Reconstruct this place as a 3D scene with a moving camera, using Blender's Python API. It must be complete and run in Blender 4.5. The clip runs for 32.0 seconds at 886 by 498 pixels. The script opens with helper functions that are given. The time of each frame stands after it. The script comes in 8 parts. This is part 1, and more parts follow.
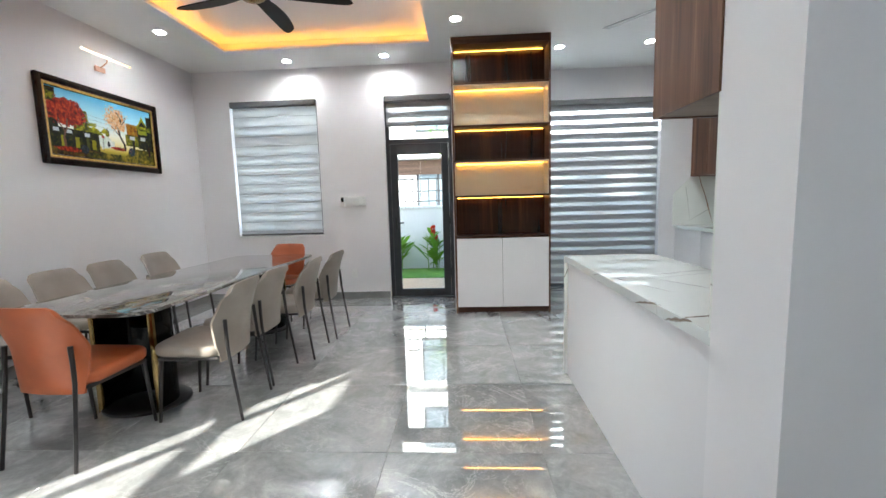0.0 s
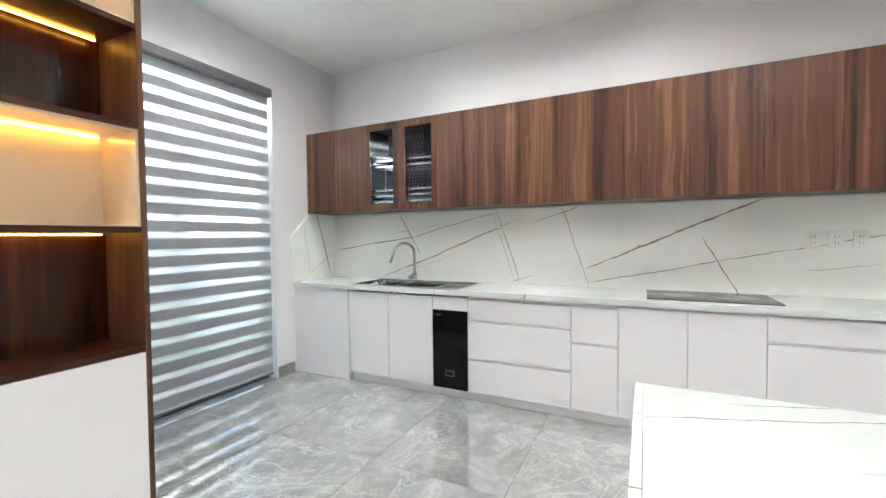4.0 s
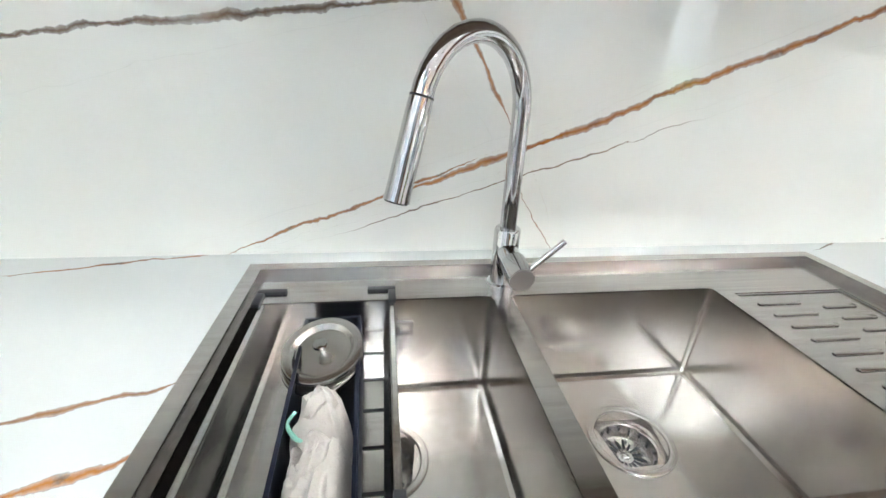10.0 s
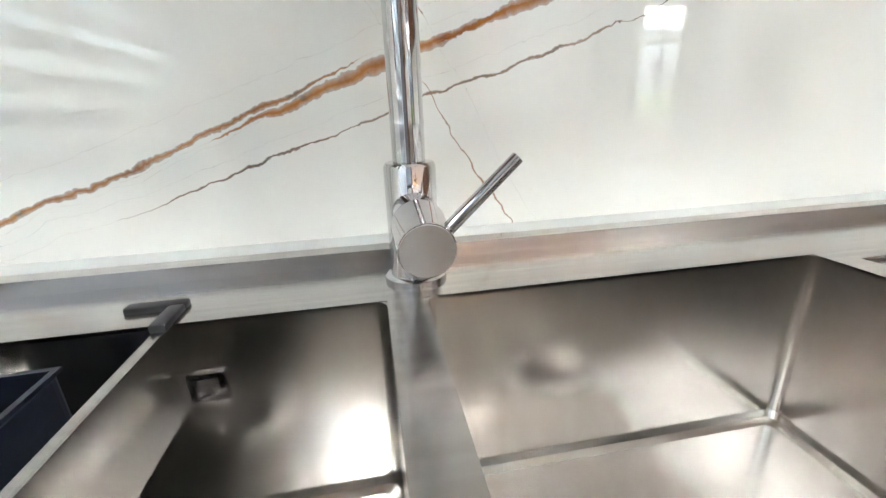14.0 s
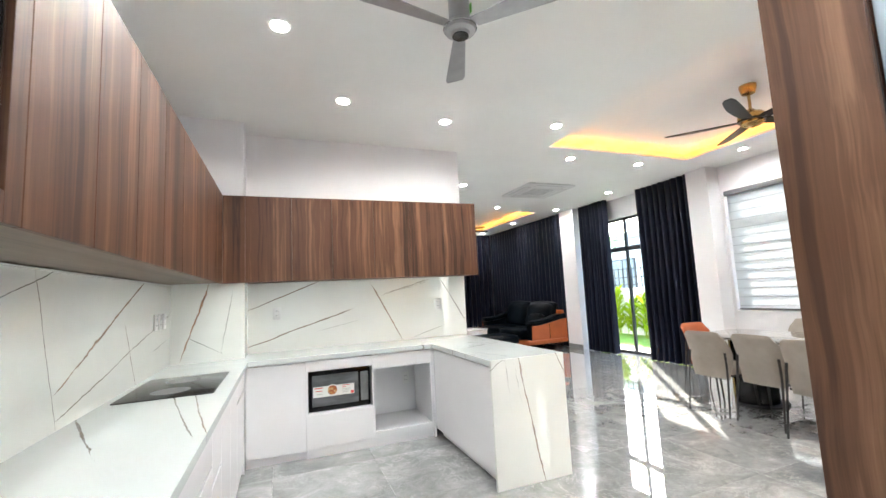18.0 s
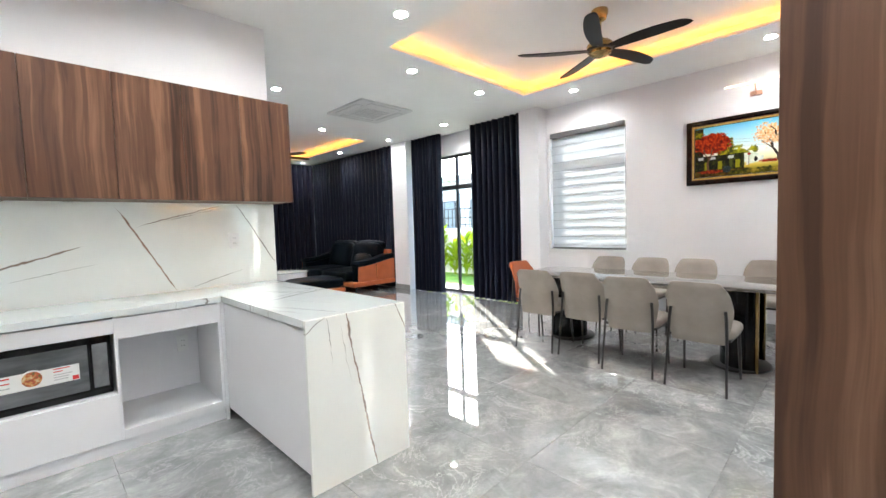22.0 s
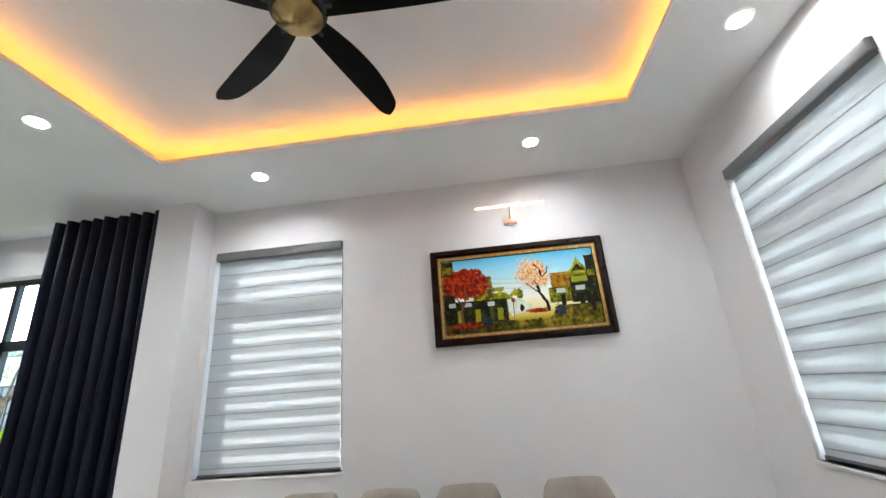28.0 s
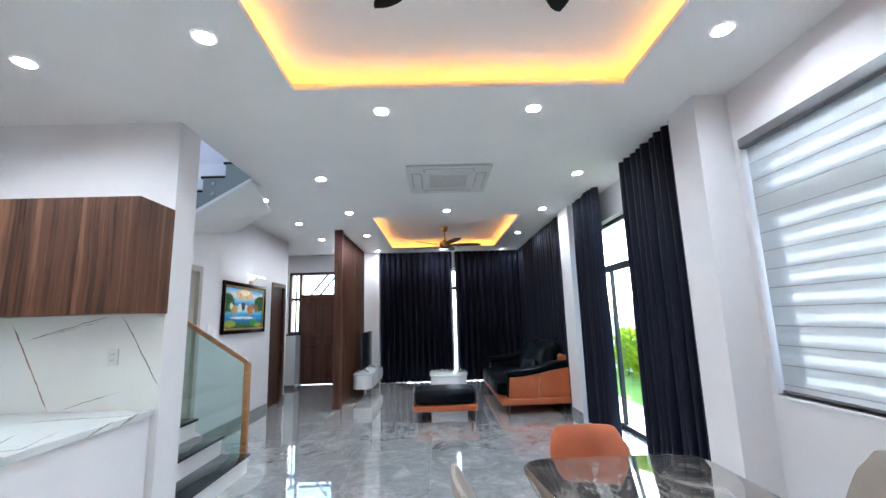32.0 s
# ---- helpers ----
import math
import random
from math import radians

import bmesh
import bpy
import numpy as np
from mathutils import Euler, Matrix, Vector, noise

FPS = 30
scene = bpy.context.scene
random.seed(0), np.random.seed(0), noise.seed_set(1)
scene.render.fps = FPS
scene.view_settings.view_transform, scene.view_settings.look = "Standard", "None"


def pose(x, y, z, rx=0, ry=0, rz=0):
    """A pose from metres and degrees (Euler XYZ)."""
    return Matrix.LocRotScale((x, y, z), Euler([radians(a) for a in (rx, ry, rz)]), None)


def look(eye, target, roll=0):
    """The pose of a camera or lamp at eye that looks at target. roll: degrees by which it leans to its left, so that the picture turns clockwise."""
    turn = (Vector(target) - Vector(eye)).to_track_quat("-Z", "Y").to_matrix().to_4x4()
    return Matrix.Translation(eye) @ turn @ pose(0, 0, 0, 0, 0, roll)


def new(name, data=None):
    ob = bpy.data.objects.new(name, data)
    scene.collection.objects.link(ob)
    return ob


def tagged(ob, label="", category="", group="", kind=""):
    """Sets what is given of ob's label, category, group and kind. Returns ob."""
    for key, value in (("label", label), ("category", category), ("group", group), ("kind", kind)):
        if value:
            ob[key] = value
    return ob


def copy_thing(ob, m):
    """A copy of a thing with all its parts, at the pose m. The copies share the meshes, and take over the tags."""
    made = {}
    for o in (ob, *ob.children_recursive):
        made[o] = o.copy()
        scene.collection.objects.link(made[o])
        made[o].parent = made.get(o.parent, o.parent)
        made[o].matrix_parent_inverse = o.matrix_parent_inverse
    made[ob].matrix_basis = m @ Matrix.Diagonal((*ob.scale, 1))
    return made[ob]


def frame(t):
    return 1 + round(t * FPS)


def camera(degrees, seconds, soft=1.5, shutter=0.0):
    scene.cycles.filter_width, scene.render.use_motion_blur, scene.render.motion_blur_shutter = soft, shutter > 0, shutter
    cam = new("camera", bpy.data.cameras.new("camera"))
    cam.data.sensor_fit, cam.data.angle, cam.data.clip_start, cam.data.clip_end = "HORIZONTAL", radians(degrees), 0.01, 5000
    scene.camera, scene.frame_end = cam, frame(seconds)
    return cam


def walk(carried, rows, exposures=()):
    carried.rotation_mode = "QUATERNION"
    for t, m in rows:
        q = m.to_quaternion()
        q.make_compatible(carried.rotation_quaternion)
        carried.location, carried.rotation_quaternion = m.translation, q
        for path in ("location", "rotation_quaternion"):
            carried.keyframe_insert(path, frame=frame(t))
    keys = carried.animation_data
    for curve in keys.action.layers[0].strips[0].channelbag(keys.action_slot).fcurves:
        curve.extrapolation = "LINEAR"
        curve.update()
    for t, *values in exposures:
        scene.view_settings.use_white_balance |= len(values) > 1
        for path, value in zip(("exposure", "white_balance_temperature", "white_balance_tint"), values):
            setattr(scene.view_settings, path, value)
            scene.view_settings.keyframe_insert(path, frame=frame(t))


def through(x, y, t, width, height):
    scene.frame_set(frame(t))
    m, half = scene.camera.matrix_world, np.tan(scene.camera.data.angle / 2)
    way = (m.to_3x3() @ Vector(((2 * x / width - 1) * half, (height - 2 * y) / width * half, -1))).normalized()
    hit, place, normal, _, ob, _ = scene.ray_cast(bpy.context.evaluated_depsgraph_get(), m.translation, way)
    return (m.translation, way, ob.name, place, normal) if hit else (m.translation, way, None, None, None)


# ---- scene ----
cam = camera(94.2, 32.0)
PATH = [
    (0, (0.607, 0.579, 1.279), (0.499, 2.563, 1.058), -1.6),
    (0.5, (0.421, 0.9, 1.246), (0.577, 2.887, 1.089), -0.8),
    (1, (0.282, 1.288, 1.292), (0.855, 3.198, 1.142), -1.1),
    (1.5, (0.302, 1.689, 1.215), (1.334, 3.398, 1.097), -2.0),
    (2, (0.23, 2.067, 1.304), (1.619, 3.5, 1.16), -1.4),
    (2.5, (0.296, 2.451, 1.311), (1.891, 3.65, 1.17), -1.6),
    (3, (0.357, 2.82, 1.306), (2.064, 3.856, 1.205), -1.0),
    (3.5, (0.47, 3.187, 1.322), (2.231, 4.132, 1.245), -0.7),
    (5.5, (1.394, 4.498, 1.228), (3.271, 5.188, 1.257), -0.7),
    (6, (1.736, 4.77, 1.244), (3.641, 5.371, 1.347), -0.9),
    (6.5, (2.096, 5.028, 1.273), (4.016, 5.532, 1.52), -1.2),
    (7, (2.406, 5.249, 1.346), (4.327, 5.638, 1.743), -1.2),
    (7.5, (2.701, 5.397, 1.395), (4.604, 5.66, 1.954), -1.3),
    (8, (2.94, 5.517, 1.418), (4.848, 5.65, 2.001), -1.0),
    (8.5, (3.204, 5.633, 1.409), (5.199, 5.62, 1.541), -0.4),
    (9, (3.374, 5.675, 1.34), (5.349, 5.567, 1.045), 0.3),
    (9.5, (3.445, 5.698, 1.242), (5.34, 5.501, 0.633), 1.7),
    (10, (3.477, 5.738, 1.217), (5.27, 5.464, 0.375), 2.6),
    (10.5, (3.483, 5.724, 1.189), (5.212, 5.412, 0.233), 3.3),
    (11, (3.481, 5.676, 1.166), (5.195, 5.397, 0.174), 3.5),
    (11.5, (3.505, 5.64, 1.141), (5.226, 5.445, 0.142), 2.9),
    (12, (3.546, 5.627, 1.119), (5.291, 5.492, 0.15), 2.2),
    (12.5, (3.61, 5.606, 1.092), (5.388, 5.503, 0.183), 1.2),
    (13, (3.69, 5.594, 1.055), (5.495, 5.467, 0.204), 0.3),
    (13.5, (3.739, 5.571, 1.002), (5.614, 5.46, 0.316), -1.9),
    (15.5, (3.638, 5.627, 1.142), (4.713, 4.051, 0.54), -0.1),
    (16, (3.514, 5.814, 1.216), (3.947, 3.91, 0.784), -0.3),
    (16.5, (3.428, 6.024, 1.284), (3.343, 4.048, 0.991), -0.4),
    (17, (3.35, 6.202, 1.308), (2.912, 4.258, 1.137), -0.9),
    (17.5, (3.323, 6.238, 1.354), (2.683, 4.343, 1.362), -1.9),
    (18, (3.295, 6.223, 1.378), (2.568, 4.371, 1.587), -2.9),
    (18.5, (3.288, 6.244, 1.402), (2.525, 4.446, 1.829), -3.7),
    (19, (3.286, 6.273, 1.43), (2.498, 4.545, 2.058), -4.3),
    (19.5, (3.289, 6.272, 1.459), (2.464, 4.624, 2.238), -4.8),
    (20, (3.293, 6.233, 1.445), (2.39, 4.591, 2.145), -4.1),
    (20.5, (3.318, 6.133, 1.413), (2.346, 4.45, 1.886), -3.2),
    (21, (3.243, 5.948, 1.366), (2.191, 4.259, 1.572), -2.7),
    (21.5, (3.038, 5.69, 1.332), (1.845, 4.085, 1.323), -2.4),
    (22, (2.849, 5.429, 1.319), (1.435, 4.019, 1.206), -1.8),
    (22.5, (2.604, 5.159, 1.307), (0.977, 4.003, 1.178), -1.1),
    (23, (2.355, 4.877, 1.341), (0.557, 4.009, 1.229), -0.9),
    (23.5, (2.145, 4.611, 1.367), (0.244, 4.002, 1.25), -0.8),
    (24, (1.882, 4.37, 1.335), (-0.081, 4.006, 1.226), -0.6),
    (24.5, (1.665, 4.157, 1.325), (-0.326, 4.001, 1.218), -0.3),
    (26.5, (1.008, 3.877, 1.323), (-0.982, 4.03, 1.189), -0.3),
    (27, (0.771, 3.947, 1.309), (-1.219, 4.112, 1.205), -1.1),
    (27.5, (0.529, 4.135, 1.374), (-1.462, 4.15, 1.563), -2.7),
    (28, (0.241, 4.384, 1.413), (-1.644, 4.197, 2.056), -4.3),
    (28.5, (-0.045, 4.619, 1.484), (-1.747, 4.168, 2.432), -5.1),
    (29, (-0.319, 4.75, 1.504), (-1.751, 3.978, 2.668), -5.5),
    (29.5, (-0.553, 4.822, 1.552), (-1.639, 3.744, 2.841), -5.5),
    (30, (-0.739, 4.872, 1.557), (-1.464, 3.513, 2.832), -4.6),
    (30.5, (-0.868, 4.91, 1.565), (-1.258, 3.287, 2.667), -2.8),
    (31, (-0.865, 4.909, 1.527), (-1.033, 3.105, 2.374), -2.4),
    (31.5, (-0.794, 4.89, 1.477), (-0.857, 2.974, 2.047), -2.3),
    (32, (-0.727, 4.873, 1.461), (-0.763, 2.901, 1.792), -1.7),
]
walk(cam, [(t, look(eye, target, roll)) for t, eye, target, roll in PATH], exposures=[(0, 2.73, 6150, 5), (1, 2.84, 6150, 4), (3, 3.23, 6200, 5), (6, 3.45, 6900, 9), (7, 3.47, 6800, 9), (8, 4.22, 6450, 9), (9, 4.02, 6350, 8), (11, 3.84, 6400, 8), (12, 3.88, 6500, 9), (13, 3.9, 6600, 10), (16, 3.72, 6400, 7), (17, 3.5, 6400, 7), (18, 3.57, 6450, 6), (20, 3.52, 6450, 6), (21, 3.55, 6500, 8), (22, 3.38, 6300, 6), (23, 3.36, 6150, 6), (24, 3.24, 5950, 6), (27, 3.24, 6050, 7), (28, 2.83, 6200, 4), (29, 2.82, 6000, 2), (30, 2.72, 5450, 1), (31, 2.88, 5350, 3), (32, 3.08, 5650, 6)])

# ---- world, sun, exposure ----
world = bpy.data.worlds.new("sky")
scene.world = world
world.use_nodes = True
wn = world.node_tree.nodes
sky = wn.new("ShaderNodeTexSky")
sky.sky_type = "NISHITA"
sky.sun_disc = False
sky.sun_elevation = radians(29.7)
sky.sun_rotation = radians(218.5)
wn["Background"].inputs["Strength"].default_value = 0.15
world.node_tree.links.new(sky.outputs["Color"], wn["Background"].inputs["Color"])
sun = new("sun", bpy.data.lights.new("sun", "SUN"))
sun.data.energy, sun.data.angle, sun.data.color = 3.0, radians(0.6), (1.0, 0.93, 0.82)
sun.matrix_world = look((-6.2, -7.8, 5.68), (0, 0, 0))



def window_light(name, w, h, power, eye, target):
    """The sky's light in a window's opening."""
    o = new(name, bpy.data.lights.new(name, "AREA"))
    o.data.shape, o.data.size, o.data.size_y, o.data.energy, o.data.color = "RECTANGLE", w, h, power, (0.94, 0.97, 1.0)
    o.matrix_world = look(eye, target)


window_light("kitchen_window_light", 1.48, 0.44, 6.2, (2.56, 6.785, 2.38), (2.56, 5.0, 2.38))
window_light("dining_window_light", 1.10, 1.70, 3.9, (-1.90, 6.245, 1.79), (-1.90, 5.0, 1.79))


# ---- materials ----
MATS = {}


def material(name, color, rough=0.5, metal=0.0, coat=0.0):
    m = bpy.data.materials.new(name)
    m.use_nodes = True
    b = m.node_tree.nodes["Principled BSDF"]
    b.inputs["Base Color"].default_value = (*color, 1)
    b.inputs["Roughness"].default_value = rough
    b.inputs["Metallic"].default_value = metal
    b.inputs["Coat Weight"].default_value = coat
    b.inputs["Coat Roughness"].default_value = 0.05
    MATS[name] = m
    return m


def nodes_of(m):
    t = m.node_tree
    return t.nodes, t.links, t.nodes["Principled BSDF"]


def coords(m, scale=(1, 1, 1), space="Object"):
    """Coordinates in metres: the object's own, or the world's."""
    n, l, _ = nodes_of(m)
    mp = n.new("ShaderNodeMapping")
    mp.inputs["Scale"].default_value = scale
    if space == "World":
        g = n.new("ShaderNodeNewGeometry")
        l.new(g.outputs["Position"], mp.inputs["Vector"])
    else:
        t = n.new("ShaderNodeTexCoord")
        l.new(t.outputs["Object"], mp.inputs["Vector"])
    return mp.outputs["Vector"]


def tex_noise(m, vec, scale, detail=4, rough=0.55, distort=0.0):
    n, l, _ = nodes_of(m)
    t = n.new("ShaderNodeTexNoise")
    t.inputs["Scale"].default_value, t.inputs["Detail"].default_value = scale, detail
    t.inputs["Roughness"].default_value, t.inputs["Distortion"].default_value = rough, distort
    l.new(vec, t.inputs["Vector"])
    return t.outputs["Fac"]


def ramp(m, fac, stops):
    n, l, _ = nodes_of(m)
    r = n.new("ShaderNodeValToRGB")
    e = r.color_ramp.elements
    while len(e) < len(stops):
        e.new(0.5)
    for el, (p, c) in zip(e, stops):
        el.position, el.color = p, (*c, 1) if len(c) == 3 else c
    l.new(fac, r.inputs["Fac"])
    return r.outputs["Color"]


def bump(m, height, strength=0.2, distance=0.002):
    n, l, b = nodes_of(m)
    bp = n.new("ShaderNodeBump")
    bp.inputs["Strength"].default_value, bp.inputs["Distance"].default_value = strength, distance
    l.new(height, bp.inputs["Height"])
    l.new(bp.outputs["Normal"], b.inputs["Normal"])


def math_node(m, op, a, b=None, clamp=False):
    n, l, _ = nodes_of(m)
    t = n.new("ShaderNodeMath")
    t.operation, t.use_clamp = op, clamp
    for i, v in enumerate((a, b)):
        if v is None:
            continue
        if isinstance(v, (int, float)):
            t.inputs[i].default_value = v
        else:
            l.new(v, t.inputs[i])
    return t.outputs[0]


def mix_color(m, fac, a, b):
    n, l, _ = nodes_of(m)
    t = n.new("ShaderNodeMix")
    t.data_type = "RGBA"
    for sock, v in ((t.inputs["Factor"], fac), (t.inputs["A"], a), (t.inputs["B"], b)):
        if isinstance(v, (int, float)):
            sock.default_value = v
        elif isinstance(v, tuple):
            sock.default_value = (*v, 1)
        else:
            l.new(v, sock)
    return t.outputs["Result"]


def vary(m, stops, scale, detail=5, fine=0.0, fine_scale=200, rough=None, space="Object", stretch=(1, 1, 1)):
    """A colour that drifts between the stops, fine relief, and gloss that varies with it."""
    n, l, b = nodes_of(m)
    v = coords(m, stretch, space)
    f = tex_noise(m, v, scale, detail)
    l.new(ramp(m, f, stops), b.inputs["Base Color"])
    if fine:
        bump(m, tex_noise(m, v, fine_scale, 3), fine)
    if rough:
        l.new(math_node(m, "MULTIPLY_ADD", f, rough[1] - rough[0]), b.inputs["Roughness"])
        b.inputs["Roughness"].links[0].from_node.inputs[2].default_value = rough[0]
    return m


def emitter(name, color, strength):
    m = bpy.data.materials.new(name)
    m.use_nodes = True
    n = m.node_tree.nodes
    n.remove(n["Principled BSDF"])
    e = n.new("ShaderNodeEmission")
    e.inputs["Color"].default_value, e.inputs["Strength"].default_value = (*color, 1), strength
    m.node_tree.links.new(e.outputs[0], n["Material Output"].inputs["Surface"])
    MATS[name] = m
    return m


def paint(name, color, rough=0.55):
    m = material(name, color, rough)
    lo, hi = tuple(c * 0.965 for c in color), tuple(min(1, c * 1.02) for c in color)
    return vary(m, [(0.3, lo), (0.7, hi)], 1.3, 6, 0.08, 260, space="World")


paint("wall_paint", (0.76, 0.745, 0.762))
paint("ceiling_paint", (0.84, 0.84, 0.83))
paint("frame_white", (0.80, 0.80, 0.79), 0.4)
paint("lacquer_white", (0.82, 0.81, 0.83), 0.22)
paint("garden_wall_paint", (0.78, 0.77, 0.75), 0.7)
paint("facade_grey", (0.48, 0.49, 0.50), 0.7)


def wood(name, dark, mid, light, axis=2, rough=0.46, gain=1.0, apart=23.0):
    """Straight-grained veneer; the grain runs along the axis, and every board is cut from another place."""
    m = material(name, mid, rough)
    n, l, b = nodes_of(m)
    g, info, sh = n.new("ShaderNodeNewGeometry"), n.new("ShaderNodeObjectInfo"), n.new("ShaderNodeVectorMath")
    sh.operation = "ADD"
    l.new(g.outputs["Position"], sh.inputs[0])
    l.new(math_node(m, "MULTIPLY", info.outputs["Random"], apart), sh.inputs[1])

    # the grain wanders a little along the board
    wav = n.new("ShaderNodeTexNoise")
    wav.inputs["Scale"].default_value, wav.inputs["Detail"].default_value = 1.7, 2
    l.new(sh.outputs[0], wav.inputs["Vector"])
    bend, moved = n.new("ShaderNodeVectorMath"), n.new("ShaderNodeVectorMath")
    bend.operation, moved.operation = "SCALE", "ADD"
    l.new(wav.outputs["Color"], bend.inputs[0])
    bend.inputs["Scale"].default_value = 0.055
    l.new(sh.outputs[0], moved.inputs[0]), l.new(bend.outputs[0], moved.inputs[1])

    def along(k, q):
        mp = n.new("ShaderNodeMapping")
        sc = [k, k, k]
        sc[axis] = q
        mp.inputs["Scale"].default_value = sc
        l.new(moved.outputs[0], mp.inputs["Vector"])
        return mp.outputs["Vector"]

    broad = tex_noise(m, along(10.0 * gain, 0.35), 1.0, 2, 0.45, 0.3)
    streak = tex_noise(m, along(42.0 * gain, 0.7), 1.0, 3, 0.55, 0.3)
    fine = tex_noise(m, along(110.0, 3.0), 1.0, 3, 0.6, 0.2)
    t = math_node(m, "ADD", math_node(m, "MULTIPLY", broad, 0.60), math_node(m, "MULTIPLY", streak, 0.40))
    c = ramp(m, t, [(0.37, dark), (0.47, mid), (0.53, mid), (0.63, light)])
    dull = ramp(m, fine, [(0.35, (0.88, 0.87, 0.86)), (0.6, (1.0, 1.0, 1.0))])
    mul = n.new("ShaderNodeMix")
    mul.data_type, mul.blend_type = "RGBA", "MULTIPLY"
    mul.inputs["Factor"].default_value = 1.0
    l.new(c, mul.inputs["A"]), l.new(dull, mul.inputs["B"])
    l.new(mul.outputs["Result"], b.inputs["Base Color"])
    b.inputs["Specular IOR Level"].default_value = 0.35
    bump(m, fine, 0.10, 0.001)
    return m


wood("walnut", (0.039, 0.015, 0.008), (0.102, 0.043, 0.023), (0.205, 0.101, 0.056))
wood("walnut_level", (0.070, 0.028, 0.014), (0.135, 0.058, 0.030), (0.24, 0.12, 0.065), axis=1)
wood("walnut_panel", (0.066, 0.028, 0.015), (0.125, 0.058, 0.032), (0.225, 0.118, 0.068), gain=0.8)
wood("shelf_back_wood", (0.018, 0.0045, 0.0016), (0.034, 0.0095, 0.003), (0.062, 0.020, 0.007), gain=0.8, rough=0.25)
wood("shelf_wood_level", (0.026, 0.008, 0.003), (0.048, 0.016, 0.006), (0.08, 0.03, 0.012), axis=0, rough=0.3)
wood("cabinet_under", (0.125, 0.080, 0.053), (0.16, 0.107, 0.073), (0.195, 0.137, 0.098), axis=1, apart=0.0)
wood("screen_wood", (0.050, 0.017, 0.009), (0.095, 0.035, 0.018), (0.14, 0.058, 0.032))
wood("door_wood", (0.026, 0.0065, 0.003), (0.050, 0.0145, 0.0075), (0.070, 0.0225, 0.011))
wood("oak_rail", (0.26, 0.13, 0.05), (0.36, 0.19, 0.08), (0.44, 0.25, 0.11), axis=0, gain=2)
wood("deck_wood", (0.10, 0.06, 0.045), (0.16, 0.10, 0.075), (0.22, 0.14, 0.10), axis=0, rough=0.7)

m = material("dark_metal", (0.035, 0.033, 0.034), 0.38, 0.6)
vary(m, [(0.3, (0.028, 0.027, 0.028)), (0.7, (0.05, 0.047, 0.047))], 12, 4, 0.05)
m = material("window_frame_grey", (0.045, 0.048, 0.055), 0.42, 0.3)
vary(m, [(0.3, (0.038, 0.041, 0.047)), (0.7, (0.055, 0.058, 0.066))], 6, 4, 0.05)
m = material("aluminium_trim", (0.66, 0.66, 0.65), 0.35, 0.6)
vary(m, [(0.3, (0.60, 0.60, 0.59)), (0.7, (0.70, 0.70, 0.69))], 12, 3)
material("chrome", (0.60, 0.60, 0.61), 0.05, 1.0)
m = material("brushed_steel", (0.56, 0.54, 0.52), 0.26, 1.0)
vary(m, [(0.3, (0.44, 0.424, 0.408)), (0.7, (0.54, 0.522, 0.505))], 1.0, 2, rough=(0.17, 0.25), stretch=(160, 3, 160))
m = material("brushed_steel_down", (0.60, 0.575, 0.55), 0.17, 1.0)
vary(m, [(0.3, (0.66, 0.63, 0.60)), (0.7, (0.74, 0.71, 0.68))], 1.0, 2, stretch=(60, 60, 1.5))
n, l, b = nodes_of(MATS["brushed_steel"])
tg = n.new("ShaderNodeTangent")
tg.direction_type, tg.axis = "RADIAL", "Z"
l.new(tg.outputs["Tangent"], b.inputs["Tangent"])
b.inputs["Anisotropic"].default_value = 0.6
m = material("satin_grey_metal", (0.36, 0.36, 0.37), 0.35, 0.9)
vary(m, [(0.3, (0.32, 0.32, 0.33)), (0.7, (0.40, 0.40, 0.41))], 9, 3, 0.04)
m = material("antique_brass", (0.42, 0.29, 0.11), 0.26, 1.0)
vary(m, [(0.3, (0.30, 0.20, 0.075)), (0.7, (0.50, 0.36, 0.15))], 14, 4, 0.04)
m = material("gold_frame", (0.45, 0.28, 0.07), 0.33, 0.9)
vary(m, [(0.35, (0.46, 0.27, 0.06)), (0.65, (0.74, 0.52, 0.18))], 60, 3, 0.3, 160)
m = material("fan_blade_black", (0.003, 0.003, 0.003), 0.32)
nodes_of(m)[2].inputs["Specular IOR Level"].default_value = 0.18
vary(m, [(0.3, (0.002, 0.002, 0.002)), (0.7, (0.004, 0.004, 0.004))], 1.0, 5, 0.1, 1.0, stretch=(3, 60, 60))
m.node_tree.nodes["Principled BSDF"].inputs["Specular IOR Level"].default_value = 0.12
m = material("black_gloss", (0.006, 0.006, 0.007), 0.06)
vary(m, [(0.3, (0.003, 0.003, 0.004)), (0.7, (0.006, 0.006, 0.007))], 3, 3)
m.node_tree.nodes["Principled BSDF"].inputs["Specular IOR Level"].default_value = 0.25
m = material("screen_black", (0.010, 0.010, 0.012), 0.16)
m = material("hob_glass", (0.035, 0.037, 0.038), 0.12)
vary(m, [(0.3, (0.03, 0.032, 0.033)), (0.7, (0.042, 0.044, 0.045))], 4, 4, 0.0, rough=(0.08, 0.18))
m = material("fridge_door", (0.24, 0.25, 0.27), 0.3, 0.7)
vary(m, [(0.3, (0.22, 0.23, 0.25)), (0.7, (0.27, 0.28, 0.30))], 2, 4, 0.03)
m = material("black_granite", (0.012, 0.012, 0.014), 0.1)
vary(m, [(0.45, (0.008, 0.008, 0.010)), (0.8, (0.05, 0.05, 0.055))], 90, 3)
m = material("skirting_grey", (0.26, 0.26, 0.255), 0.25)
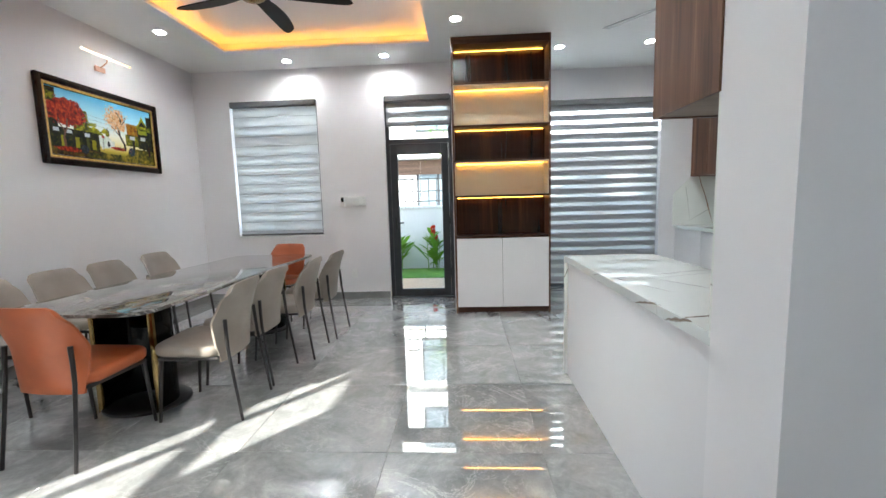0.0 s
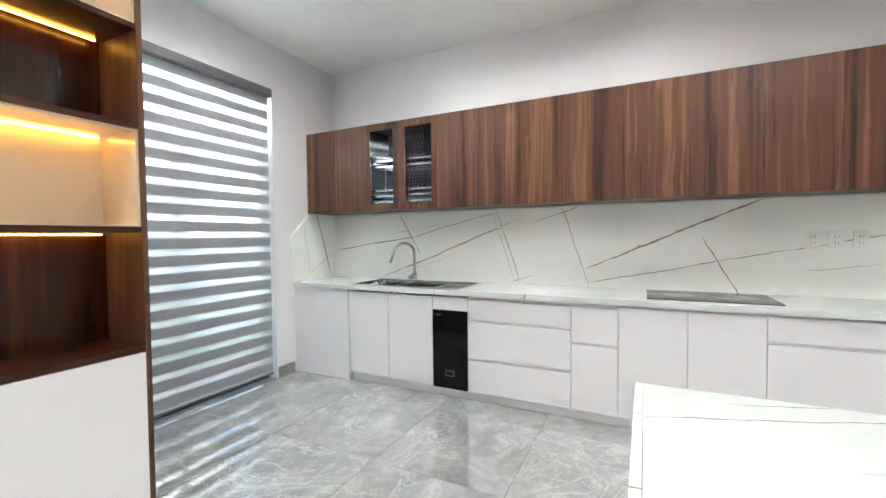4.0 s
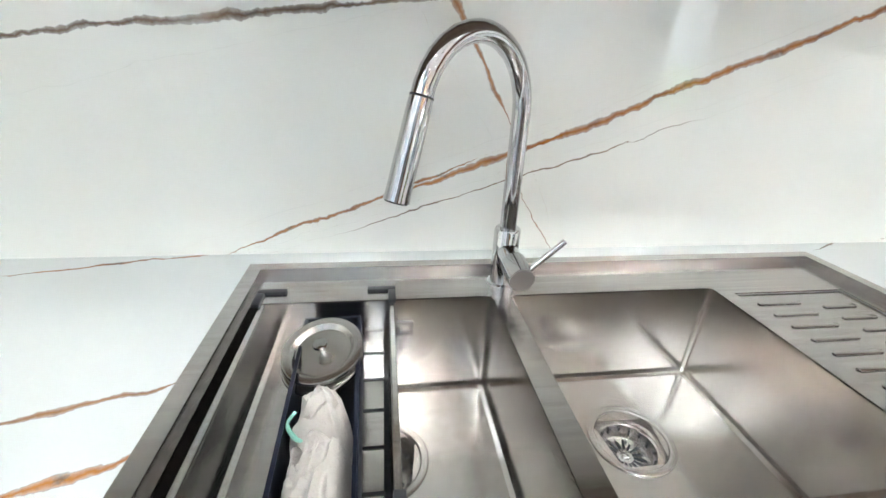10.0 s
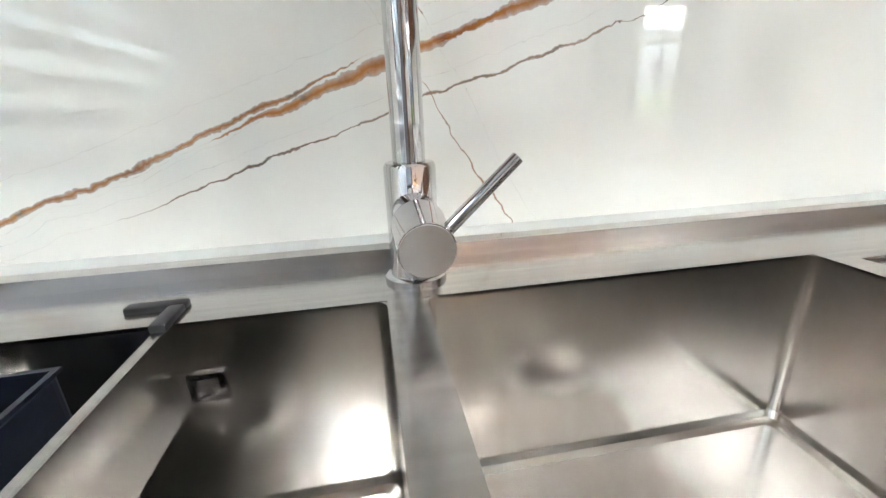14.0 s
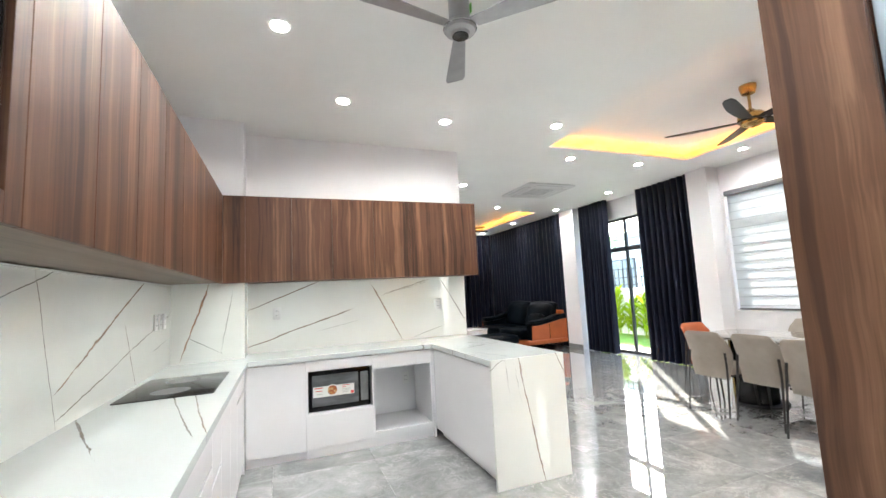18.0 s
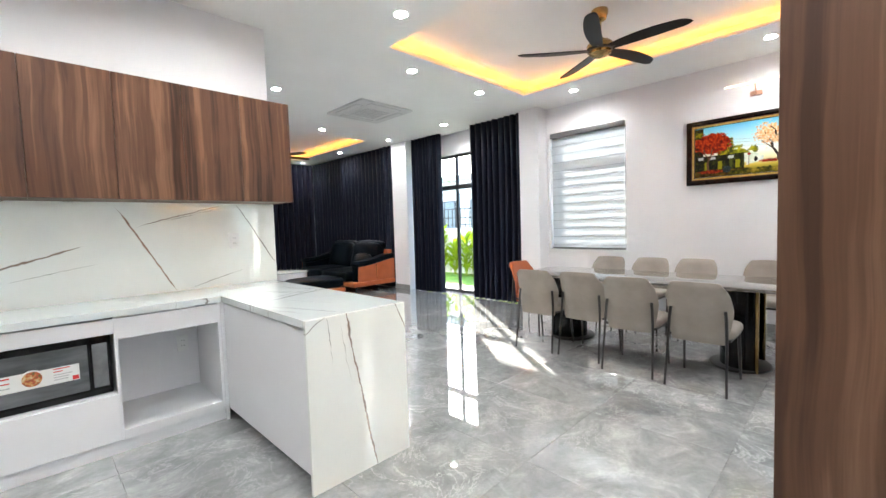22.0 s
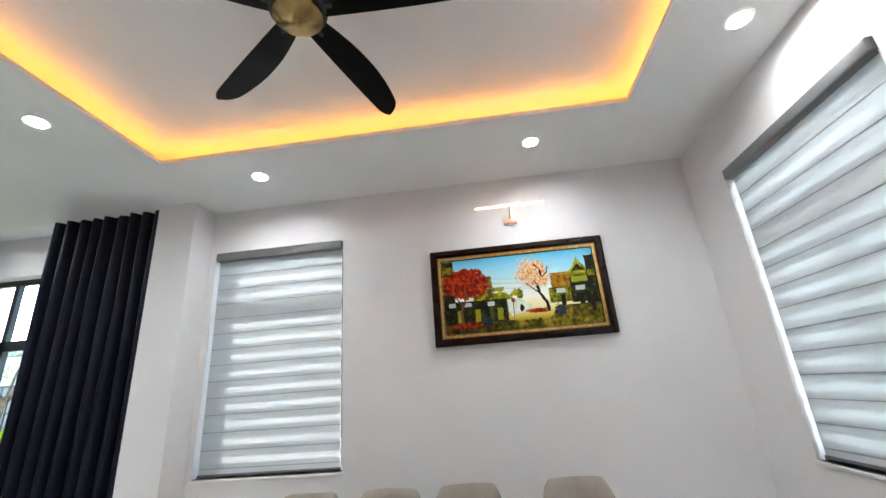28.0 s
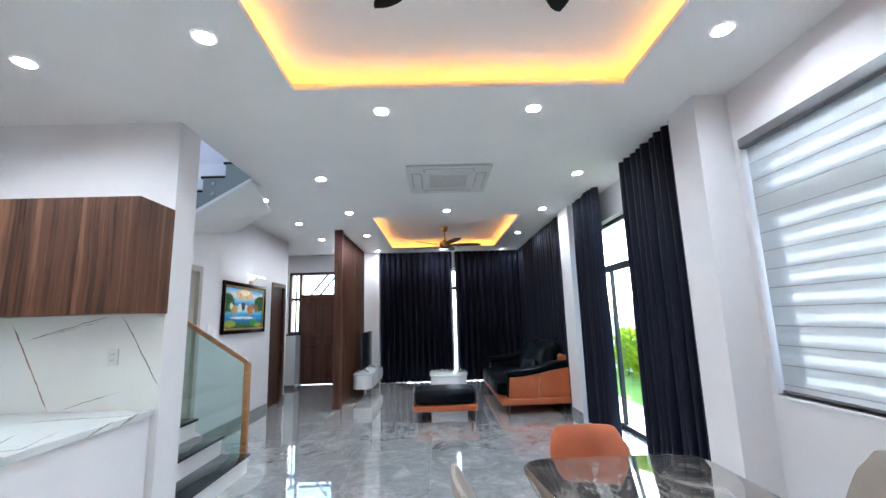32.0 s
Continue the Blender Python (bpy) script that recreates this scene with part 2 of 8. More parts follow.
vary(m, [(0.3, (0.22, 0.22, 0.215)), (0.7, (0.31, 0.31, 0.30))], 5, 6, space="World")
m = material("black_plastic", (0.016, 0.017, 0.022), 0.4)
vary(m, [(0.3, (0.013, 0.014, 0.018)), (0.7, (0.022, 0.023, 0.028))], 20, 3, 0.1)
m = material("navy_plastic", (0.012, 0.017, 0.034), 0.42)
m.node_tree.nodes["Principled BSDF"].inputs["Specular IOR Level"].default_value = 0.3
vary(m, [(0.3, (0.006, 0.008, 0.017)), (0.7, (0.010, 0.014, 0.026))], 20, 3, 0.08)
m = material("white_plastic", (0.80, 0.80, 0.79), 0.35)
vary(m, [(0.3, (0.77, 0.77, 0.76)), (0.7, (0.82, 0.82, 0.81))], 8, 3)
m = material("grey_plastic", (0.42, 0.42, 0.42), 0.4)


def fabric(name, color, fine=0.5, scale=420, rough=0.85, drift=0.12):
    m = material(name, color, rough)
    vary(m, [(0.3, tuple(c * (1 - drift) for c in color)), (0.7, tuple(c * (1 + drift) for c in color))], 7, 6, fine, scale)
    m.node_tree.nodes["Principled BSDF"].inputs["Sheen Weight"].default_value = 0.06
    return m


m = fabric("curtain_navy", (0.0034, 0.0038, 0.0088), 0.4, rough=0.46)
m.node_tree.nodes["Principled BSDF"].inputs["Sheen Weight"].default_value = 0.0
m.node_tree.nodes["Principled BSDF"].inputs["Specular IOR Level"].default_value = 0.32
m.node_tree.nodes["Principled BSDF"].inputs["Specular Tint"].default_value = (0.62, 0.70, 1.0, 1)
fabric("towel_cloth", (0.52, 0.49, 0.455), 0.9, 260)


def leather(name, color, rough=0.42):
    m = material(name, color, rough)
    return vary(m, [(0.3, tuple(c * 0.85 for c in color)), (0.7, tuple(c * 1.12 for c in color))], 5, 6, 0.3, 180)


leather("leather_orange", (0.40, 0.095, 0.030))
leather("sofa_orange", (0.42, 0.10, 0.028))
m = leather("leather_navy", (0.0005, 0.0016, 0.0034), 0.34)
m.node_tree.nodes["Principled BSDF"].inputs["Specular IOR Level"].default_value = 0.08
leather("cushion_taupe_leather", (0.275, 0.238, 0.205), 0.5)


def glass(name, tint=(1, 1, 1), shine=0.06, rough=0.0):
    """A thin pane: mostly see-through, with a clear reflection."""
    m = bpy.data.materials.new(name)
    m.use_nodes = True
    n, l = m.node_tree.nodes, m.node_tree.links
    n.remove(n["Principled BSDF"])
    tr, gl, mx = n.new("ShaderNodeBsdfTransparent"), n.new("ShaderNodeBsdfGlossy"), n.new("ShaderNodeMixShader")
    tr.inputs["Color"].default_value = (*tint, 1)
    gl.inputs["Roughness"].default_value = rough
    mx.inputs[0].default_value = shine
    l.new(tr.outputs[0], mx.inputs[1]), l.new(gl.outputs[0], mx.inputs[2])
    l.new(mx.outputs[0], n["Material Output"].inputs["Surface"])
    MATS[name] = m
    return m


glass("clear_glass", (0.97, 0.985, 0.98), 0.035)
glass("smoked_glass", (0.84, 0.85, 0.88), 0.04)
glass("green_glass", (0.80, 0.90, 0.87))


def blind_cloth(name, color, through, veil):
    """Woven blind: part of the light passes, part is scattered through, part is thrown back."""
    m = bpy.data.materials.new(name)
    m.use_nodes = True
    n, l = m.node_tree.nodes, m.node_tree.links
    n.remove(n["Principled BSDF"])
    tr, tl, df = n.new("ShaderNodeBsdfTransparent"), n.new("ShaderNodeBsdfTranslucent"), n.new("ShaderNodeBsdfDiffuse")
    m1, m2 = n.new("ShaderNodeMixShader"), n.new("ShaderNodeMixShader")
    t = n.new("ShaderNodeTexCoord")
    w = n.new("ShaderNodeTexNoise")
    w.inputs["Scale"].default_value, w.inputs["Detail"].default_value = 40, 5
    r = n.new("ShaderNodeValToRGB")
    r.color_ramp.elements[0].color = (*[c * 0.93 for c in color], 1)
    r.color_ramp.elements[1].color = (*color, 1)
    l.new(t.outputs["Object"], w.inputs["Vector"]), l.new(w.outputs["Fac"], r.inputs["Fac"])
    l.new(r.outputs[0], df.inputs[0]), l.new(r.outputs[0], tl.inputs[0])
    m1.inputs[0].default_value, m2.inputs[0].default_value = through, veil
    l.new(df.outputs[0], m1.inputs[1]), l.new(tl.outputs[0], m1.inputs[2])
    l.new(m1.outputs[0], m2.inputs[1]), l.new(tr.outputs[0], m2.inputs[2])
    l.new(m2.outputs[0], n["Material Output"].inputs["Surface"])
    MATS[name] = m
    return m


blind_cloth("blind_woven", (0.67, 0.685, 0.70), 0.46, 0.0)
blind_cloth("blind_rear", (0.86, 0.87, 0.88), 0.75, 0.0)
blind_cloth("blind_band_dark", (0.38, 0.39, 0.415), 0.22, 0.0)
blind_cloth("blind_sheer_open", (0.90, 0.91, 0.92), 0.66, 0.46)
blind_cloth("leaf_green", (0.17, 0.33, 0.035), 0.40, 0.0)
blind_cloth("leaf_lime", (0.30, 0.42, 0.025), 0.45, 0.0)
blind_cloth("petal_red", (0.62, 0.05, 0.03), 0.35, 0.0)

emitter("downlight_glow", (0.98, 0.98, 0.965), 88)
emitter("cove_led", (1.0, 0.36, 0.046), 1.75)
emitter("shelf_led", (1.0, 0.43, 0.055), 2.6)
emitter("picture_led", (1.0, 0.70, 0.46), 0.42)
emitter("picture_led_white", (1.0, 0.92, 0.82), 0.6)


def marble_floor():
    m = material("floor_marble", (0.28, 0.28, 0.275), 0.06)
    n, l, b = nodes_of(m)
    v = coords(m, (1, 1, 1), "World")
    info = n.new("ShaderNodeObjectInfo")
    sh = n.new("ShaderNodeVectorMath")
    sh.operation = "ADD"
    k = math_node(m, "MULTIPLY", info.outputs["Random"], 37.0)
    l.new(v, sh.inputs[0]), l.new(k, sh.inputs[1])
    a = tex_noise(m, sh.outputs[0], 3.0, 10, 0.66, 1.0)
    base = ramp(m, a, [(0.28, (0.225, 0.229, 0.233)), (0.46, (0.32, 0.325, 0.328)), (0.56, (0.375, 0.379, 0.38)), (0.72, (0.56, 0.56, 0.552))])
    blot = ramp(m, tex_noise(m, sh.outputs[0], 15, 8, 0.74, 0.8), [(0.36, (0.90, 0.90, 0.90)), (0.52, (1.0, 1.0, 1.0)), (0.68, (1.16, 1.155, 1.15))])
    mul = n.new("ShaderNodeMix")
    mul.data_type, mul.blend_type = "RGBA", "MULTIPLY"
    mul.inputs["Factor"].default_value = 1.0
    l.new(base, mul.inputs["A"]), l.new(blot, mul.inputs["B"])
    base = mul.outputs["Result"]
    patch = ramp(m, tex_noise(m, sh.outputs[0], 1.1, 3), [(0.42, (0, 0, 0)), (0.66, (0.85, 0.85, 0.85))])
    for scale, width, share in ((2.6, 0.016, 1.0), (6.5, 0.022, 0.30)):
        d = math_node(m, "ABSOLUTE", math_node(m, "SUBTRACT", tex_noise(m, sh.outputs[0], scale, 10, 0.7, 1.6), 0.5))
        vein = ramp(m, d, [(0.0, (share, share, share)), (width, (0, 0, 0))])
        base = mix_color(m, math_node(m, "MULTIPLY", vein, patch), base, (0.72, 0.715, 0.70))
    l.new(base, b.inputs["Base Color"])
    l.new(math_node(m, "MULTIPLY_ADD", a, 0.03), b.inputs["Roughness"])
    b.inputs["Roughness"].links[0].from_node.inputs[2].default_value = 0.015
    b.inputs["Specular IOR Level"].default_value = 0.8
    b.inputs["Coat Weight"].default_value, b.inputs["Coat IOR"].default_value, b.inputs["Coat Roughness"].default_value = 1.0, 1.9, 0.01


marble_floor()


def dark_marble():
    m = material("table_stone", (0.12, 0.12, 0.115), 0.05)
    n, l, b = nodes_of(m)
    b.inputs["Coat Weight"].default_value, b.inputs["Coat IOR"].default_value, b.inputs["Coat Roughness"].default_value = 0.45, 1.6, 0.02
    v = coords(m, (1.0, 0.55, 1), "World")
    a = tex_noise(m, v, 3.2, 9, 0.66, 1.2)
    base = ramp(m, a, [(0.34, (0.022, 0.020, 0.019)), (0.5, (0.085, 0.078, 0.073)), (0.68, (0.36, 0.34, 0.32))])
    d = math_node(m, "ABSOLUTE", math_node(m, "SUBTRACT", tex_noise(m, v, 2.2, 10, 0.7, 1.8), 0.5))
    vein = ramp(m, d, [(0.0, (0.7, 0.7, 0.7)), (0.018, (0, 0, 0))])
    l.new(mix_color(m, vein, base, (0.52, 0.50, 0.47)), b.inputs["Base Color"])


dark_marble()


def white_marble(name, across, upward, veins, base=(0.865, 0.88, 0.845)):
    """White slab with long, wandering veins. A vein: two ends in the slab's plane, its width and its share of rust."""
    m = material(name, base, 0.035)
    n, l, b = nodes_of(m)
    b.inputs["Specular IOR Level"].default_value = 1.0
    g = n.new("ShaderNodeNewGeometry")
    sp = n.new("ShaderNodeSeparateXYZ")
    l.new(g.outputs["Position"], sp.inputs[0])
    u, v = sp.outputs[across], sp.outputs[upward]
    vec = g.outputs["Position"]
    wob = math_node(m, "SUBTRACT", tex_noise(m, vec, 3.0, 3, 0.5), 0.5)
    fine = math_node(m, "SUBTRACT", tex_noise(m, vec, 20, 5, 0.65), 0.5)
    wander = math_node(m, "ADD", math_node(m, "MULTIPLY", wob, 0.034), math_node(m, "MULTIPLY", fine, 0.024))
    thick = tex_noise(m, vec, 7, 4, 0.75)
    cloud = ramp(m, tex_noise(m, vec, 1.5, 5), [(0.3, tuple(c * 0.95 for c in base)), (0.7, tuple(min(1, c * 1.03) for c in base))])
    rust = ramp(m, tex_noise(m, vec, 13, 5, 0.7), [(0.30, (0.10, 0.035, 0.010)), (0.40, (0.30, 0.095, 0.012)), (0.58, (0.46, 0.175, 0.02)), (0.66, (0.16, 0.10, 0.06)), (0.72, (0.50, 0.22, 0.04))])
    slate = ramp(m, tex_noise(m, vec, 9, 4, 0.7), [(0.35, (0.045, 0.043, 0.038)), (0.55, (0.16, 0.145, 0.12)), (0.75, (0.30, 0.27, 0.22))])
    color = cloud
    for (u0, v0, u1, v1, width, brown) in veins:
        length = math.hypot(u1 - u0, v1 - v0)
        cu, cv = (u1 - u0) / length, (v1 - v0) / length
        du, dv = math_node(m, "SUBTRACT", u, u0), math_node(m, "SUBTRACT", v, v0)
        e = math_node(m, "SUBTRACT", math_node(m, "MULTIPLY", dv, cu), math_node(m, "MULTIPLY", du, cv))
        e = math_node(m, "ABSOLUTE", math_node(m, "ADD", e, wander))
        along = math_node(m, "ADD", math_node(m, "MULTIPLY", du, cu), math_node(m, "MULTIPLY", dv, cv))
        # the ends thin out
        ends = math_node(m, "MINIMUM", math_node(m, "DIVIDE", along, 0.12), math_node(m, "DIVIDE", math_node(m, "SUBTRACT", length, along), 0.12))
        ends = math_node(m, "ADD", ends, 0.25, True)
        w = math_node(m, "MULTIPLY", math_node(m, "SUBTRACT", thick, 0.24), width * 5.0)
        w = math_node(m, "MAXIMUM", math_node(m, "MULTIPLY", w, ends), 0.00005)
        k = math_node(m, "SUBTRACT", 1.0, math_node(m, "DIVIDE", e, w), True)
        edge = k
        k = math_node(m, "MULTIPLY", math_node(m, "POWER", k, 0.32), 0.97, True)
        tone = slate if brown <= 0 else rust if brown >= 1 else mix_color(m, brown, slate, rust)
        if brown > 0:
            # a thin dark border where the rust meets the white
            rim = ramp(m, math_node(m, "MULTIPLY", edge, thick), [(0.06, (1, 1, 1)), (0.16, (0, 0, 0))])
            tone = mix_color(m, math_node(m, "MULTIPLY", rim, 0.75), tone, (0.075, 0.04, 0.022))
        color = mix_color(m, k, color, tone)
    l.new(color, b.inputs["Base Color"])
    return m


white_marble("backsplash_east_stone", 1, 2, [
    (6.0, 0.885, 5.60, 1.05, 0.0024, 0.8), (5.70, 1.000, 5.43, 1.103, 0.0040, 1.0), (5.47, 1.086, 4.71, 1.385, 0.0048, 1.0), (6.55, 1.175, 5.6, 1.31, 0.0036, 0.2), (5.6, 1.31, 4.75, 1.52, 0.0022, 0.1), (5.775, 1.55, 5.52, 1.12, 0.0036, 0.8), (5.80, 0.925, 5.17, 1.135, 0.0011, 0.3), (5.51, 1.03, 5.41, 0.88, 0.0013, 0.6),
    (4.745, 1.55, 4.53, 0.88, 0.0022, 0.0), (4.79, 1.55, 4.60, 0.95, 0.0012, 0.0), (4.17, 1.55, 3.95, 0.88, 0.0022, 0.0), (3.97, 1.04, 2.78, 1.56, 0.0046, 0.5), (3.97, 0.92, 2.08, 1.31, 0.0022, 0.1), (3.17, 1.28, 2.92, 0.84, 0.0036, 0.2),
    (4.62, 0.89, 4.38, 0.97, 0.0020, 0.3), (4.40, 1.42, 4.02, 1.55, 0.0024, 0.0), (5.90, 1.34, 5.60, 1.385, 0.0012, 0.0), (5.50, 1.40, 5.20, 1.43, 0.0012, 0.0), (4.74, 1.39, 4.55, 1.46, 0.0016, 0.2), (2.6, 1.05, 2.2, 1.10, 0.0014, 0.0)])
white_marble("backsplash_south_stone", 0, 2, [
    (3.63, 1.29, 2.94, 1.56, 0.0040, 0.3), (3.61, 0.94, 2.62, 1.25, 0.0044, 0.3), (2.40, 1.50, 2.07, 0.88, 0.0046, 0.6), (2.27, 1.38, 1.72, 1.55, 0.0022, 0.2), (2.10, 1.42, 1.75, 1.52, 0.0012, 0.0), (1.60, 1.55, 1.29, 1.02, 0.0030, 0.1), (2.95, 1.05, 2.55, 1.13, 0.0012, 0.0), (1.95, 0.90, 1.6, 1.0, 0.0022, 0.1)])
COOL = (0.68, 0.715, 0.71)
white_marble("counter_stone", 0, 1, [
    (4.24, 3.66, 3.93, 4.36, 0.0036, 0.1), (3.88, 3.44, 3.62, 4.36, 0.0026, 0.1), (3.78, 3.40, 3.57, 4.36, 0.0022, 0.3), (3.68, 5.13, 3.57, 5.06, 0.0032, 1.0), (4.16, 4.82, 4.4, 4.2, 0.0030, 0.2), (4.13, 6.32, 4.21, 5.98, 0.0034, 0.8), (3.80, 6.15, 3.87, 5.94, 0.0034, 0.6), (3.72, 6.1, 3.78, 5.94, 0.0042, 1.0), (3.9, 6.5, 3.6, 6.35, 0.0026, 0.4),
    (2.02, 2.905, 1.31, 2.645, 0.0036, 0.05), (1.97, 2.81, 1.36, 2.57, 0.0013, 0.0), (1.50, 2.72, 1.68, 2.36, 0.0028, 0.0), (1.35, 2.70, 1.47, 2.33, 0.0024, 0.0), (1.86, 3.36, 1.99, 2.98, 0.0018, 0.1), (2.23, 2.36, 1.95, 2.33, 0.0012, 0.0), (1.70, 3.54, 1.94, 2.90, 0.0016, 0.1), (1.60, 3.2, 1.70, 2.95, 0.0010, 0.0), (2.6, 1.76, 2.2, 2.34, 0.0026, 0.2), (3.4, 2.3, 2.9, 1.9, 0.0016, 0.0), (1.31, 1.945, 1.92, 2.055, 0.0070, 0.25)], COOL)
white_marble("edge_stone", 1, 2, [(2.90, 0.855, 2.72, 0.888, 0.0016, 0.0), (2.31, 0.842, 2.20, 0.870, 0.0060, 0.2), (2.22, 0.868, 2.12, 0.878, 0.0050, 0.2), (2.05, 0.845, 1.90, 0.885, 0.0062, 0.2), (2.14, 0.885, 2.12, 0.838, 0.0014, 0.0), (3.35, 0.84, 3.30, 0.885, 0.0014, 0.0)], COOL)
white_marble("waterfall_stone", 0, 2, [
    (1.715, 0.90, 1.55, -0.02, 0.0044, 0.25), (1.40, 0.90, 1.315, 0.70, 0.0030, 0.3), (1.95, 0.80, 1.82, 0.90, 0.0022, 0.1), (1.82, 0.88, 1.80, 0.66, 0.0012, 0.0), (1.74, 0.80, 1.70, 0.55, 0.0010, 0.0)])
white_marble("backsplash_side_stone", 0, 2, [(3.90, 1.56, 4.11, 0.92, 0.0050, 0.7), (3.72, 1.46, 3.80, 0.95, 0.0016, 0.0), (4.07, 1.10, 3.80, 0.95, 0.0018, 0.0)])

# ---- tools for building ----


def box(x0, x1, y0, y1, z0, z1, bevel=0.0, seg=1):
    bm = bmesh.new()
    bmesh.ops.create_cube(bm, size=1, matrix=Matrix.Translation(((x0 + x1) / 2, (y0 + y1) / 2, (z0 + z1) / 2)) @ Matrix.Diagonal((abs(x1 - x0), abs(y1 - y0), abs(z1 - z0), 1)))
    if bevel:
        bmesh.ops.bevel(bm, geom=bm.edges[:], offset=bevel, segments=seg, profile=0.5, affect="EDGES")
    return bm


def cyl(x, y, z0, z1, r, r2=None, seg=24, bevel=0.0):
    bm = bmesh.new()
    bmesh.ops.create_cone(bm, cap_ends=True, segments=seg, radius1=r, radius2=r if r2 is None else r2, depth=z1 - z0, matrix=Matrix.Translation((x, y, (z0 + z1) / 2)))
    if bevel:
        bmesh.ops.bevel(bm, geom=[e for e in bm.edges if abs((e.verts[0].co - e.verts[1].co).z) < 1e-5], offset=bevel, segments=2, affect="EDGES")
    return bm


def lathe(profile, seg=32, m=None, caps=True):
    """A body turned about z from pairs of radius and height, closed at both ends unless it is an open shell."""
    bm = bmesh.new()
    rings = []
    for r, z in profile:
        rings.append([bm.verts.new((r * math.cos(2 * math.pi * i / seg), r * math.sin(2 * math.pi * i / seg), z)) for i in range(seg)])
    for a, b in zip(rings, rings[1:]):
        for i in range(seg):
            bm.faces.new((a[i], a[(i + 1) % seg], b[(i + 1) % seg], b[i]))
    if caps:
        bm.faces.new(rings[0][::-1])
        bm.faces.new(rings[-1])
    bmesh.ops.recalc_face_normals(bm, faces=bm.faces)
    if m is not None:
        bm.transform(m)
    return bm


def tube(points, r, seg=10, r_end=None, flat=1.0):
    """A round rod along points; its radius may taper to r_end."""
    bm = bmesh.new()
    pts = [Vector(p) for p in points]
    rings, side = [], None
    for i, p in enumerate(pts):
        d = (pts[min(i + 1, len(pts) - 1)] - pts[max(i - 1, 0)]).normalized()
        if side is None:
            side = d.orthogonal().normalized()
        side = (side - d * side.dot(d)).normalized()
        up = d.cross(side)
        k = r if r_end is None else r + (r_end - r) * i / (len(pts) - 1)
        rings.append([bm.verts.new(p + side * k * math.cos(2 * math.pi * j / seg) + up * k * flat * math.sin(2 * math.pi * j / seg)) for j in range(seg)])
    for a, b in zip(rings, rings[1:]):
        for j in range(seg):
            bm.faces.new((a[j], a[(j + 1) % seg], b[(j + 1) % seg], b[j]))
    bm.faces.new(rings[0][::-1])
    bm.faces.new(rings[-1])
    bmesh.ops.recalc_face_normals(bm, faces=bm.faces)
    return bm


def slab(outline, z0, z1, bevel=0.0, seg=2, m=None):
    """A flat body from an outline of x and y, between two heights."""
    bm = bmesh.new()
    f = bm.faces.new([bm.verts.new((x, y, z0)) for x, y in outline])
    top = bmesh.ops.extrude_face_region(bm, geom=[f])
    bmesh.ops.translate(bm, verts=[v for v in top["geom"] if isinstance(v, bmesh.types.BMVert)], vec=(0, 0, z1 - z0))
    bmesh.ops.recalc_face_normals(bm, faces=bm.faces)
    if bevel:
        es = [e for e in bm.edges if abs(e.verts[0].co.z - e.verts[1].co.z) < 1e-6]
        bmesh.ops.bevel(bm, geom=es, offset=bevel, segments=seg, profile=0.5, affect="EDGES")
    if m is not None:
        bm.transform(m)
    return bm


def rounded(w, h, r, seg=5):
    """The outline of a rectangle with round corners, about its middle."""
    out = []
    for cx, cy, a in ((w / 2 - r, h / 2 - r, 0), (-w / 2 + r, h / 2 - r, 90), (-w / 2 + r, -h / 2 + r, 180), (w / 2 - r, -h / 2 + r, 270)):
        for i in range(seg + 1):
            t = radians(a + 90 * i / seg)
            out.append((cx + r * math.cos(t), cy + r * math.sin(t)))
    return out


def join(*bms):
    out = bmesh.new()
    for b in bms:
        me = bpy.data.meshes.new("tmp")
        b.to_mesh(me)
        out.from_mesh(me)
        bpy.data.meshes.remove(me)
        b.free()
    return out


def mesh_of(name, bm, mat, smooth=True):
    me = bpy.data.meshes.new(name)
    bm.normal_update()
    bm.to_mesh(me)
    bm.free()
    me.materials.append(MATS[mat] if isinstance(mat, str) else mat)
    if smooth:
        me.polygons.foreach_set("use_smooth", [True] * len(me.polygons))
        me.set_sharp_from_angle(angle=radians(35))
    return me


def part(name, bm, mat, parent, label="", smooth=True):
    ob = new(name, mesh_of(name, bm, mat, smooth))
    if parent is not None:
        ob.parent = parent
        ob.matrix_parent_inverse = Matrix.Translation(-parent.matrix_basis.translation) if parent.type == "EMPTY" and parent.parent is None else Matrix()
    if label:
        tagged(ob, label)
    return ob


def solid(name, bm, mat, label="", category="", group="", kind="", smooth=True):
    ob = new(name, mesh_of(name, bm, mat, smooth))
    return tagged(ob, label, category, group, kind)


def thing(name, label, category, at=(0, 0, 0), group="", kind=""):
    ob = new(name)
    ob.empty_display_size = 0.1
    ob.matrix_basis = Matrix.Translation(at)
    return tagged(ob, label, category, group, kind)


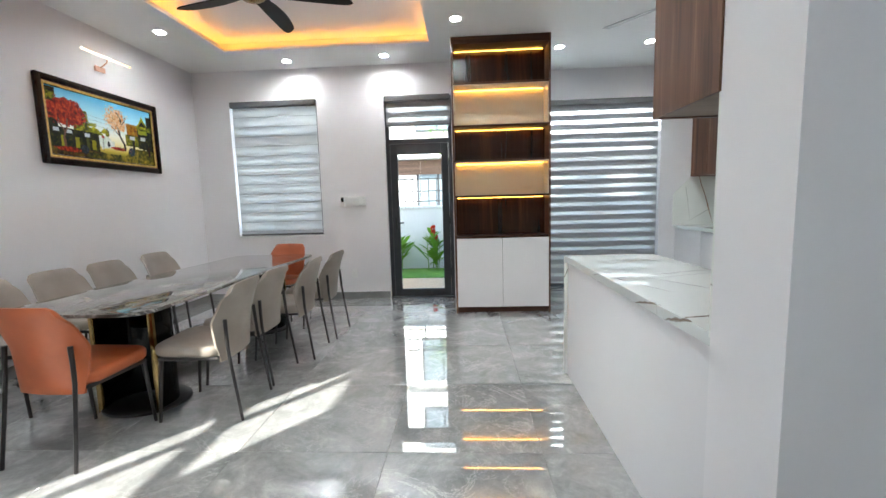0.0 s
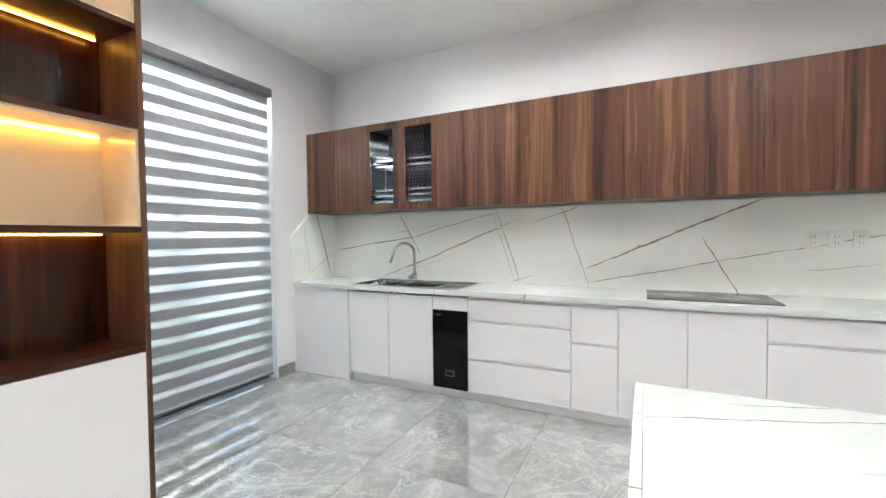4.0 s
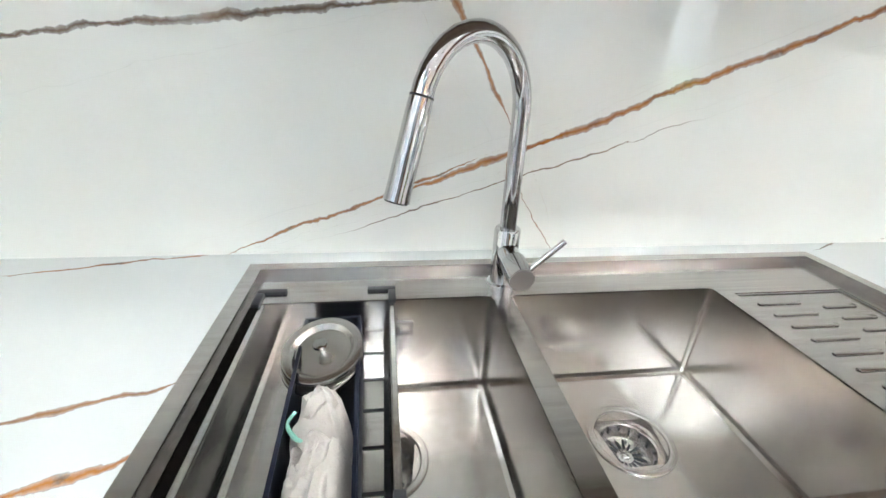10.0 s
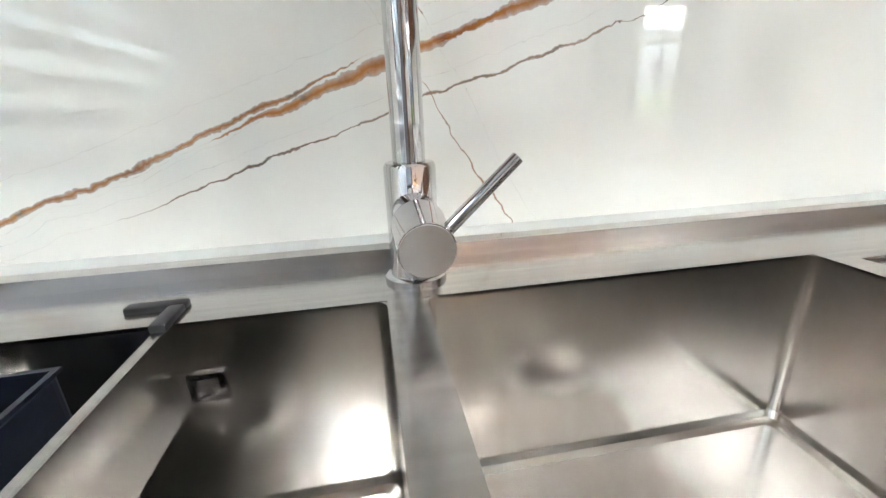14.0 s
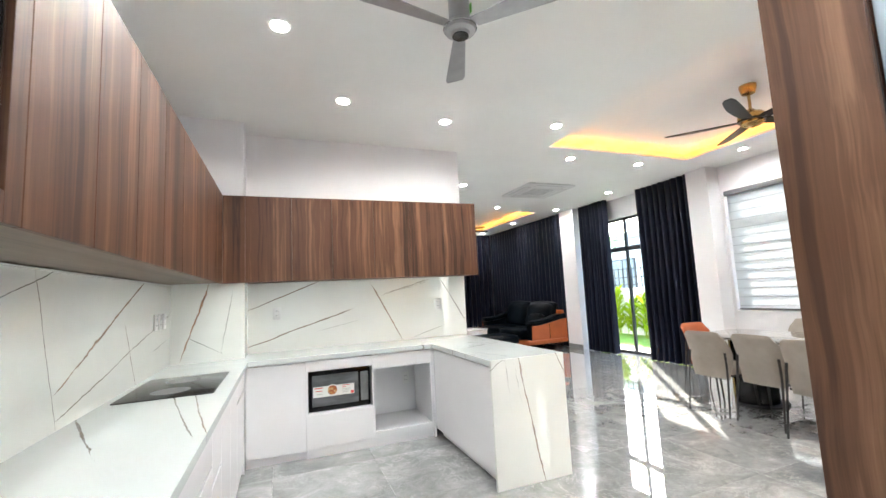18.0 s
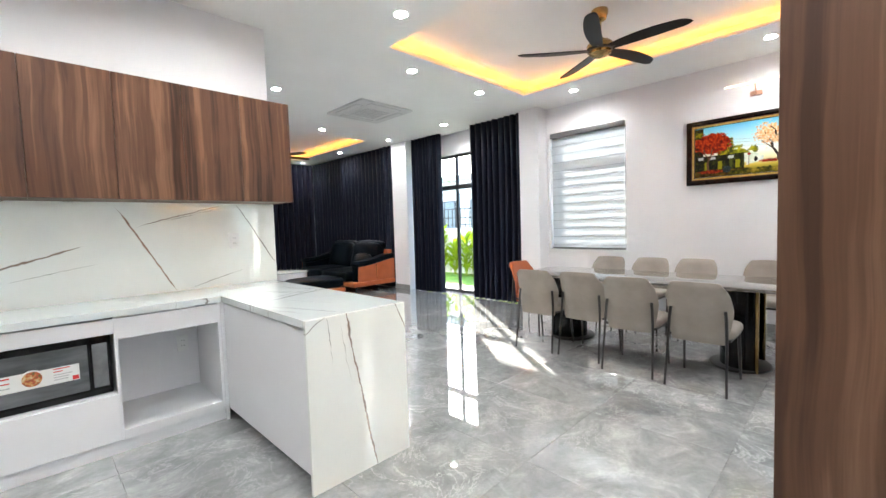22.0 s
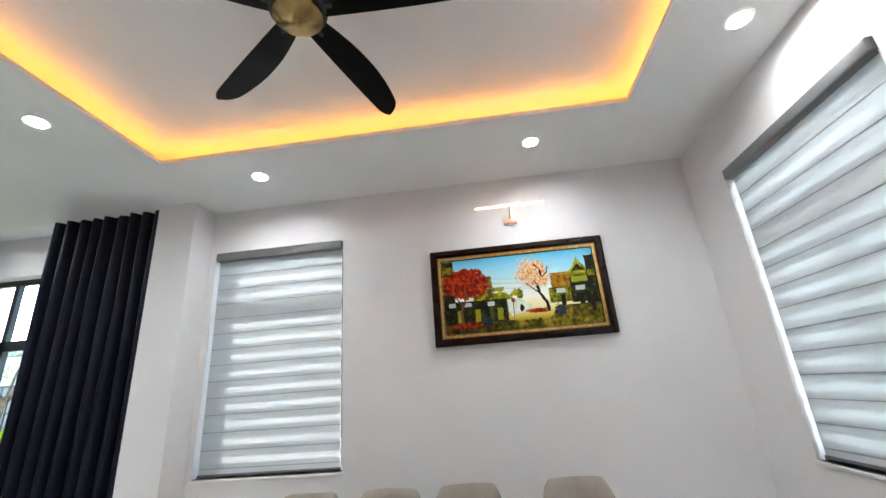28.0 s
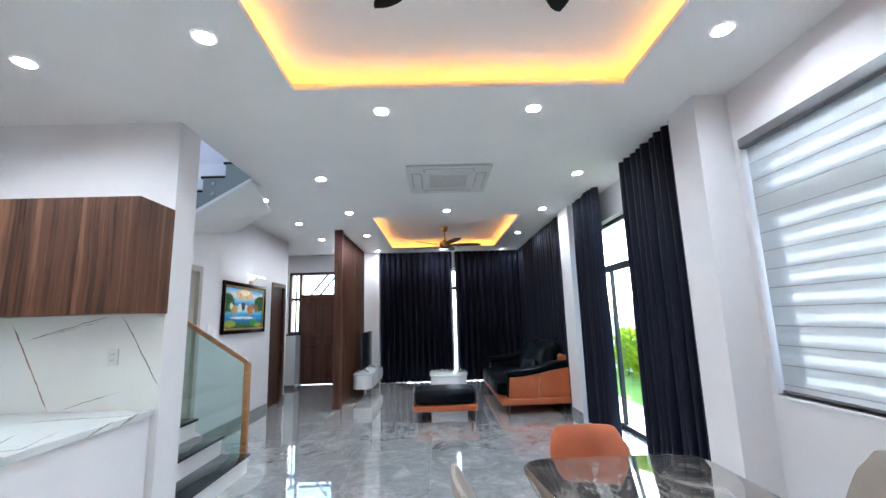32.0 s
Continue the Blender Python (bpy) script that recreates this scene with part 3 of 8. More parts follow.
def wall(name, x0, x1, y0, y1, z0=0.0, z1=3.08, holes=(), mat="wall_paint", label="smooth off-white painted wall"):
    """A straight wall with openings (start, end, bottom, top) along its longer side."""
    along = 0 if abs(x1 - x0) > abs(y1 - y0) else 1
    a0, a1 = (x0, x1) if along == 0 else (y0, y1)
    cuts = sorted({a0, a1, *[h[0] for h in holes], *[h[1] for h in holes]})
    pieces = []
    for s, e in zip(cuts, cuts[1:]):
        mid, spans = (s + e) / 2, [(z0, z1)]
        for h in holes:
            if h[0] < mid < h[1]:
                spans = [(z0, h[2]), (h[3], z1)]
        for lo, hi in spans:
            if hi - lo > 0.01:
                pieces.append(box(s, e, y0, y1, lo, hi) if along == 0 else box(x0, x1, s, e, lo, hi))
    bm = join(*pieces)
    bmesh.ops.remove_doubles(bm, verts=bm.verts, dist=1e-4)
    seen, dup = {}, []
    for f in bm.faces:
        k = tuple(round(c, 3) for c in f.calc_center_median())
        if k in seen:
            dup += [f, seen[k]]
        seen[k] = f
    bmesh.ops.delete(bm, geom=list(set(dup)), context="FACES_ONLY")
    return solid(name, bm, mat, label, "wall", kind="structure", smooth=False)


CEIL = 3.08
WX, NY, KY, EX, SY = -2.97, 6.08, 6.62, 4.20, -5.40   # west wall, north wall, kitchen's north wall, east wall, south wall

# ---- structure: walls ----
wall("wall_west_dining", WX - 0.2, WX, 1.66, NY + 0.2, holes=[(2.05, 3.21, 0.90, 2.68)])
wall("wall_north_dining", WX, 0.72, NY, NY + 0.2, holes=[(-2.49, -1.31, 0.90, 2.68), (-0.42, 0.46, 0.0, 2.68)])
wall("wall_niche", 0.52, 0.72, NY + 0.2, KY + 0.2)
wall("wall_north_kitchen", 0.72, EX, KY, KY + 0.2, holes=[(1.75, 3.37, 0.0, 2.66)])
wall("wall_east", EX, EX + 0.2, SY - 0.2, KY + 0.2)
wall("wall_kitchen_south", 1.29, EX, 1.47, 1.74)
wall("column_kitchen", 3.63, EX, 1.74, 2.06, label="white painted corner column")
wall("pillar_dining", WX, -2.71, 1.66, 2.0, label="white painted square pillar")
wall("wall_west_door", WX - 0.2, WX - 0.03, -1.13, 1.66, holes=[(-1.10, 1.50, 0.0, 2.69)])
wall("pillar_living", WX - 0.2, -2.72, -1.60, -1.13, label="white painted square pillar")
wall("wall_west_living", WX - 0.2, WX - 0.03, SY, -1.60)
wall("wall_south", WX - 0.2, 1.02, SY - 0.2, SY, holes=[(-2.3, 0.10, 0.0, 2.68)])
wall("column_south", 0.66, 1.0, SY, -5.08, label="white painted square column")
wall("wall_entrance", 1.02, 3.4, SY, -5.2, holes=[(1.58, 2.86, 0.0, 2.66)])
wall("wall_corridor", 2.27, 2.42, -3.45, 0.40, holes=[(-0.42, 0.30, 0.0, 2.20), (-3.34, -2.66, 0.0, 2.2)])
wall("wall_lobby_north", 2.42, 3.4, -3.60, -3.45)
wall("wall_lobby_east", 3.4, 3.55, SY, -3.45)
wall("wall_stairs_south", 2.42, EX, 0.25, 0.40, z1=2.0)

# ---- structure: ceiling with two lit coves ----
COVES = [(-2.11, 0.25, 2.17, 5.415), (-2.10, 0.27, -4.50, -1.60)]
STAIR_HOLE = (1.32, EX, 0.10, 1.47)


def plate(x0, x1, y0, y1, z0, z1, holes):
    """A level plate with rectangular holes, cut into a grid."""
    xs = sorted({x0, x1, *[h[0] for h in holes], *[h[1] for h in holes]})
    ys = sorted({y0, y1, *[h[2] for h in holes], *[h[3] for h in holes]})
    bm = bmesh.new()
    cells = {(i, j) for i in range(len(xs) - 1) for j in range(len(ys) - 1)
             if not any(h[0] < (xs[i] + xs[i + 1]) / 2 < h[1] and h[2] < (ys[j] + ys[j + 1]) / 2 < h[3] for h in holes)}
    vs = {}

    def vert(i, j, z):
        if (i, j, z) not in vs:
            vs[i, j, z] = bm.verts.new((xs[i], ys[j], z))
        return vs[i, j, z]

    for i, j in cells:
        q = [(i, j), (i + 1, j), (i + 1, j + 1), (i, j + 1)]
        bm.faces.new([vert(*p, z1) for p in q])
        bm.faces.new([vert(*p, z0) for p in q[::-1]])
        for (a, b), n in zip(zip(q, q[1:] + q[:1]), ((i, j - 1), (i + 1, j), (i, j + 1), (i - 1, j))):
            if n not in cells:
                bm.faces.new((vert(*a, z0), vert(*b, z0), vert(*b, z1), vert(*a, z1)))
    bmesh.ops.recalc_face_normals(bm, faces=bm.faces)
    return bm


DOWN = [(-0.33, 5.77), (-1.55, 5.80), (0.56, 4.86), (-2.44, 4.82), (0.56, 2.74), (-2.44, 2.73), (-0.33, 1.85), (-1.53, 1.85), (1.76, 2.54), (2.79, 2.73), (1.77, 5.76), (2.80, 5.71), (3.29, 4.80), (3.30, 3.64),
        (0.57, 0.31), (-2.40, 0.31), (1.55, -0.47), (0.58, -1.25), (1.54, -1.86), (1.55, -3.25), (0.60, -2.98), (-0.91, -1.24), (-2.39, -1.26), (-2.36, -3.04), (0.64, -4.82), (-2.34, -4.82), (-0.89, -4.82), (1.58, -4.5)]
CANS = [(x - 0.047, x + 0.047, y - 0.047, y + 0.047) for x, y in DOWN]
solid("ceiling", plate(WX - 0.2, EX + 0.2, SY - 0.2, KY + 0.2, CEIL, CEIL + 0.03, COVES + [STAIR_HOLE] + CANS), "ceiling_paint", "flat white plaster ceiling with two coves", "ceiling", kind="structure", smooth=False)
wide = [(a - 0.16, b + 0.16, c - 0.16, d + 0.16) for a, b, c, d in COVES]
solid("ceiling_slab", plate(WX - 0.2, EX + 0.2, SY - 0.2, KY + 0.2, CEIL + 0.03, CEIL + 0.15, wide + [STAIR_HOLE] + CANS), "ceiling_paint", "white plaster above the ceiling", "ceiling", kind="structure", smooth=False)
solid("ceiling_raised", plate(WX - 0.2, EX + 0.2, SY - 0.2, KY + 0.2, CEIL + 0.15, CEIL + 0.30, [STAIR_HOLE]), "ceiling_paint", "raised white cove ceiling", "ceiling", kind="structure", smooth=False)
# out of view; its wide opening is added to let sky light down the stairwell
solid("ceiling_upper", plate(1.0, EX + 0.2, -1.2, 1.8, 5.6, 5.7, [(1.5, 3.9, 0.2, 1.4)]), "ceiling_paint", "unseen white ceiling over the stairwell with an opening added for light", "ceiling", kind="structure", smooth=False)
wall("wall_upper_north", 1.32, EX, 1.47, 1.62, CEIL + 0.30, 5.6)
wall("wall_upper_south", 1.32, EX, -0.05, 0.10, CEIL + 0.30, 5.6)
wall("wall_upper_west", 1.17, 1.32, -0.90, 1.62, CEIL + 0.30, 5.6)
wall("wall_upper_east", EX, EX + 0.2, -0.90, 1.62, CEIL, 5.6)
for (a, b, c, d) in COVES:
    led = thing("cove_light", "warm orange LED strip hidden in a ceiling cove", "light strip", ((a + b) / 2, (c + d) / 2, CEIL + 0.03), group="cove lights")
    z0, z1 = CEIL + 0.032, CEIL + 0.044
    for bm in (box(a - 0.07, a - 0.05, c - 0.05, d + 0.05, z0, z1), box(b + 0.05, b + 0.07, c - 0.05, d + 0.05, z0, z1),
               box(a - 0.05, b + 0.05, c - 0.07, c - 0.05, z0, z1), box(a - 0.05, b + 0.05, d + 0.05, d + 0.07, z0, z1)):
        part("strip", bm, "cove_led", led)

# ---- skirting ----
for k, (x0, x1, y0, y1) in enumerate([(WX, WX + 0.012, 2.0, NY), (WX + 0.012, -0.43, NY - 0.012, NY), (-2.71, -2.698, 1.66, 2.0), (-2.72, -2.708, -1.60, -1.13),
                                      (3.38, 3.58, KY - 0.012, KY), (2.258, 2.27, -2.62, -0.46), (2.258, 2.27, -3.45, -3.38), (0.66, 1.0, -5.08, -5.068), (1.278, 1.29, 1.47, 1.74)]):
    solid("baseboard", box(x0, x1, y0, y1, 0, 0.10, 0.002), "skirting_grey", "grey marble tile skirting", "baseboard", kind="structure")

# ---- downlights ----
lamp = None
for x, y in DOWN:
    if lamp is None:
        lamp = thing("downlight", "round white recessed LED ceiling downlight, lit", "downlight", (x, y, CEIL), group="ceiling downlights")
        part("can", lathe([(0.0460, 0.022), (0.0460, 0.012), (0.0545, -0.0005)], 28, Matrix.Translation((x, y, CEIL)), False), "white_plastic", lamp, "white reflector cone")
        part("rim", lathe([(0.0550, -0.001), (0.0550, -0.005), (0.064, -0.007), (0.070, -0.003), (0.070, -0.0006), (0.0550, -0.001)], 28, Matrix.Translation((x, y, CEIL)), False), "white_plastic", lamp, "white trim ring")
        part("lens", lathe([(0.0455, 0.015), (0.0455, 0.019)], 24, Matrix.Translation((x, y, CEIL))), "downlight_glow", lamp, "glowing diffuser")
    else:
        copy_thing(lamp, Matrix.Translation((x, y, CEIL)))

# ---- windows, blinds and doors ----


def turned(bm, m):
    bm.transform(m)
    return bm


def window(name, m, w, h, mull, label, sill=True):
    """An aluminium window in a wall's opening: local x along the wall, y outwards, z up from the opening's foot."""
    win = tagged(new(name), label, "window", kind="structure")
    f = 0.05
    part("window_frame", turned(join(box(0, w, 0.10, 0.15, 0, f), box(0, w, 0.10, 0.15, h - f, h), box(0, f, 0.10, 0.15, f, h - f), box(w - f, w, 0.10, 0.15, f, h - f)), m), "window_frame_grey", win, "dark grey aluminium frame")
    for k in mull:
        kind, a, lo, hi = k
        bm = box(a - 0.025, a + 0.025, 0.102, 0.148, lo, hi) if kind == "v" else box(lo, hi, 0.102, 0.148, a - 0.045, a + 0.045)
        part("mullion", turned(bm, m), "window_frame_grey", win)
    p = part("pane", turned(box(f, w - f, 0.122, 0.126, f, h - f), m), "clear_glass", win)
    p.visible_shadow = False
    if sill:
        part("window_sill", turned(box(-0.02, w + 0.02, -0.012, 0.099, -0.022, 0.0, 0.004, 2), m), "frame_white", win, "white stone sill")
    return win


def blind(m, w, drop, band, gap, mats, label, group="zebra blinds", shift=0.0585, closed=False):
    """A zebra roller blind: a cassette, two layers of level bands and sheer strips, and a bottom rail; local y points into the wall."""
    b = thing("zebra_blind", label, "blind", m.translation, group)
    part("cassette", turned(box(0.0, w, -0.055, 0.03, -0.075, 0, 0.012, 3), m), "cassette_grey", b, "grey headrail")
    if closed:
        # the two layers meet edge to edge; where they lie double, less light comes through
        z = -0.073
        while z > -drop + 0.03:
            foot = max(z - band - gap + 0.006, -drop + 0.018)
            part("band", turned(box(0.012, w - 0.012, 0.0, 0.0012, foot, z), m), mats[0], b, smooth=False)
            top, low = min(z + 0.042, -0.073), max(z - 0.042, -drop + 0.018)
            part("rear_band", turned(box(0.012, w - 0.012, 0.006, 0.0072, low, top), m), mats[1], b, smooth=False)
            # dark cloth strip showing in the gap: paints the shade line between two bands
            part("hem", turned(box(0.012, w - 0.012, 0.0022, 0.0032, z - 0.002, min(z + 0.008, -0.0735)), m), mats[2], b, smooth=False)
            z -= band + gap
    for depth, start in () if closed else ((0.0, 0.0), (0.028, shift)):
        z, n = -0.073 - start + band + gap, 0
        while z > -drop + 0.02:
            lo = z - (band if n % 2 == 0 else gap)
            a, c = min(z, -0.073), max(lo, -drop + 0.018)
            if a - c > 0.002 and not (depth and n % 2):
                part("band" if n % 2 == 0 else "sheer_strip", turned(box(0.012, w - 0.012, depth, depth + 0.0012, c, a), m), mats[0] if n % 2 == 0 else mats[1], b, smooth=False)
            z, n = lo, n + 1
    part("bottom_rail", turned(box(0.008, w - 0.008, -0.010, 0.030, -drop, -drop + 0.018, 0.004, 2), m), "cassette_grey", b, "grey bottom rail")
    part("side_cord", turned(tube([(w - 0.006, -0.02, -0.06), (w - 0.006, -0.02, -drop * 0.8)], 0.0025, 6), m), "white_plastic", b)
    return b


material("cassette_grey", (0.13, 0.13, 0.135), 0.4)


def facing(x, y, z, deg):
    return pose(x, y, z, 0, 0, deg)


west = lambda y, z: facing(WX, y, z, 90)      # local x runs along +y, local y points to -x
north = lambda x, y, z: facing(x, y, z, 0)
window("window_dining_west", west(2.05, 0.90), 1.16, 1.78, [("h", 1.30, 0.05, 1.11)], "dark framed window behind a zebra blind")
window("window_dining_north", north(-2.49, NY, 0.90), 1.18, 1.78, [("v", 0.59, 0.05, 1.30), ("h", 1.30, 0.05, 1.13)], "dark framed window behind a zebra blind")
window("window_kitchen", north(1.75, KY, 0.0), 1.62, 2.66, [("v", 0.81, 0.05, 2.1), ("h", 2.1, 0.05, 1.57)], "dark framed glazed sliding door", sill=False)
blind(west(2.06, 2.685) @ pose(0, 0.035, 0), 1.14, 1.775, 0.074, 0.053, ("blind_woven", "blind_rear", "blind_band_dark"), "pale grey and white striped zebra blind, lowered", closed=True)
blind(north(-2.48, NY + 0.035, 2.685), 1.16, 1.775, 0.074, 0.053, ("blind_woven", "blind_rear", "blind_band_dark"), "pale grey and white striped zebra blind, lowered", closed=True)
blind(north(1.76, KY + 0.03, 2.665), 1.60, 2.62, 0.076, 0.052, ("blind_band_dark", "blind_sheer_open"), "grey striped floor-length zebra blind, lowered", shift=-0.005)
blind(north(-0.41, NY + 0.035, 2.685), 0.86, 0.385, 0.072, 0.055, ("blind_band_dark", "blind_sheer_open"), "short striped zebra blind over the garden door", shift=-0.005)


def glass_door():
    d = tagged(new("door_garden"), "dark grey aluminium glazed garden door with transom", "door", kind="structure")
    y0, y1 = NY + 0.06, NY + 0.12
    x0, x1 = -0.42, 0.46
    part("door_frame", join(box(x0, x0 + 0.05, y0, y1, 0, 2.68), box(x1 - 0.05, x1, y0, y1, 0, 2.68), box(x0 + 0.05, x1 - 0.05, y0, y1, 2.63, 2.68), box(x0 + 0.05, x1 - 0.05, y0, y1, 2.08, 2.14)), "window_frame_grey", d, "dark grey outer frame")
    a, b, u, v = x0 + 0.053, x1 - 0.053, y0 + 0.008, y1 - 0.008
    leaf = part("door_leaf", join(box(a, a + 0.095, u, v, 0.02, 2.077, 0.004), box(b - 0.095, b, u, v, 0.02, 2.077, 0.004), box(a + 0.095, b - 0.095, u, v, 1.94, 2.077, 0.004), box(a + 0.095, b - 0.095, u, v, 0.02, 0.115, 0.004)), "window_frame_grey", d)
    p = part("pane", box(a + 0.09, b - 0.09, y0 + 0.027, y0 + 0.033, 0.11, 1.945), "clear_glass", leaf)
    q = part("transom_pane", box(x0 + 0.05, x1 - 0.05, y0 + 0.027, y0 + 0.033, 2.14, 2.63), "clear_glass", d)
    p.visible_shadow = q.visible_shadow = False
    part("door_handle", join(box(a + 0.03, a + 0.062, u - 0.012, u, 0.93, 1.10, 0.004), tube([(a + 0.046, u - 0.01, 1.03), (a + 0.046, u - 0.05, 1.03), (a + 0.16, u - 0.052, 1.03)], 0.010, 8)), "black_plastic", leaf, "black lever handle")
    part("threshold", box(x0, x1, NY + 0.004, NY + 0.13, 0.0, 0.018, 0.004), "window_frame_grey", d)
    for z in (0.3, 1.0, 1.75):
        part("hinge", cyl(b + 0.002, u - 0.006, z, z + 0.10, 0.008, seg=10), "black_plastic", leaf)


glass_door()


def plate_on_wall(name, m, w, h, label, category, mat="white_plastic"):
    """A switch or socket plate: local x along the wall, -y out of it."""
    p = thing(name, label, category, m.translation)
    part("plate", turned(box(0, w, -0.011, 0, 0, h, 0.003, 2), m), mat, p)
    return p


sw = plate_on_wall("switch_plate", north(-1.06, NY, 1.28), 0.35, 0.125, "wide white plate of light switches and a remote holder", "switch")
for k in range(3):
    part("rocker", box(-0.94 + 0.075 * k, -0.88 + 0.075 * k, NY - 0.0145, NY - 0.0112, 1.30, 1.385, 0.002), "white_plastic", sw)
part("remote_holder", box(-1.05, -0.995, NY - 0.028, NY - 0.009, 1.265, 1.40, 0.004, 2), "white_plastic", sw, "white remote control holder")
part("remote_screen", box(-1.042, -1.003, NY - 0.031, NY - 0.028, 1.33, 1.392, 0.001), "screen_black", sw, "dark little screen")


def socket(m, label="white double wall socket"):
    s = plate_on_wall("wall_socket", m, 0.075, 0.12, label, "socket")
    for zz in (0.025, 0.068):
        part("outlet", turned(join(box(0.018, 0.057, -0.0135, -0.0112, zz, zz + 0.030, 0.002)), m), "white_plastic", s)
        part("slots", turned(join(box(0.026, 0.029, -0.0145, -0.0136, zz + 0.008, zz + 0.02), box(0.044, 0.047, -0.0145, -0.0136, zz + 0.008, zz + 0.02)), m), "black_plastic", s)
    return s


socket(north(-0.945, NY, 0.30))


# ---- the lit shelf unit ----
def shelf_unit():
    x0, x1, y0, y1 = 0.49, 1.58, 5.30, 5.588
    s = thing("shelf_cabinet", "tall walnut display shelf with white doors and warm strip lights", "cabinet", (1.03, 5.46, 0))
    for a, b in ((x0, x0 + 0.02), (x1 - 0.02, x1)):
        part("side_panel", box(a, b, y0, y1, 0, CEIL - 0.002, 0.001), "walnut_panel", s)
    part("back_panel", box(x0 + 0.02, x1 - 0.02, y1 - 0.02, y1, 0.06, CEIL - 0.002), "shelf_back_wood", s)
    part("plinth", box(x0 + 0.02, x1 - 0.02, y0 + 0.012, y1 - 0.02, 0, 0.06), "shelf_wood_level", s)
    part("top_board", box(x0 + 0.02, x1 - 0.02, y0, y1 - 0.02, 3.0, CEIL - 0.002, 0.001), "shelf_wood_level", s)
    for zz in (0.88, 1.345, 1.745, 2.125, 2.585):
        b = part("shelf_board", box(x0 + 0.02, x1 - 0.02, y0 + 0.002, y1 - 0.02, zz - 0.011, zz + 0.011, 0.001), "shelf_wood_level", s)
    for k, (a, b) in enumerate(((x0 + 0.022, 1.033), (1.037, x1 - 0.022))):
        d = part("door", box(a, b, y0 - 0.002, y0 + 0.016, 0.063, 0.866, 0.0015), "lacquer_white", s, "white lacquered door")
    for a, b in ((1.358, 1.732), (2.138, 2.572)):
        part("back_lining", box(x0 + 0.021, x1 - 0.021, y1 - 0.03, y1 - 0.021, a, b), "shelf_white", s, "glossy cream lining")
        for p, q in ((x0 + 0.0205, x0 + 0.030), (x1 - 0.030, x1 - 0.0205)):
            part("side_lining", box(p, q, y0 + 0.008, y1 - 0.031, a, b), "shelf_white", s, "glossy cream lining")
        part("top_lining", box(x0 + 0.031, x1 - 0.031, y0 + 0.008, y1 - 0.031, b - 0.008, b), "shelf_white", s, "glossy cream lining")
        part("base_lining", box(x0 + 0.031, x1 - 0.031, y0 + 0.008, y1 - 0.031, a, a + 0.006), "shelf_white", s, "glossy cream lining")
    for zz in (1.332, 1.723, 2.112, 2.563, 2.998):
        part("light_strip", box(x0 + 0.04, x1 - 0.05, y1 - 0.060, y1 - 0.051, zz - 0.006, zz - 0.0005), "shelf_led", s, "glowing warm LED strip")


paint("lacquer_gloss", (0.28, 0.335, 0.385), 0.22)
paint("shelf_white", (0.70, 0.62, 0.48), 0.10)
shelf_unit()


def fridge():
    x0, x1, y0, y1 = 0.80, 1.54, 5.592, 6.48
    f = thing("refrigerator", "tall grey refrigerator with black trim and a green label", "refrigerator", (1.15, 6.04, 0))
    part("body", box(x0, x1 - 0.06, y0, y1, 0.03, 1.80, 0.008, 2), "black_plastic", f)
    part("plinth", box(x0 + 0.02, x1 - 0.08, y0 + 0.02, y1 - 0.02, 0, 0.03), "black_plastic", f)
    part("frame", join(box(x1 - 0.058, x1 + 0.012, y0, y0 + 0.05, 0.05, 1.83, 0.004), box(x1 - 0.058, x1 + 0.012, y1 - 0.05, y1, 0.05, 1.83, 0.004), box(x1 - 0.058, x1 + 0.012, y0 + 0.05, y1 - 0.05, 1.775, 1.83, 0.004)), "black_gloss", f, "black surround")
    for a, b in ((y0 + 0.052, (y0 + y1) / 2 - 0.004), ((y0 + y1) / 2 + 0.004, y1 - 0.052)):
        part("door", box(x1 - 0.055, x1, a, b, 0.75, 1.77, 0.004, 2), "fridge_door", f, "grey glass door")
        part("drawer", box(x1 - 0.055, x1, a, b, 0.06, 0.74, 0.004, 2), "fridge_door", f)
    lab = part("energy_label", box(x1, x1 + 0.0015, y0 + 0.062, y0 + 0.120, 1.668, 1.750), "label_white", f, "white and green energy label")
    part("label_field", box(x1 + 0.0016, x1 + 0.0022, y0 + 0.0645, y0 + 0.1175, 1.690, 1.7465), "label_green", lab, "green field")
    for k in range(4):
        part("label_star", box(x1 + 0.0023, x1 + 0.0028, y0 + 0.069 + 0.0105 * k, y0 + 0.076 + 0.0105 * k, 1.729, 1.740), "label_orange", lab)
    for k in range(3):
        part("text_bar", box(x1 + 0.0023, x1 + 0.0028, y0 + 0.070, y0 + 0.110 - 0.008 * k, 1.712 - 0.013 * k, 1.716 - 0.013 * k), "label_white", lab)


material("label_green", (0.12, 0.52, 0.05), 0.4)
material("label_red", (0.62, 0.03, 0.03), 0.4)
material("label_orange", (0.75, 0.25, 0.04), 0.4)
material("label_white", (0.8, 0.8, 0.78), 0.4)
fridge()
u = thing("fridge_top_cabinet", "glossy white cabinet above the refrigerator", "cabinet", (1.1, 6.04, 1.85))
part("carcass", box(0.73, 1.52, 5.592, 6.50, 1.85, CEIL - 0.003), "lacquer_white", u)
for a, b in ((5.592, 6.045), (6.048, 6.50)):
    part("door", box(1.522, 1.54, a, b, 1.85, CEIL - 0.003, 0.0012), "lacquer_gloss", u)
part("side_panel", box(0.73, 1.54, 6.502, 6.52, 0, CEIL - 0.003), "lacquer_white", u)

# ---- kitchen ----
BX, TOP, FX = 3.60, 0.88, 3.575      # base fronts, worktop height, worktop's front edge


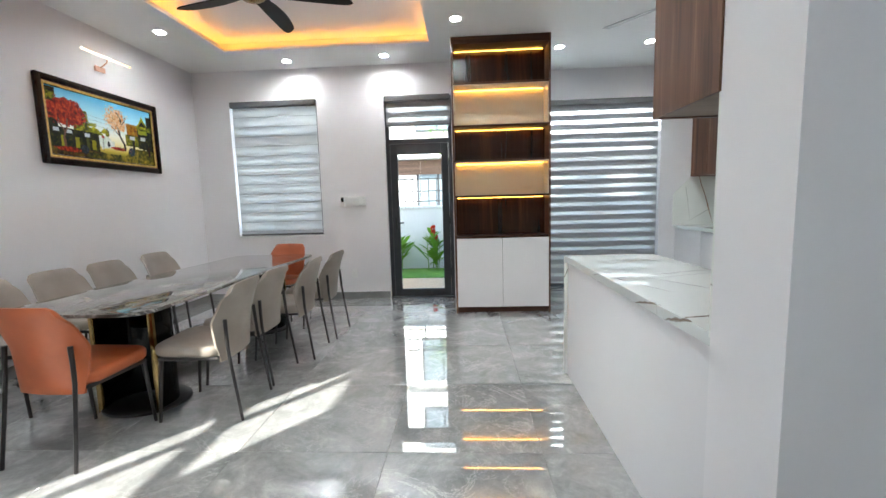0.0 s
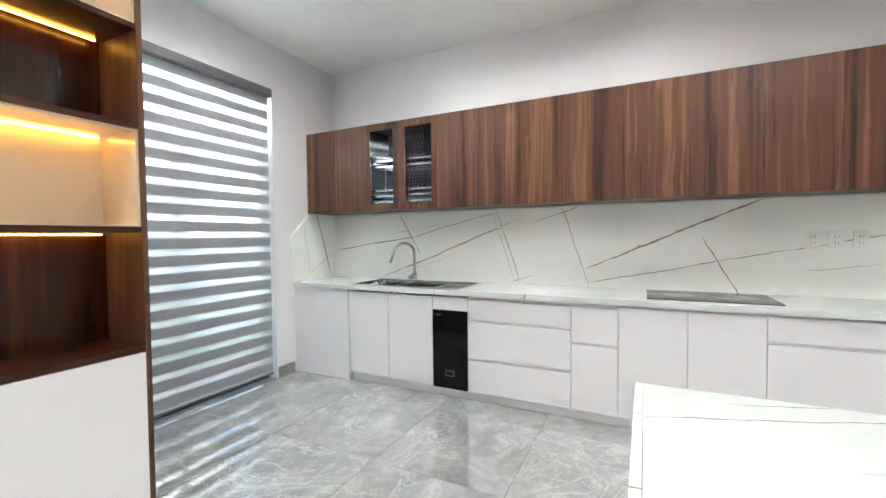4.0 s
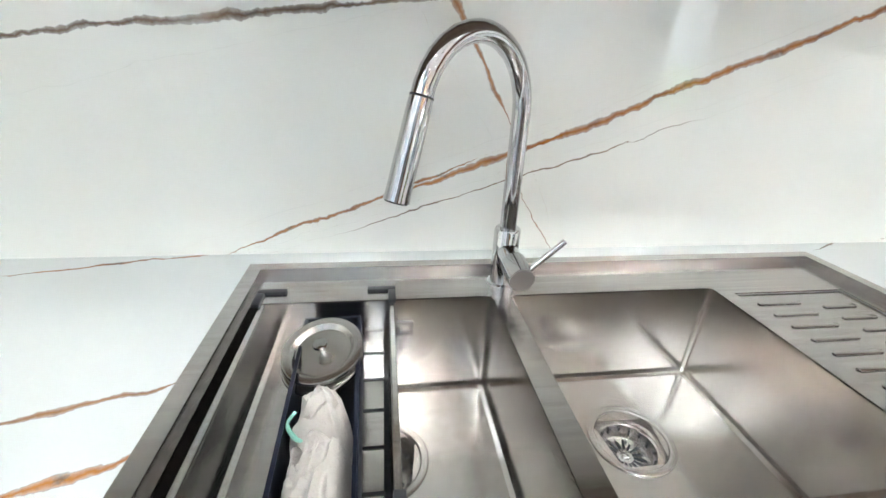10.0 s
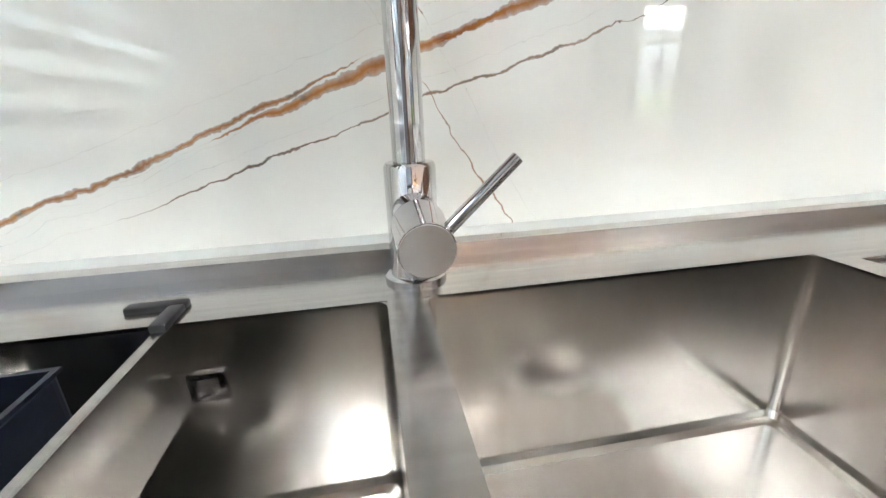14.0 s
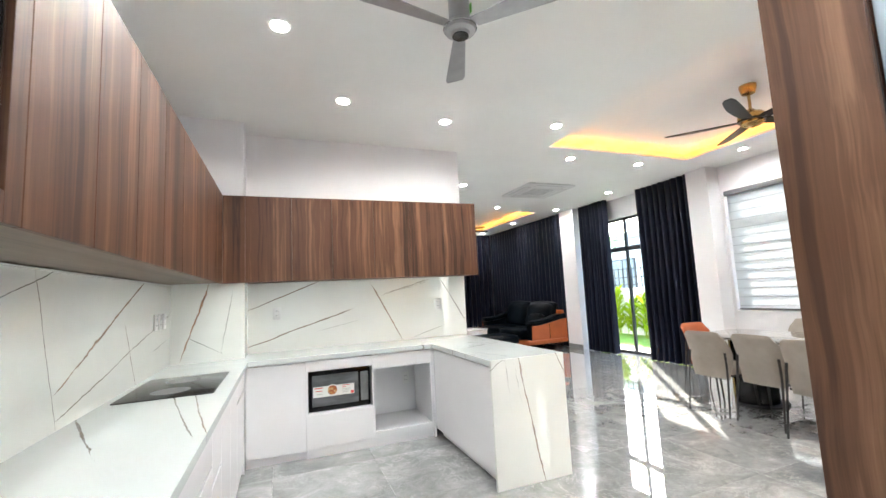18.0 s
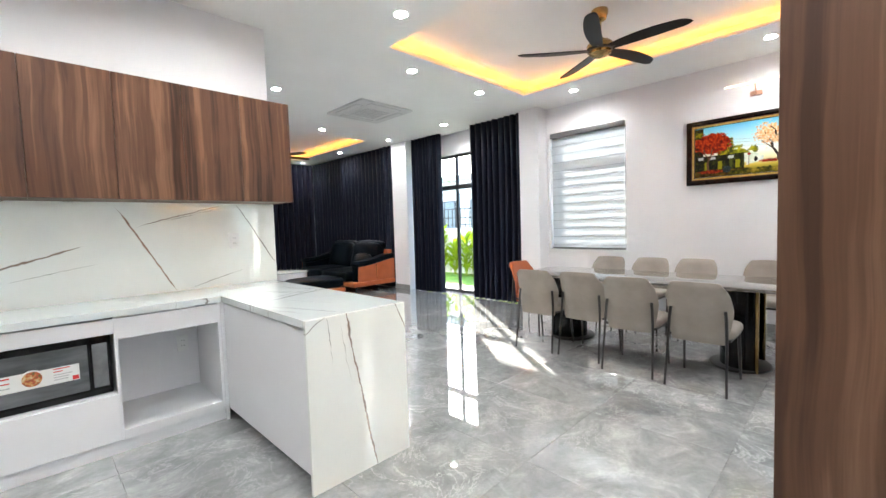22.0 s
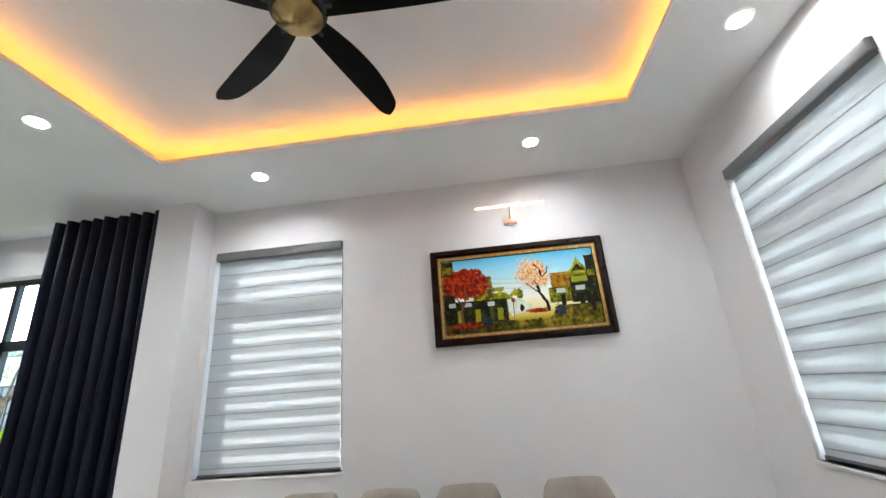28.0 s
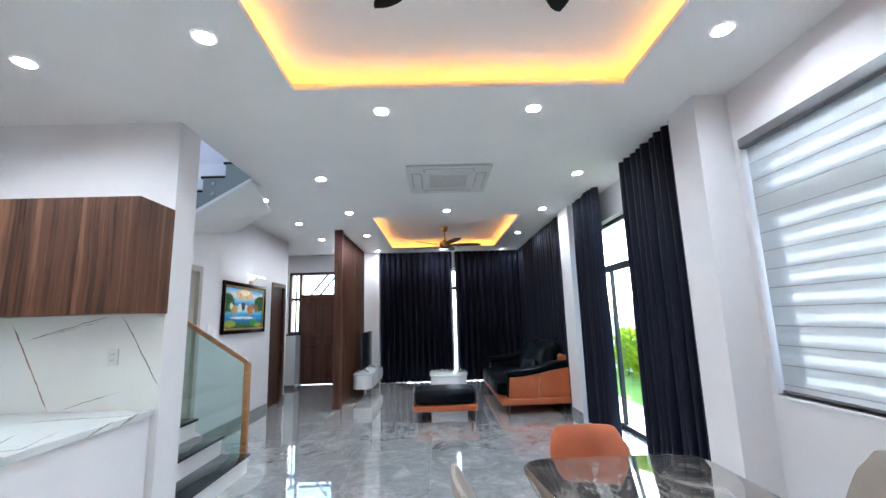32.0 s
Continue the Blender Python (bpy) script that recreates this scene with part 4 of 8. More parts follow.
def front(x, y0, y1, z0, z1, thick=0.018):
    """A door or drawer front of the east run, with a hair of bevel."""
    return box(x, x + thick, y0 + 0.0025, y1 - 0.0025, z0 + 0.0025, z1 - 0.0025, 0.002)


def base_unit(y0, y1, fronts, name="base_cabinet", label="white lacquered kitchen base cabinet", height=0.838):
    u = thing(name, label, "cabinet", (BX + 0.3, (y0 + y1) / 2, 0), group="kitchen base cabinets")
    part("carcass", box(BX + 0.02, EX - 0.006, y0, y1, 0.08, height), "lacquer_white", u)
    part("plinth", box(BX + 0.05, BX + 0.066, y0, y1, 0, 0.08), "lacquer_white", u)
    for kind, a, b, z0, z1 in fronts:
        part(kind, front(BX, a, b, z0, z1), "lacquer_white", u)
    return u


u = thing("base_cabinet", "white lacquered end panel cabinet by the window", "cabinet", (BX + 0.3, 6.28, 0), group="kitchen base cabinets")
part("carcass", box(BX + 0.02, EX - 0.006, 5.981, KY - 0.004, 0.0, 0.838), "lacquer_white", u)
part("panel", box(BX, BX + 0.018, 5.965, KY - 0.004, 0.004, 0.835, 0.0015), "lacquer_white", u)
base_unit(5.10, 5.96, [("door", 5.53, 5.96, 0.08, 0.825), ("door", 5.10, 5.53, 0.08, 0.825)], label="white lacquered sink cabinet with two doors", height=0.62)
u = base_unit(4.79, 5.10, [("drawer_front", 4.79, 5.10, 0.715, 0.825)], label="white cabinet housing a black appliance", height=0.80)
base_unit(4.005, 4.79, [("drawer_front", 4.005, 4.79, 0.655, 0.812), ("drawer_front", 4.005, 4.79, 0.35, 0.642), ("drawer_front", 4.005, 4.79, 0.08, 0.337)], label="white lacquered three-drawer cabinet")
base_unit(3.70, 4.005, [("drawer_front", 3.70, 4.005, 0.56, 0.812), ("drawer_front", 3.70, 4.005, 0.08, 0.547)], label="narrow white two-drawer cabinet")
base_unit(3.30, 3.70, [("door", 3.30, 3.70, 0.08, 0.825)])
base_unit(2.90, 3.30, [("door", 2.90, 3.30, 0.08, 0.825)])
base_unit(2.34, 2.90, [("drawer_front", 2.36, 2.90, 0.675, 0.825), ("drawer_front", 2.36, 2.90, 0.08, 0.662)], label="white lacquered corner drawer cabinet")

dw = thing("rice_dispenser", "slim black glass built-in rice dispenser", "appliance", (BX, 4.945, 0.08))
part("front_panel", box(BX - 0.004, BX + 0.018, 4.795, 5.097, 0.082, 0.712, 0.002), "black_gloss", dw)
part("display", box(BX - 0.006, BX - 0.0042, 4.90, 4.985, 0.595, 0.612), "screen_black", dw)
cf = thing("corner_filler", "white lacquered corner filler of the base cabinets", "panel", (3.6, 2.34, 0))
part("filler", box(3.5965, 3.619, 2.3155, 2.3595, 0.0, 0.8378), "lacquer_white", cf)
part("label_bar", box(BX - 0.0055, BX - 0.0042, 5.02, 5.07, 0.672, 0.678), "grey_plastic", dw)
part("recess", join(box(BX - 0.007, BX - 0.0042, 4.905, 4.985, 0.185, 0.190), box(BX - 0.007, BX - 0.0042, 4.905, 4.985, 0.225, 0.230), box(BX - 0.007, BX - 0.0042, 4.905, 4.910, 0.190, 0.225), box(BX - 0.007, BX - 0.0042, 4.980, 4.985, 0.190, 0.225)), "chrome", dw, "chrome-edged finger recess")

# worktop with the sink's cut-out, the corner run and the peninsula
SX0, SX1, SK0, SK1 = 3.640, 4.140, 4.877, 5.968
W = EX - 0.012


def worktop(name, label, slab_bm, edges):
    """A stone worktop: the slab, and the thick strips glued under its open edges."""
    t = thing(name, label, "worktop", (3.0, 3.0, TOP))
    part("slab", slab_bm, "counter_stone", t, smooth=False)
    for e in edges:
        part("edge_strip", box(*e, TOP - 0.04, TOP - 0.0201), "counter_stone", t, smooth=False)


worktop("worktop", "white veined stone kitchen worktop", plate(FX, W, 2.34, KY - 0.003, TOP - 0.02, TOP, [(SX0 + 0.006, SX1 - 0.006, SK0 + 0.006, SK1 - 0.006)]), [(FX, FX + 0.03, 2.34, KY - 0.003)])
worktop("worktop_corner", "white veined stone corner worktop", join(box(1.94, 3.629, 1.752, 2.338, TOP - 0.02, TOP), box(3.629, W, 2.06, 2.338, TOP - 0.02, TOP)), [(1.94, FX + 0.03, 2.308, 2.338)])
worktop("worktop_peninsula", "white veined stone peninsula top", box(1.3305, 1.938, 1.752, 3.545, TOP - 0.02, TOP), [(1.908, 1.938, 2.34, 3.545)])
part("mitred_edge", box(1.318, 1.330, 1.752, 3.545, TOP - 0.042, TOP, 0.001), "edge_stone", bpy.data.objects["worktop_peninsula"], smooth=False)
solid("peninsula_end_panel", box(1.318, 1.938, 3.547, 3.567, 0.0, TOP, 0.0015), "waterfall_stone", "white veined stone waterfall end panel", "panel", smooth=False)
solid("backsplash_trim", box(EX - 0.026, EX - 0.0122, 2.08, KY - 0.02, 1.5445, 1.5522, 0.001), "aluminium_trim", "pale aluminium trim where the stone meets the cabinets", "trim", kind="structure")
sp = solid("backsplash_east", box(EX - 0.012, EX, 2.06, KY - 0.002, TOP, 1.552), "backsplash_east_stone", "glossy white stone backsplash with rust veins", "backsplash", kind="structure", smooth=False)
solid("backsplash_south", box(1.292, 3.63, 1.74, 1.752, TOP, 1.56), "backsplash_south_stone", "glossy white stone backsplash with grey veins", "backsplash", kind="structure", smooth=False)
solid("backsplash_column", join(box(3.618, 3.63, 1.752, 2.072, TOP, 1.56), box(3.63, EX - 0.012, 2.06, 2.072, TOP, 1.56)), "backsplash_side_stone", "glossy white stone cladding on the corner column", "backsplash", kind="structure", smooth=False)
bm = slab([(3.56, 0.88), (4.19, 0.88), (4.19, 1.552), (3.80, 1.552), (3.56, 1.32)], 0, 0.012, m=pose(0, KY - 0.003, 0, 90, 0, 0))
solid("backsplash_north", bm, "backsplash_side_stone", "white stone side splash with a cut corner", "backsplash", kind="structure", smooth=False)


def south_base():
    y = 2.315
    u = thing("base_cabinet", "white lacquered corner base cabinet", "cabinet", (3.35, 2.0, 0), group="kitchen base cabinets")
    part("carcass", box(3.115, 3.595, 1.76, y - 0.02, 0.08, 0.838), "lacquer_white", u)
    part("door", box(3.117, 3.593, y - 0.018, y, 0.08, 0.825, 0.0015), "lacquer_white", u)
    part("plinth", box(3.115, 3.595, y - 0.066, y - 0.05, 0, 0.08), "lacquer_white", u)
    u = thing("microwave_cabinet", "white open kitchen cabinet with niche, drawers and shelf", "cabinet", (2.52, 2.0, 0), group="kitchen base cabinets")
    for a in (3.097, 2.511, 1.942):
        part("side_panel", box(a, a + 0.018, 1.77, y - 0.001, 0.08, 0.838, 0.001), "lacquer_white", u)
    part("back_panel", box(1.96, 3.097, 1.76, 1.77, 0.08, 0.838), "lacquer_white", u)
    part("plinth", box(1.942, 3.115, y - 0.04, y - 0.024, 0, 0.08), "lacquer_white", u)
    part("bottom_shelf", box(1.96, 2.511, 1.77, y - 0.001, 0.08, 0.14, 0.001), "lacquer_white", u)
    part("niche_floor", box(2.529, 3.097, 1.77, y - 0.019, 0.355, 0.375), "lacquer_white", u)
    part("niche_top", box(2.529, 3.097, 1.77, y - 0.019, 0.735, 0.753), "lacquer_white", u)
    part("drawer_front", box(2.529, 3.113, y - 0.018, y, 0.745, 0.828, 0.0015), "lacquer_white", u)
    part("drawer_front", box(1.944, 2.525, y - 0.018, y, 0.70, 0.828, 0.0015), "lacquer_white", u)
    part("drawer_front", box(2.529, 3.113, y - 0.018, y, 0.085, 0.37, 0.0015), "lacquer_white", u)
    w = thing("microwave_oven", "black built-in microwave oven with a card in its window", "microwave", (2.8, 2.1, 0.376))
    part("case", box(2.545, 3.085, 1.83, 2.225, 0.380, 0.725, 0.004, 2), "black_plastic", w)
    part("front", box(2.540, 3.090, 2.225, 2.262, 0.376, 0.730, 0.006, 2), "black_gloss", w)
    d = part("door_glass", box(2.650, 3.060, 2.2625, 2.268, 0.420, 0.690, 0.002), "oven_glass", w, "grey mirrored door glass")
    card = part("card", box(2.690, 3.052, 2.2685, 2.2700, 0.500, 0.592), "label_white", d, "white promotional card")
    part("plate", cyl(0, 0, 0, 0.001, 0.050, seg=28), "label_white", card, "white plate").matrix_basis = pose(2.885, 2.2702, 0.553, -90)
    part("dish", cyl(0, 0, 0, 0.001, 0.041, seg=28), "dish_print", card, "printed picture of food").matrix_basis = pose(2.885, 2.2714, 0.553, -90)
    for a, b, p, q, mt in ((2.73, 2.80, 0.580, 0.586, "label_red"), (2.76, 2.80, 0.565, 0.570, "label_red"), (2.72, 2.80, 0.548, 0.552, "grey_plastic"), (2.735, 2.80, 0.534, 0.538, "grey_plastic"), (2.74, 2.80, 0.520, 0.524, "grey_plastic"), (2.97, 3.04, 0.575, 0.583, "label_red"), (2.97, 3.03, 0.550, 0.556, "label_red"), (2.97, 3.02, 0.525, 0.530, "grey_plastic")):
        part("text_bar", box(a, b, 2.2700, 2.2708, p, q), mt, card)
    part("red_band", box(2.694, 2.722, 2.2700, 2.2709, 0.505, 0.528), "label_red", card)
    part("control_panel", box(2.560, 2.630, 2.2622, 2.2650, 0.425, 0.685, 0.001), "oven_panel", w, "grey control panel")
    part("door_handle", tube([(2.645, 2.2645, 0.44), (2.645, 2.282, 0.45), (2.645, 2.282, 0.66), (2.645, 2.2645, 0.67)], 0.005, 8), "black_gloss", w)
    s = socket(facing(2.10, 1.770, 0.42, 180))
    part("filler", box(1.9208, 1.9418, 1.775, 2.3235, 0.0, 0.8378, 0.001), "lacquer_white", u, "white corner filler")
    # peninsula body
    p = thing("peninsula_cabinet", "white lacquered peninsula cabinet", "cabinet", (1.63, 2.7, 0), group="kitchen base cabinets")
    part("carcass", box(1.36, 1.90, 1.76, 3.545, 0.08, 0.838), "lacquer_white", p)
    part("back_panel", box(1.340, 1.358, 1.752, 3.545, 0.0, 0.838, 0.001), "lacquer_white", p, "smooth white back panel")
    part("plinth", box(1.84, 1.856, 2.32, 3.545, 0, 0.08), "lacquer_white", p)
    part("side_panel", box(1.902, 1.920, 2.325, 3.543, 0.08, 0.825, 0.0015), "lacquer_white", p, "smooth white side panel")



m = material("oven_glass", (0.10, 0.105, 0.11), 0.03)
nodes_of(m)[2].inputs["Specular IOR Level"].default_value = 1.0
vary(m, [(0.3, (0.07, 0.074, 0.078)), (0.7, (0.14, 0.145, 0.15))], 9, 3, stretch=(0.6, 1, 3))
m = material("oven_panel", (0.16, 0.165, 0.17), 0.25)
vary(m, [(0.3, (0.13, 0.135, 0.14)), (0.7, (0.20, 0.205, 0.21))], 14, 3)
m = material("dish_print", (0.4, 0.2, 0.08), 0.5)
vary(m, [(0.36, (0.10, 0.13, 0.02)), (0.46, (0.42, 0.05, 0.02)), (0.54, (0.55, 0.26, 0.06)), (0.64, (0.62, 0.50, 0.30))], 45, 4)
south_base()


def wall_units():
    """Walnut wall cabinets along the east and south walls."""
    UX, z0, z1 = 3.793, 1.553, 2.348
    ys = [6.595, 6.24, 5.905, 5.525, 5.135, 4.785, 4.425, 4.055, 3.675, 3.29, 2.89, 2.52, 2.128]
    for a, b in zip(ys, ys[1:]):
        u = thing("wall_cabinet", "walnut veneer wall cabinet with a plain door", "cabinet", (4.0, (a + b) / 2, z0), group="walnut wall cabinets")
        glazed = a in (5.905, 5.525)
        if not glazed:
            part("carcass", box(UX + 0.02, EX - 0.002, b + 0.0005, a - 0.0005, z0 + 0.004, z1 - 0.002), "cabinet_under", u)
            part("door", box(UX, UX + 0.018, b + 0.0015, a - 0.0015, z0, z1, 0.0012), "walnut", u)
            continue
        tagged(u, "walnut wall cabinet with a smoked glass door and dish rack", "cabinet")
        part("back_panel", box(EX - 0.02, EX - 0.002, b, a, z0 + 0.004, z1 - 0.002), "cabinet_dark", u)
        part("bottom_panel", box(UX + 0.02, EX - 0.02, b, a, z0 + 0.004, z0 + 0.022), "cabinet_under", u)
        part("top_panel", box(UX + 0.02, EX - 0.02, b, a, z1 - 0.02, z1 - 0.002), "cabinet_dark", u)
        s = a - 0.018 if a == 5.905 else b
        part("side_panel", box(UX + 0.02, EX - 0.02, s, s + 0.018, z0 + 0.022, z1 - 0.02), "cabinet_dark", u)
        f = 0.062
        d = part("door", join(box(UX, UX + 0.018, b + 0.0015, b + f, z0, z1, 0.0012), box(UX, UX + 0.018, a - f, a - 0.0015, z0, z1, 0.0012), box(UX + 0.0003, UX + 0.0177, b + f, a - f, z0, z0 + f), box(UX + 0.0003, UX + 0.0177, b + f, a - f, z1 - f, z1)), "walnut", u, "walnut door frame")
        part("pane", box(UX + 0.007, UX + 0.011, b + f - 0.004, a - f + 0.004, z0 + f - 0.004, z1 - f + 0.004), "smoked_glass", d, "smoked glass pane").visible_shadow = False
    e = thing("cabinet_end_panel", "walnut end panel of the wall cabinets", "panel", (4.0, 6.605, z0))
    part("panel", box(UX, EX - 0.002, 6.5955, KY - 0.002, z0, z1), "walnut_level", e)
    xs = [1.295, 1.67, 2.05, 2.43, 2.84, 3.21, 3.61]
    for a, b in zip(xs, xs[1:]):
        u = thing("wall_cabinet", "walnut veneer wall cabinet with a plain door", "cabinet", ((a + b) / 2, 1.9, z0), group="walnut wall cabinets")
        part("carcass", box(a + 0.0005, b - 0.0005, 1.742, 2.106, z0 + 0.004, z1 - 0.002), "cabinet_under_x", u)
        part("door", box(a + 0.0015, b - 0.0015, 2.108, 2.126, z0, z1, 0.0012), "walnut", u)
    e = thing("cabinet_end_panel", "walnut end panel of the wall cabinets", "panel", (1.29, 1.92, z0))
    part("panel", box(1.284, 1.2945, 1.742, 2.1255, z0, z1), "walnut", e)
    u = thing("corner_filler", "walnut corner filler of the wall cabinets", "panel", (3.7, 1.9, z0))
    part("filler", box(3.6105, 3.792, 2.062, 2.1255, z0, z1), "walnut", u)
    # dish rack: a wire shelf above, a plate rack below, on two side rails
    r = thing("dish_rack", "two-tier stainless steel wire dish rack in the glazed cabinet", "dish rack", (4.0, 5.52, 1.58))
    y0, y1, x0, x1 = 5.175, 5.868, 3.855, 4.115
    for zz, pegs in ((1.935, False), (1.665, True)):
        lo, hi = zz + 0.020, zz + 0.082
        t = part("basket", join(*[tube([(x0, y0, h), (x0, y1, h), (x1, y1, h), (x1, y0, h), (x0, y0, h)], 0.0042, 6) for h in (lo, hi)]), "rack_steel", r)
        for h in (lo + 0.004, hi - 0.006):
            part("flat_bar", box(x0 - 0.0085, x0 - 0.0045, y0 - 0.004, y1 + 0.004, h - 0.010, h + 0.010, 0.0012), "rack_steel", t, "flat polished rail")
        part("wires", join(*[tube([(x0, y0 + 0.02 + 0.0218 * k, lo - 0.004), (x1, y0 + 0.02 + 0.0218 * k, lo - 0.004), (x1, y0 + 0.02 + 0.0218 * k, hi)], 0.0016, 5) for k in range(31)],
                           *[tube([(x, y0, lo - 0.008), (x, y1, lo - 0.008)], 0.0026, 6) for x in (3.92, 3.985, 4.05)]), "rack_steel", t)
        for y in (y0 + 0.003, y1 - 0.003):
            part("end_post", join(*[tube([(x, y, lo - 0.012), (x, y, hi + (0.0 if pegs else 0.045))], 0.0030, 6) for x in (x0, 3.94, 4.03, x1)]), "rack_steel", t)
        if pegs:
            part("pegs", join(*[tube([(x, y0 + 0.045 + 0.0502 * k, lo - 0.004), (x, y0 + 0.045 + 0.0502 * k, zz + 0.128)], 0.0021, 6) for k in range(13) for x in (3.875, 3.955, 4.035)]), "rack_steel", t)
            for y in (y0 + 0.02, y1 - 0.02):
                part("hook", tube([(x0 - 0.006, y, lo), (x0 - 0.006, y, lo - 0.026), (x0 - 0.006, y + 0.012, lo - 0.034), (x0 - 0.006, y + 0.024, lo - 0.026), (x0 - 0.006, y + 0.024, lo)], 0.0026, 6), "rack_steel", t)
        else:
            part("guard", tube([(x0 - 0.004, y0, hi), (x0 - 0.004, y0, zz + 0.125), (x0 - 0.004, y0 + 0.085, zz + 0.125), (x0 - 0.004, y0 + 0.125, zz + 0.100), (x0 - 0.004, y1 - 0.125, zz + 0.100), (x0 - 0.004, y1 - 0.085, zz + 0.125), (x0 - 0.004, y1, zz + 0.125), (x0 - 0.004, y1, hi)], 0.0036, 6), "rack_steel", t)
    for y in (y0 - 0.018, y1 + 0.006):
        for x in (3.85, 4.10):
            part("side_rail", box(x, x + 0.016, y, y + 0.008, 1.60, 2.03, 0.002), "grey_plastic", r, "grey side rail")
    tray = part("drip_tray", box(3.845, 4.14, 5.172, 5.872, 1.624, 1.634, 0.003), "rack_steel", r, "steel drip tray")
    part("tray_lip", box(3.838, 3.8445, 5.172, 5.872, 1.622, 1.646, 0.0015), "rack_steel", tray)
    part("tray_bracket", join(*[box(3.86, 3.90, y, y + 0.03, 1.5752, 1.6238) for y in (5.20, 5.82)]), "grey_plastic", tray)


m = material("rack_steel", (0.80, 0.80, 0.80), 0.16, 1.0)
vary(m, [(0.3, (0.74, 0.74, 0.74)), (0.7, (0.84, 0.84, 0.84))], 25, 3)
wood("cabinet_under_x", (0.125, 0.080, 0.053), (0.16, 0.107, 0.073), (0.195, 0.137, 0.098), axis=0, apart=0.0)
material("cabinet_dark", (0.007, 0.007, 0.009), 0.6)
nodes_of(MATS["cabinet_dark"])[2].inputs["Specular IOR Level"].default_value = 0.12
wall_units()

hob = thing("induction_hob", "dark grey glass induction hob set in the worktop", "hob", (3.88, 3.15, TOP))
part("glass", slab([(x + 3.90, y + 3.165) for x, y in rounded(0.48, 0.73, 0.012)], TOP + 0.0005, TOP + 0.006, 0.0015), "hob_glass", hob)
for y in (2.98, 3.33):
    part("zone_ring", lathe([(0.098, 0), (0.1, 0), (0.1, 0.0004), (0.098, 0.0004)], 40, Matrix.Translation((3.91, y, TOP + 0.006))), "satin_grey_metal", hob)
for x in (1.64, 3.35):
    socket(facing(x + 0.037, 1.752, 1.19, 180), "white double socket on the stone backsplash")
for y in (2.30, 2.42, 2.54):
    socket(facing(EX - 0.012, y + 0.035, 1.20, -90), "white wall socket on the stone backsplash")

# ---- dining table and chairs ----


def dining_table():
    t = thing("dining_table", "long dark grey marble dining table on bronze pedestals", "table", (-1.56, 3.94, 0))
    out = [(x - 1.58, y + 3.925) for x, y in rounded(0.92, 2.60, 0.15, 8)]
    part("tabletop", slab(out, 0.718, 0.740, 0.006, 2), "table_stone", t, "polished dark grey veined marble top")
    part("underframe", box(-1.80, -1.36, 2.9, 4.95, 0.688, 0.7175), "dark_metal", t)
    for y, s in ((2.985, -1), (4.885, 1)):
        # a curved dark shell, open towards the table's end, with a brass bar on each edge
        yc = y - s * 0.10
        arc = [(-1.56 + 0.215 * math.cos(a), yc - s * 0.20 * math.sin(a)) for a in (math.pi * (-0.14 + 1.28 * k / 22) for k in range(23))]
        inner = [(-1.56 + 0.200 * math.cos(a), yc - s * 0.185 * math.sin(a)) for a in (math.pi * (-0.14 + 1.28 * k / 22) for k in range(23))]
        bm = bmesh.new()
        rows = [[bm.verts.new((x, q, z)) for x, q in line] for z, line in ((0.021, arc), (0.688, arc), (0.688, inner), (0.021, inner))]
        for r0, r1 in zip(rows, rows[1:] + rows[:1]):
            for k in range(22):
                bm.faces.new((r0[k], r0[k + 1], r1[k + 1], r1[k]))
        for k in (0, 22):
            bm.faces.new([r[k] for r in rows])
        bmesh.ops.recalc_face_normals(bm, faces=bm.faces)
        p = part("pedestal", bm, "black_gloss", t, "dark curved pedestal")
        disc = [(-1.56 + 0.27 * math.cos(2 * math.pi * k / 40), yc - s * 0.05 + 0.23 * math.sin(2 * math.pi * k / 40)) for k in range(40)]
        part("foot_plate", slab(disc, 0.0, 0.02, 0.005), "dark_metal", p)
        for k in (0, 22):
            x, q = arc[k]
            part("edge_bar", box(x - 0.016, x + 0.016, q + min(0, s * 0.022), q + max(0, s * 0.022), 0.0, 0.688, 0.003, 2), "antique_brass", p, "brushed brass edge bar")


dining_table()


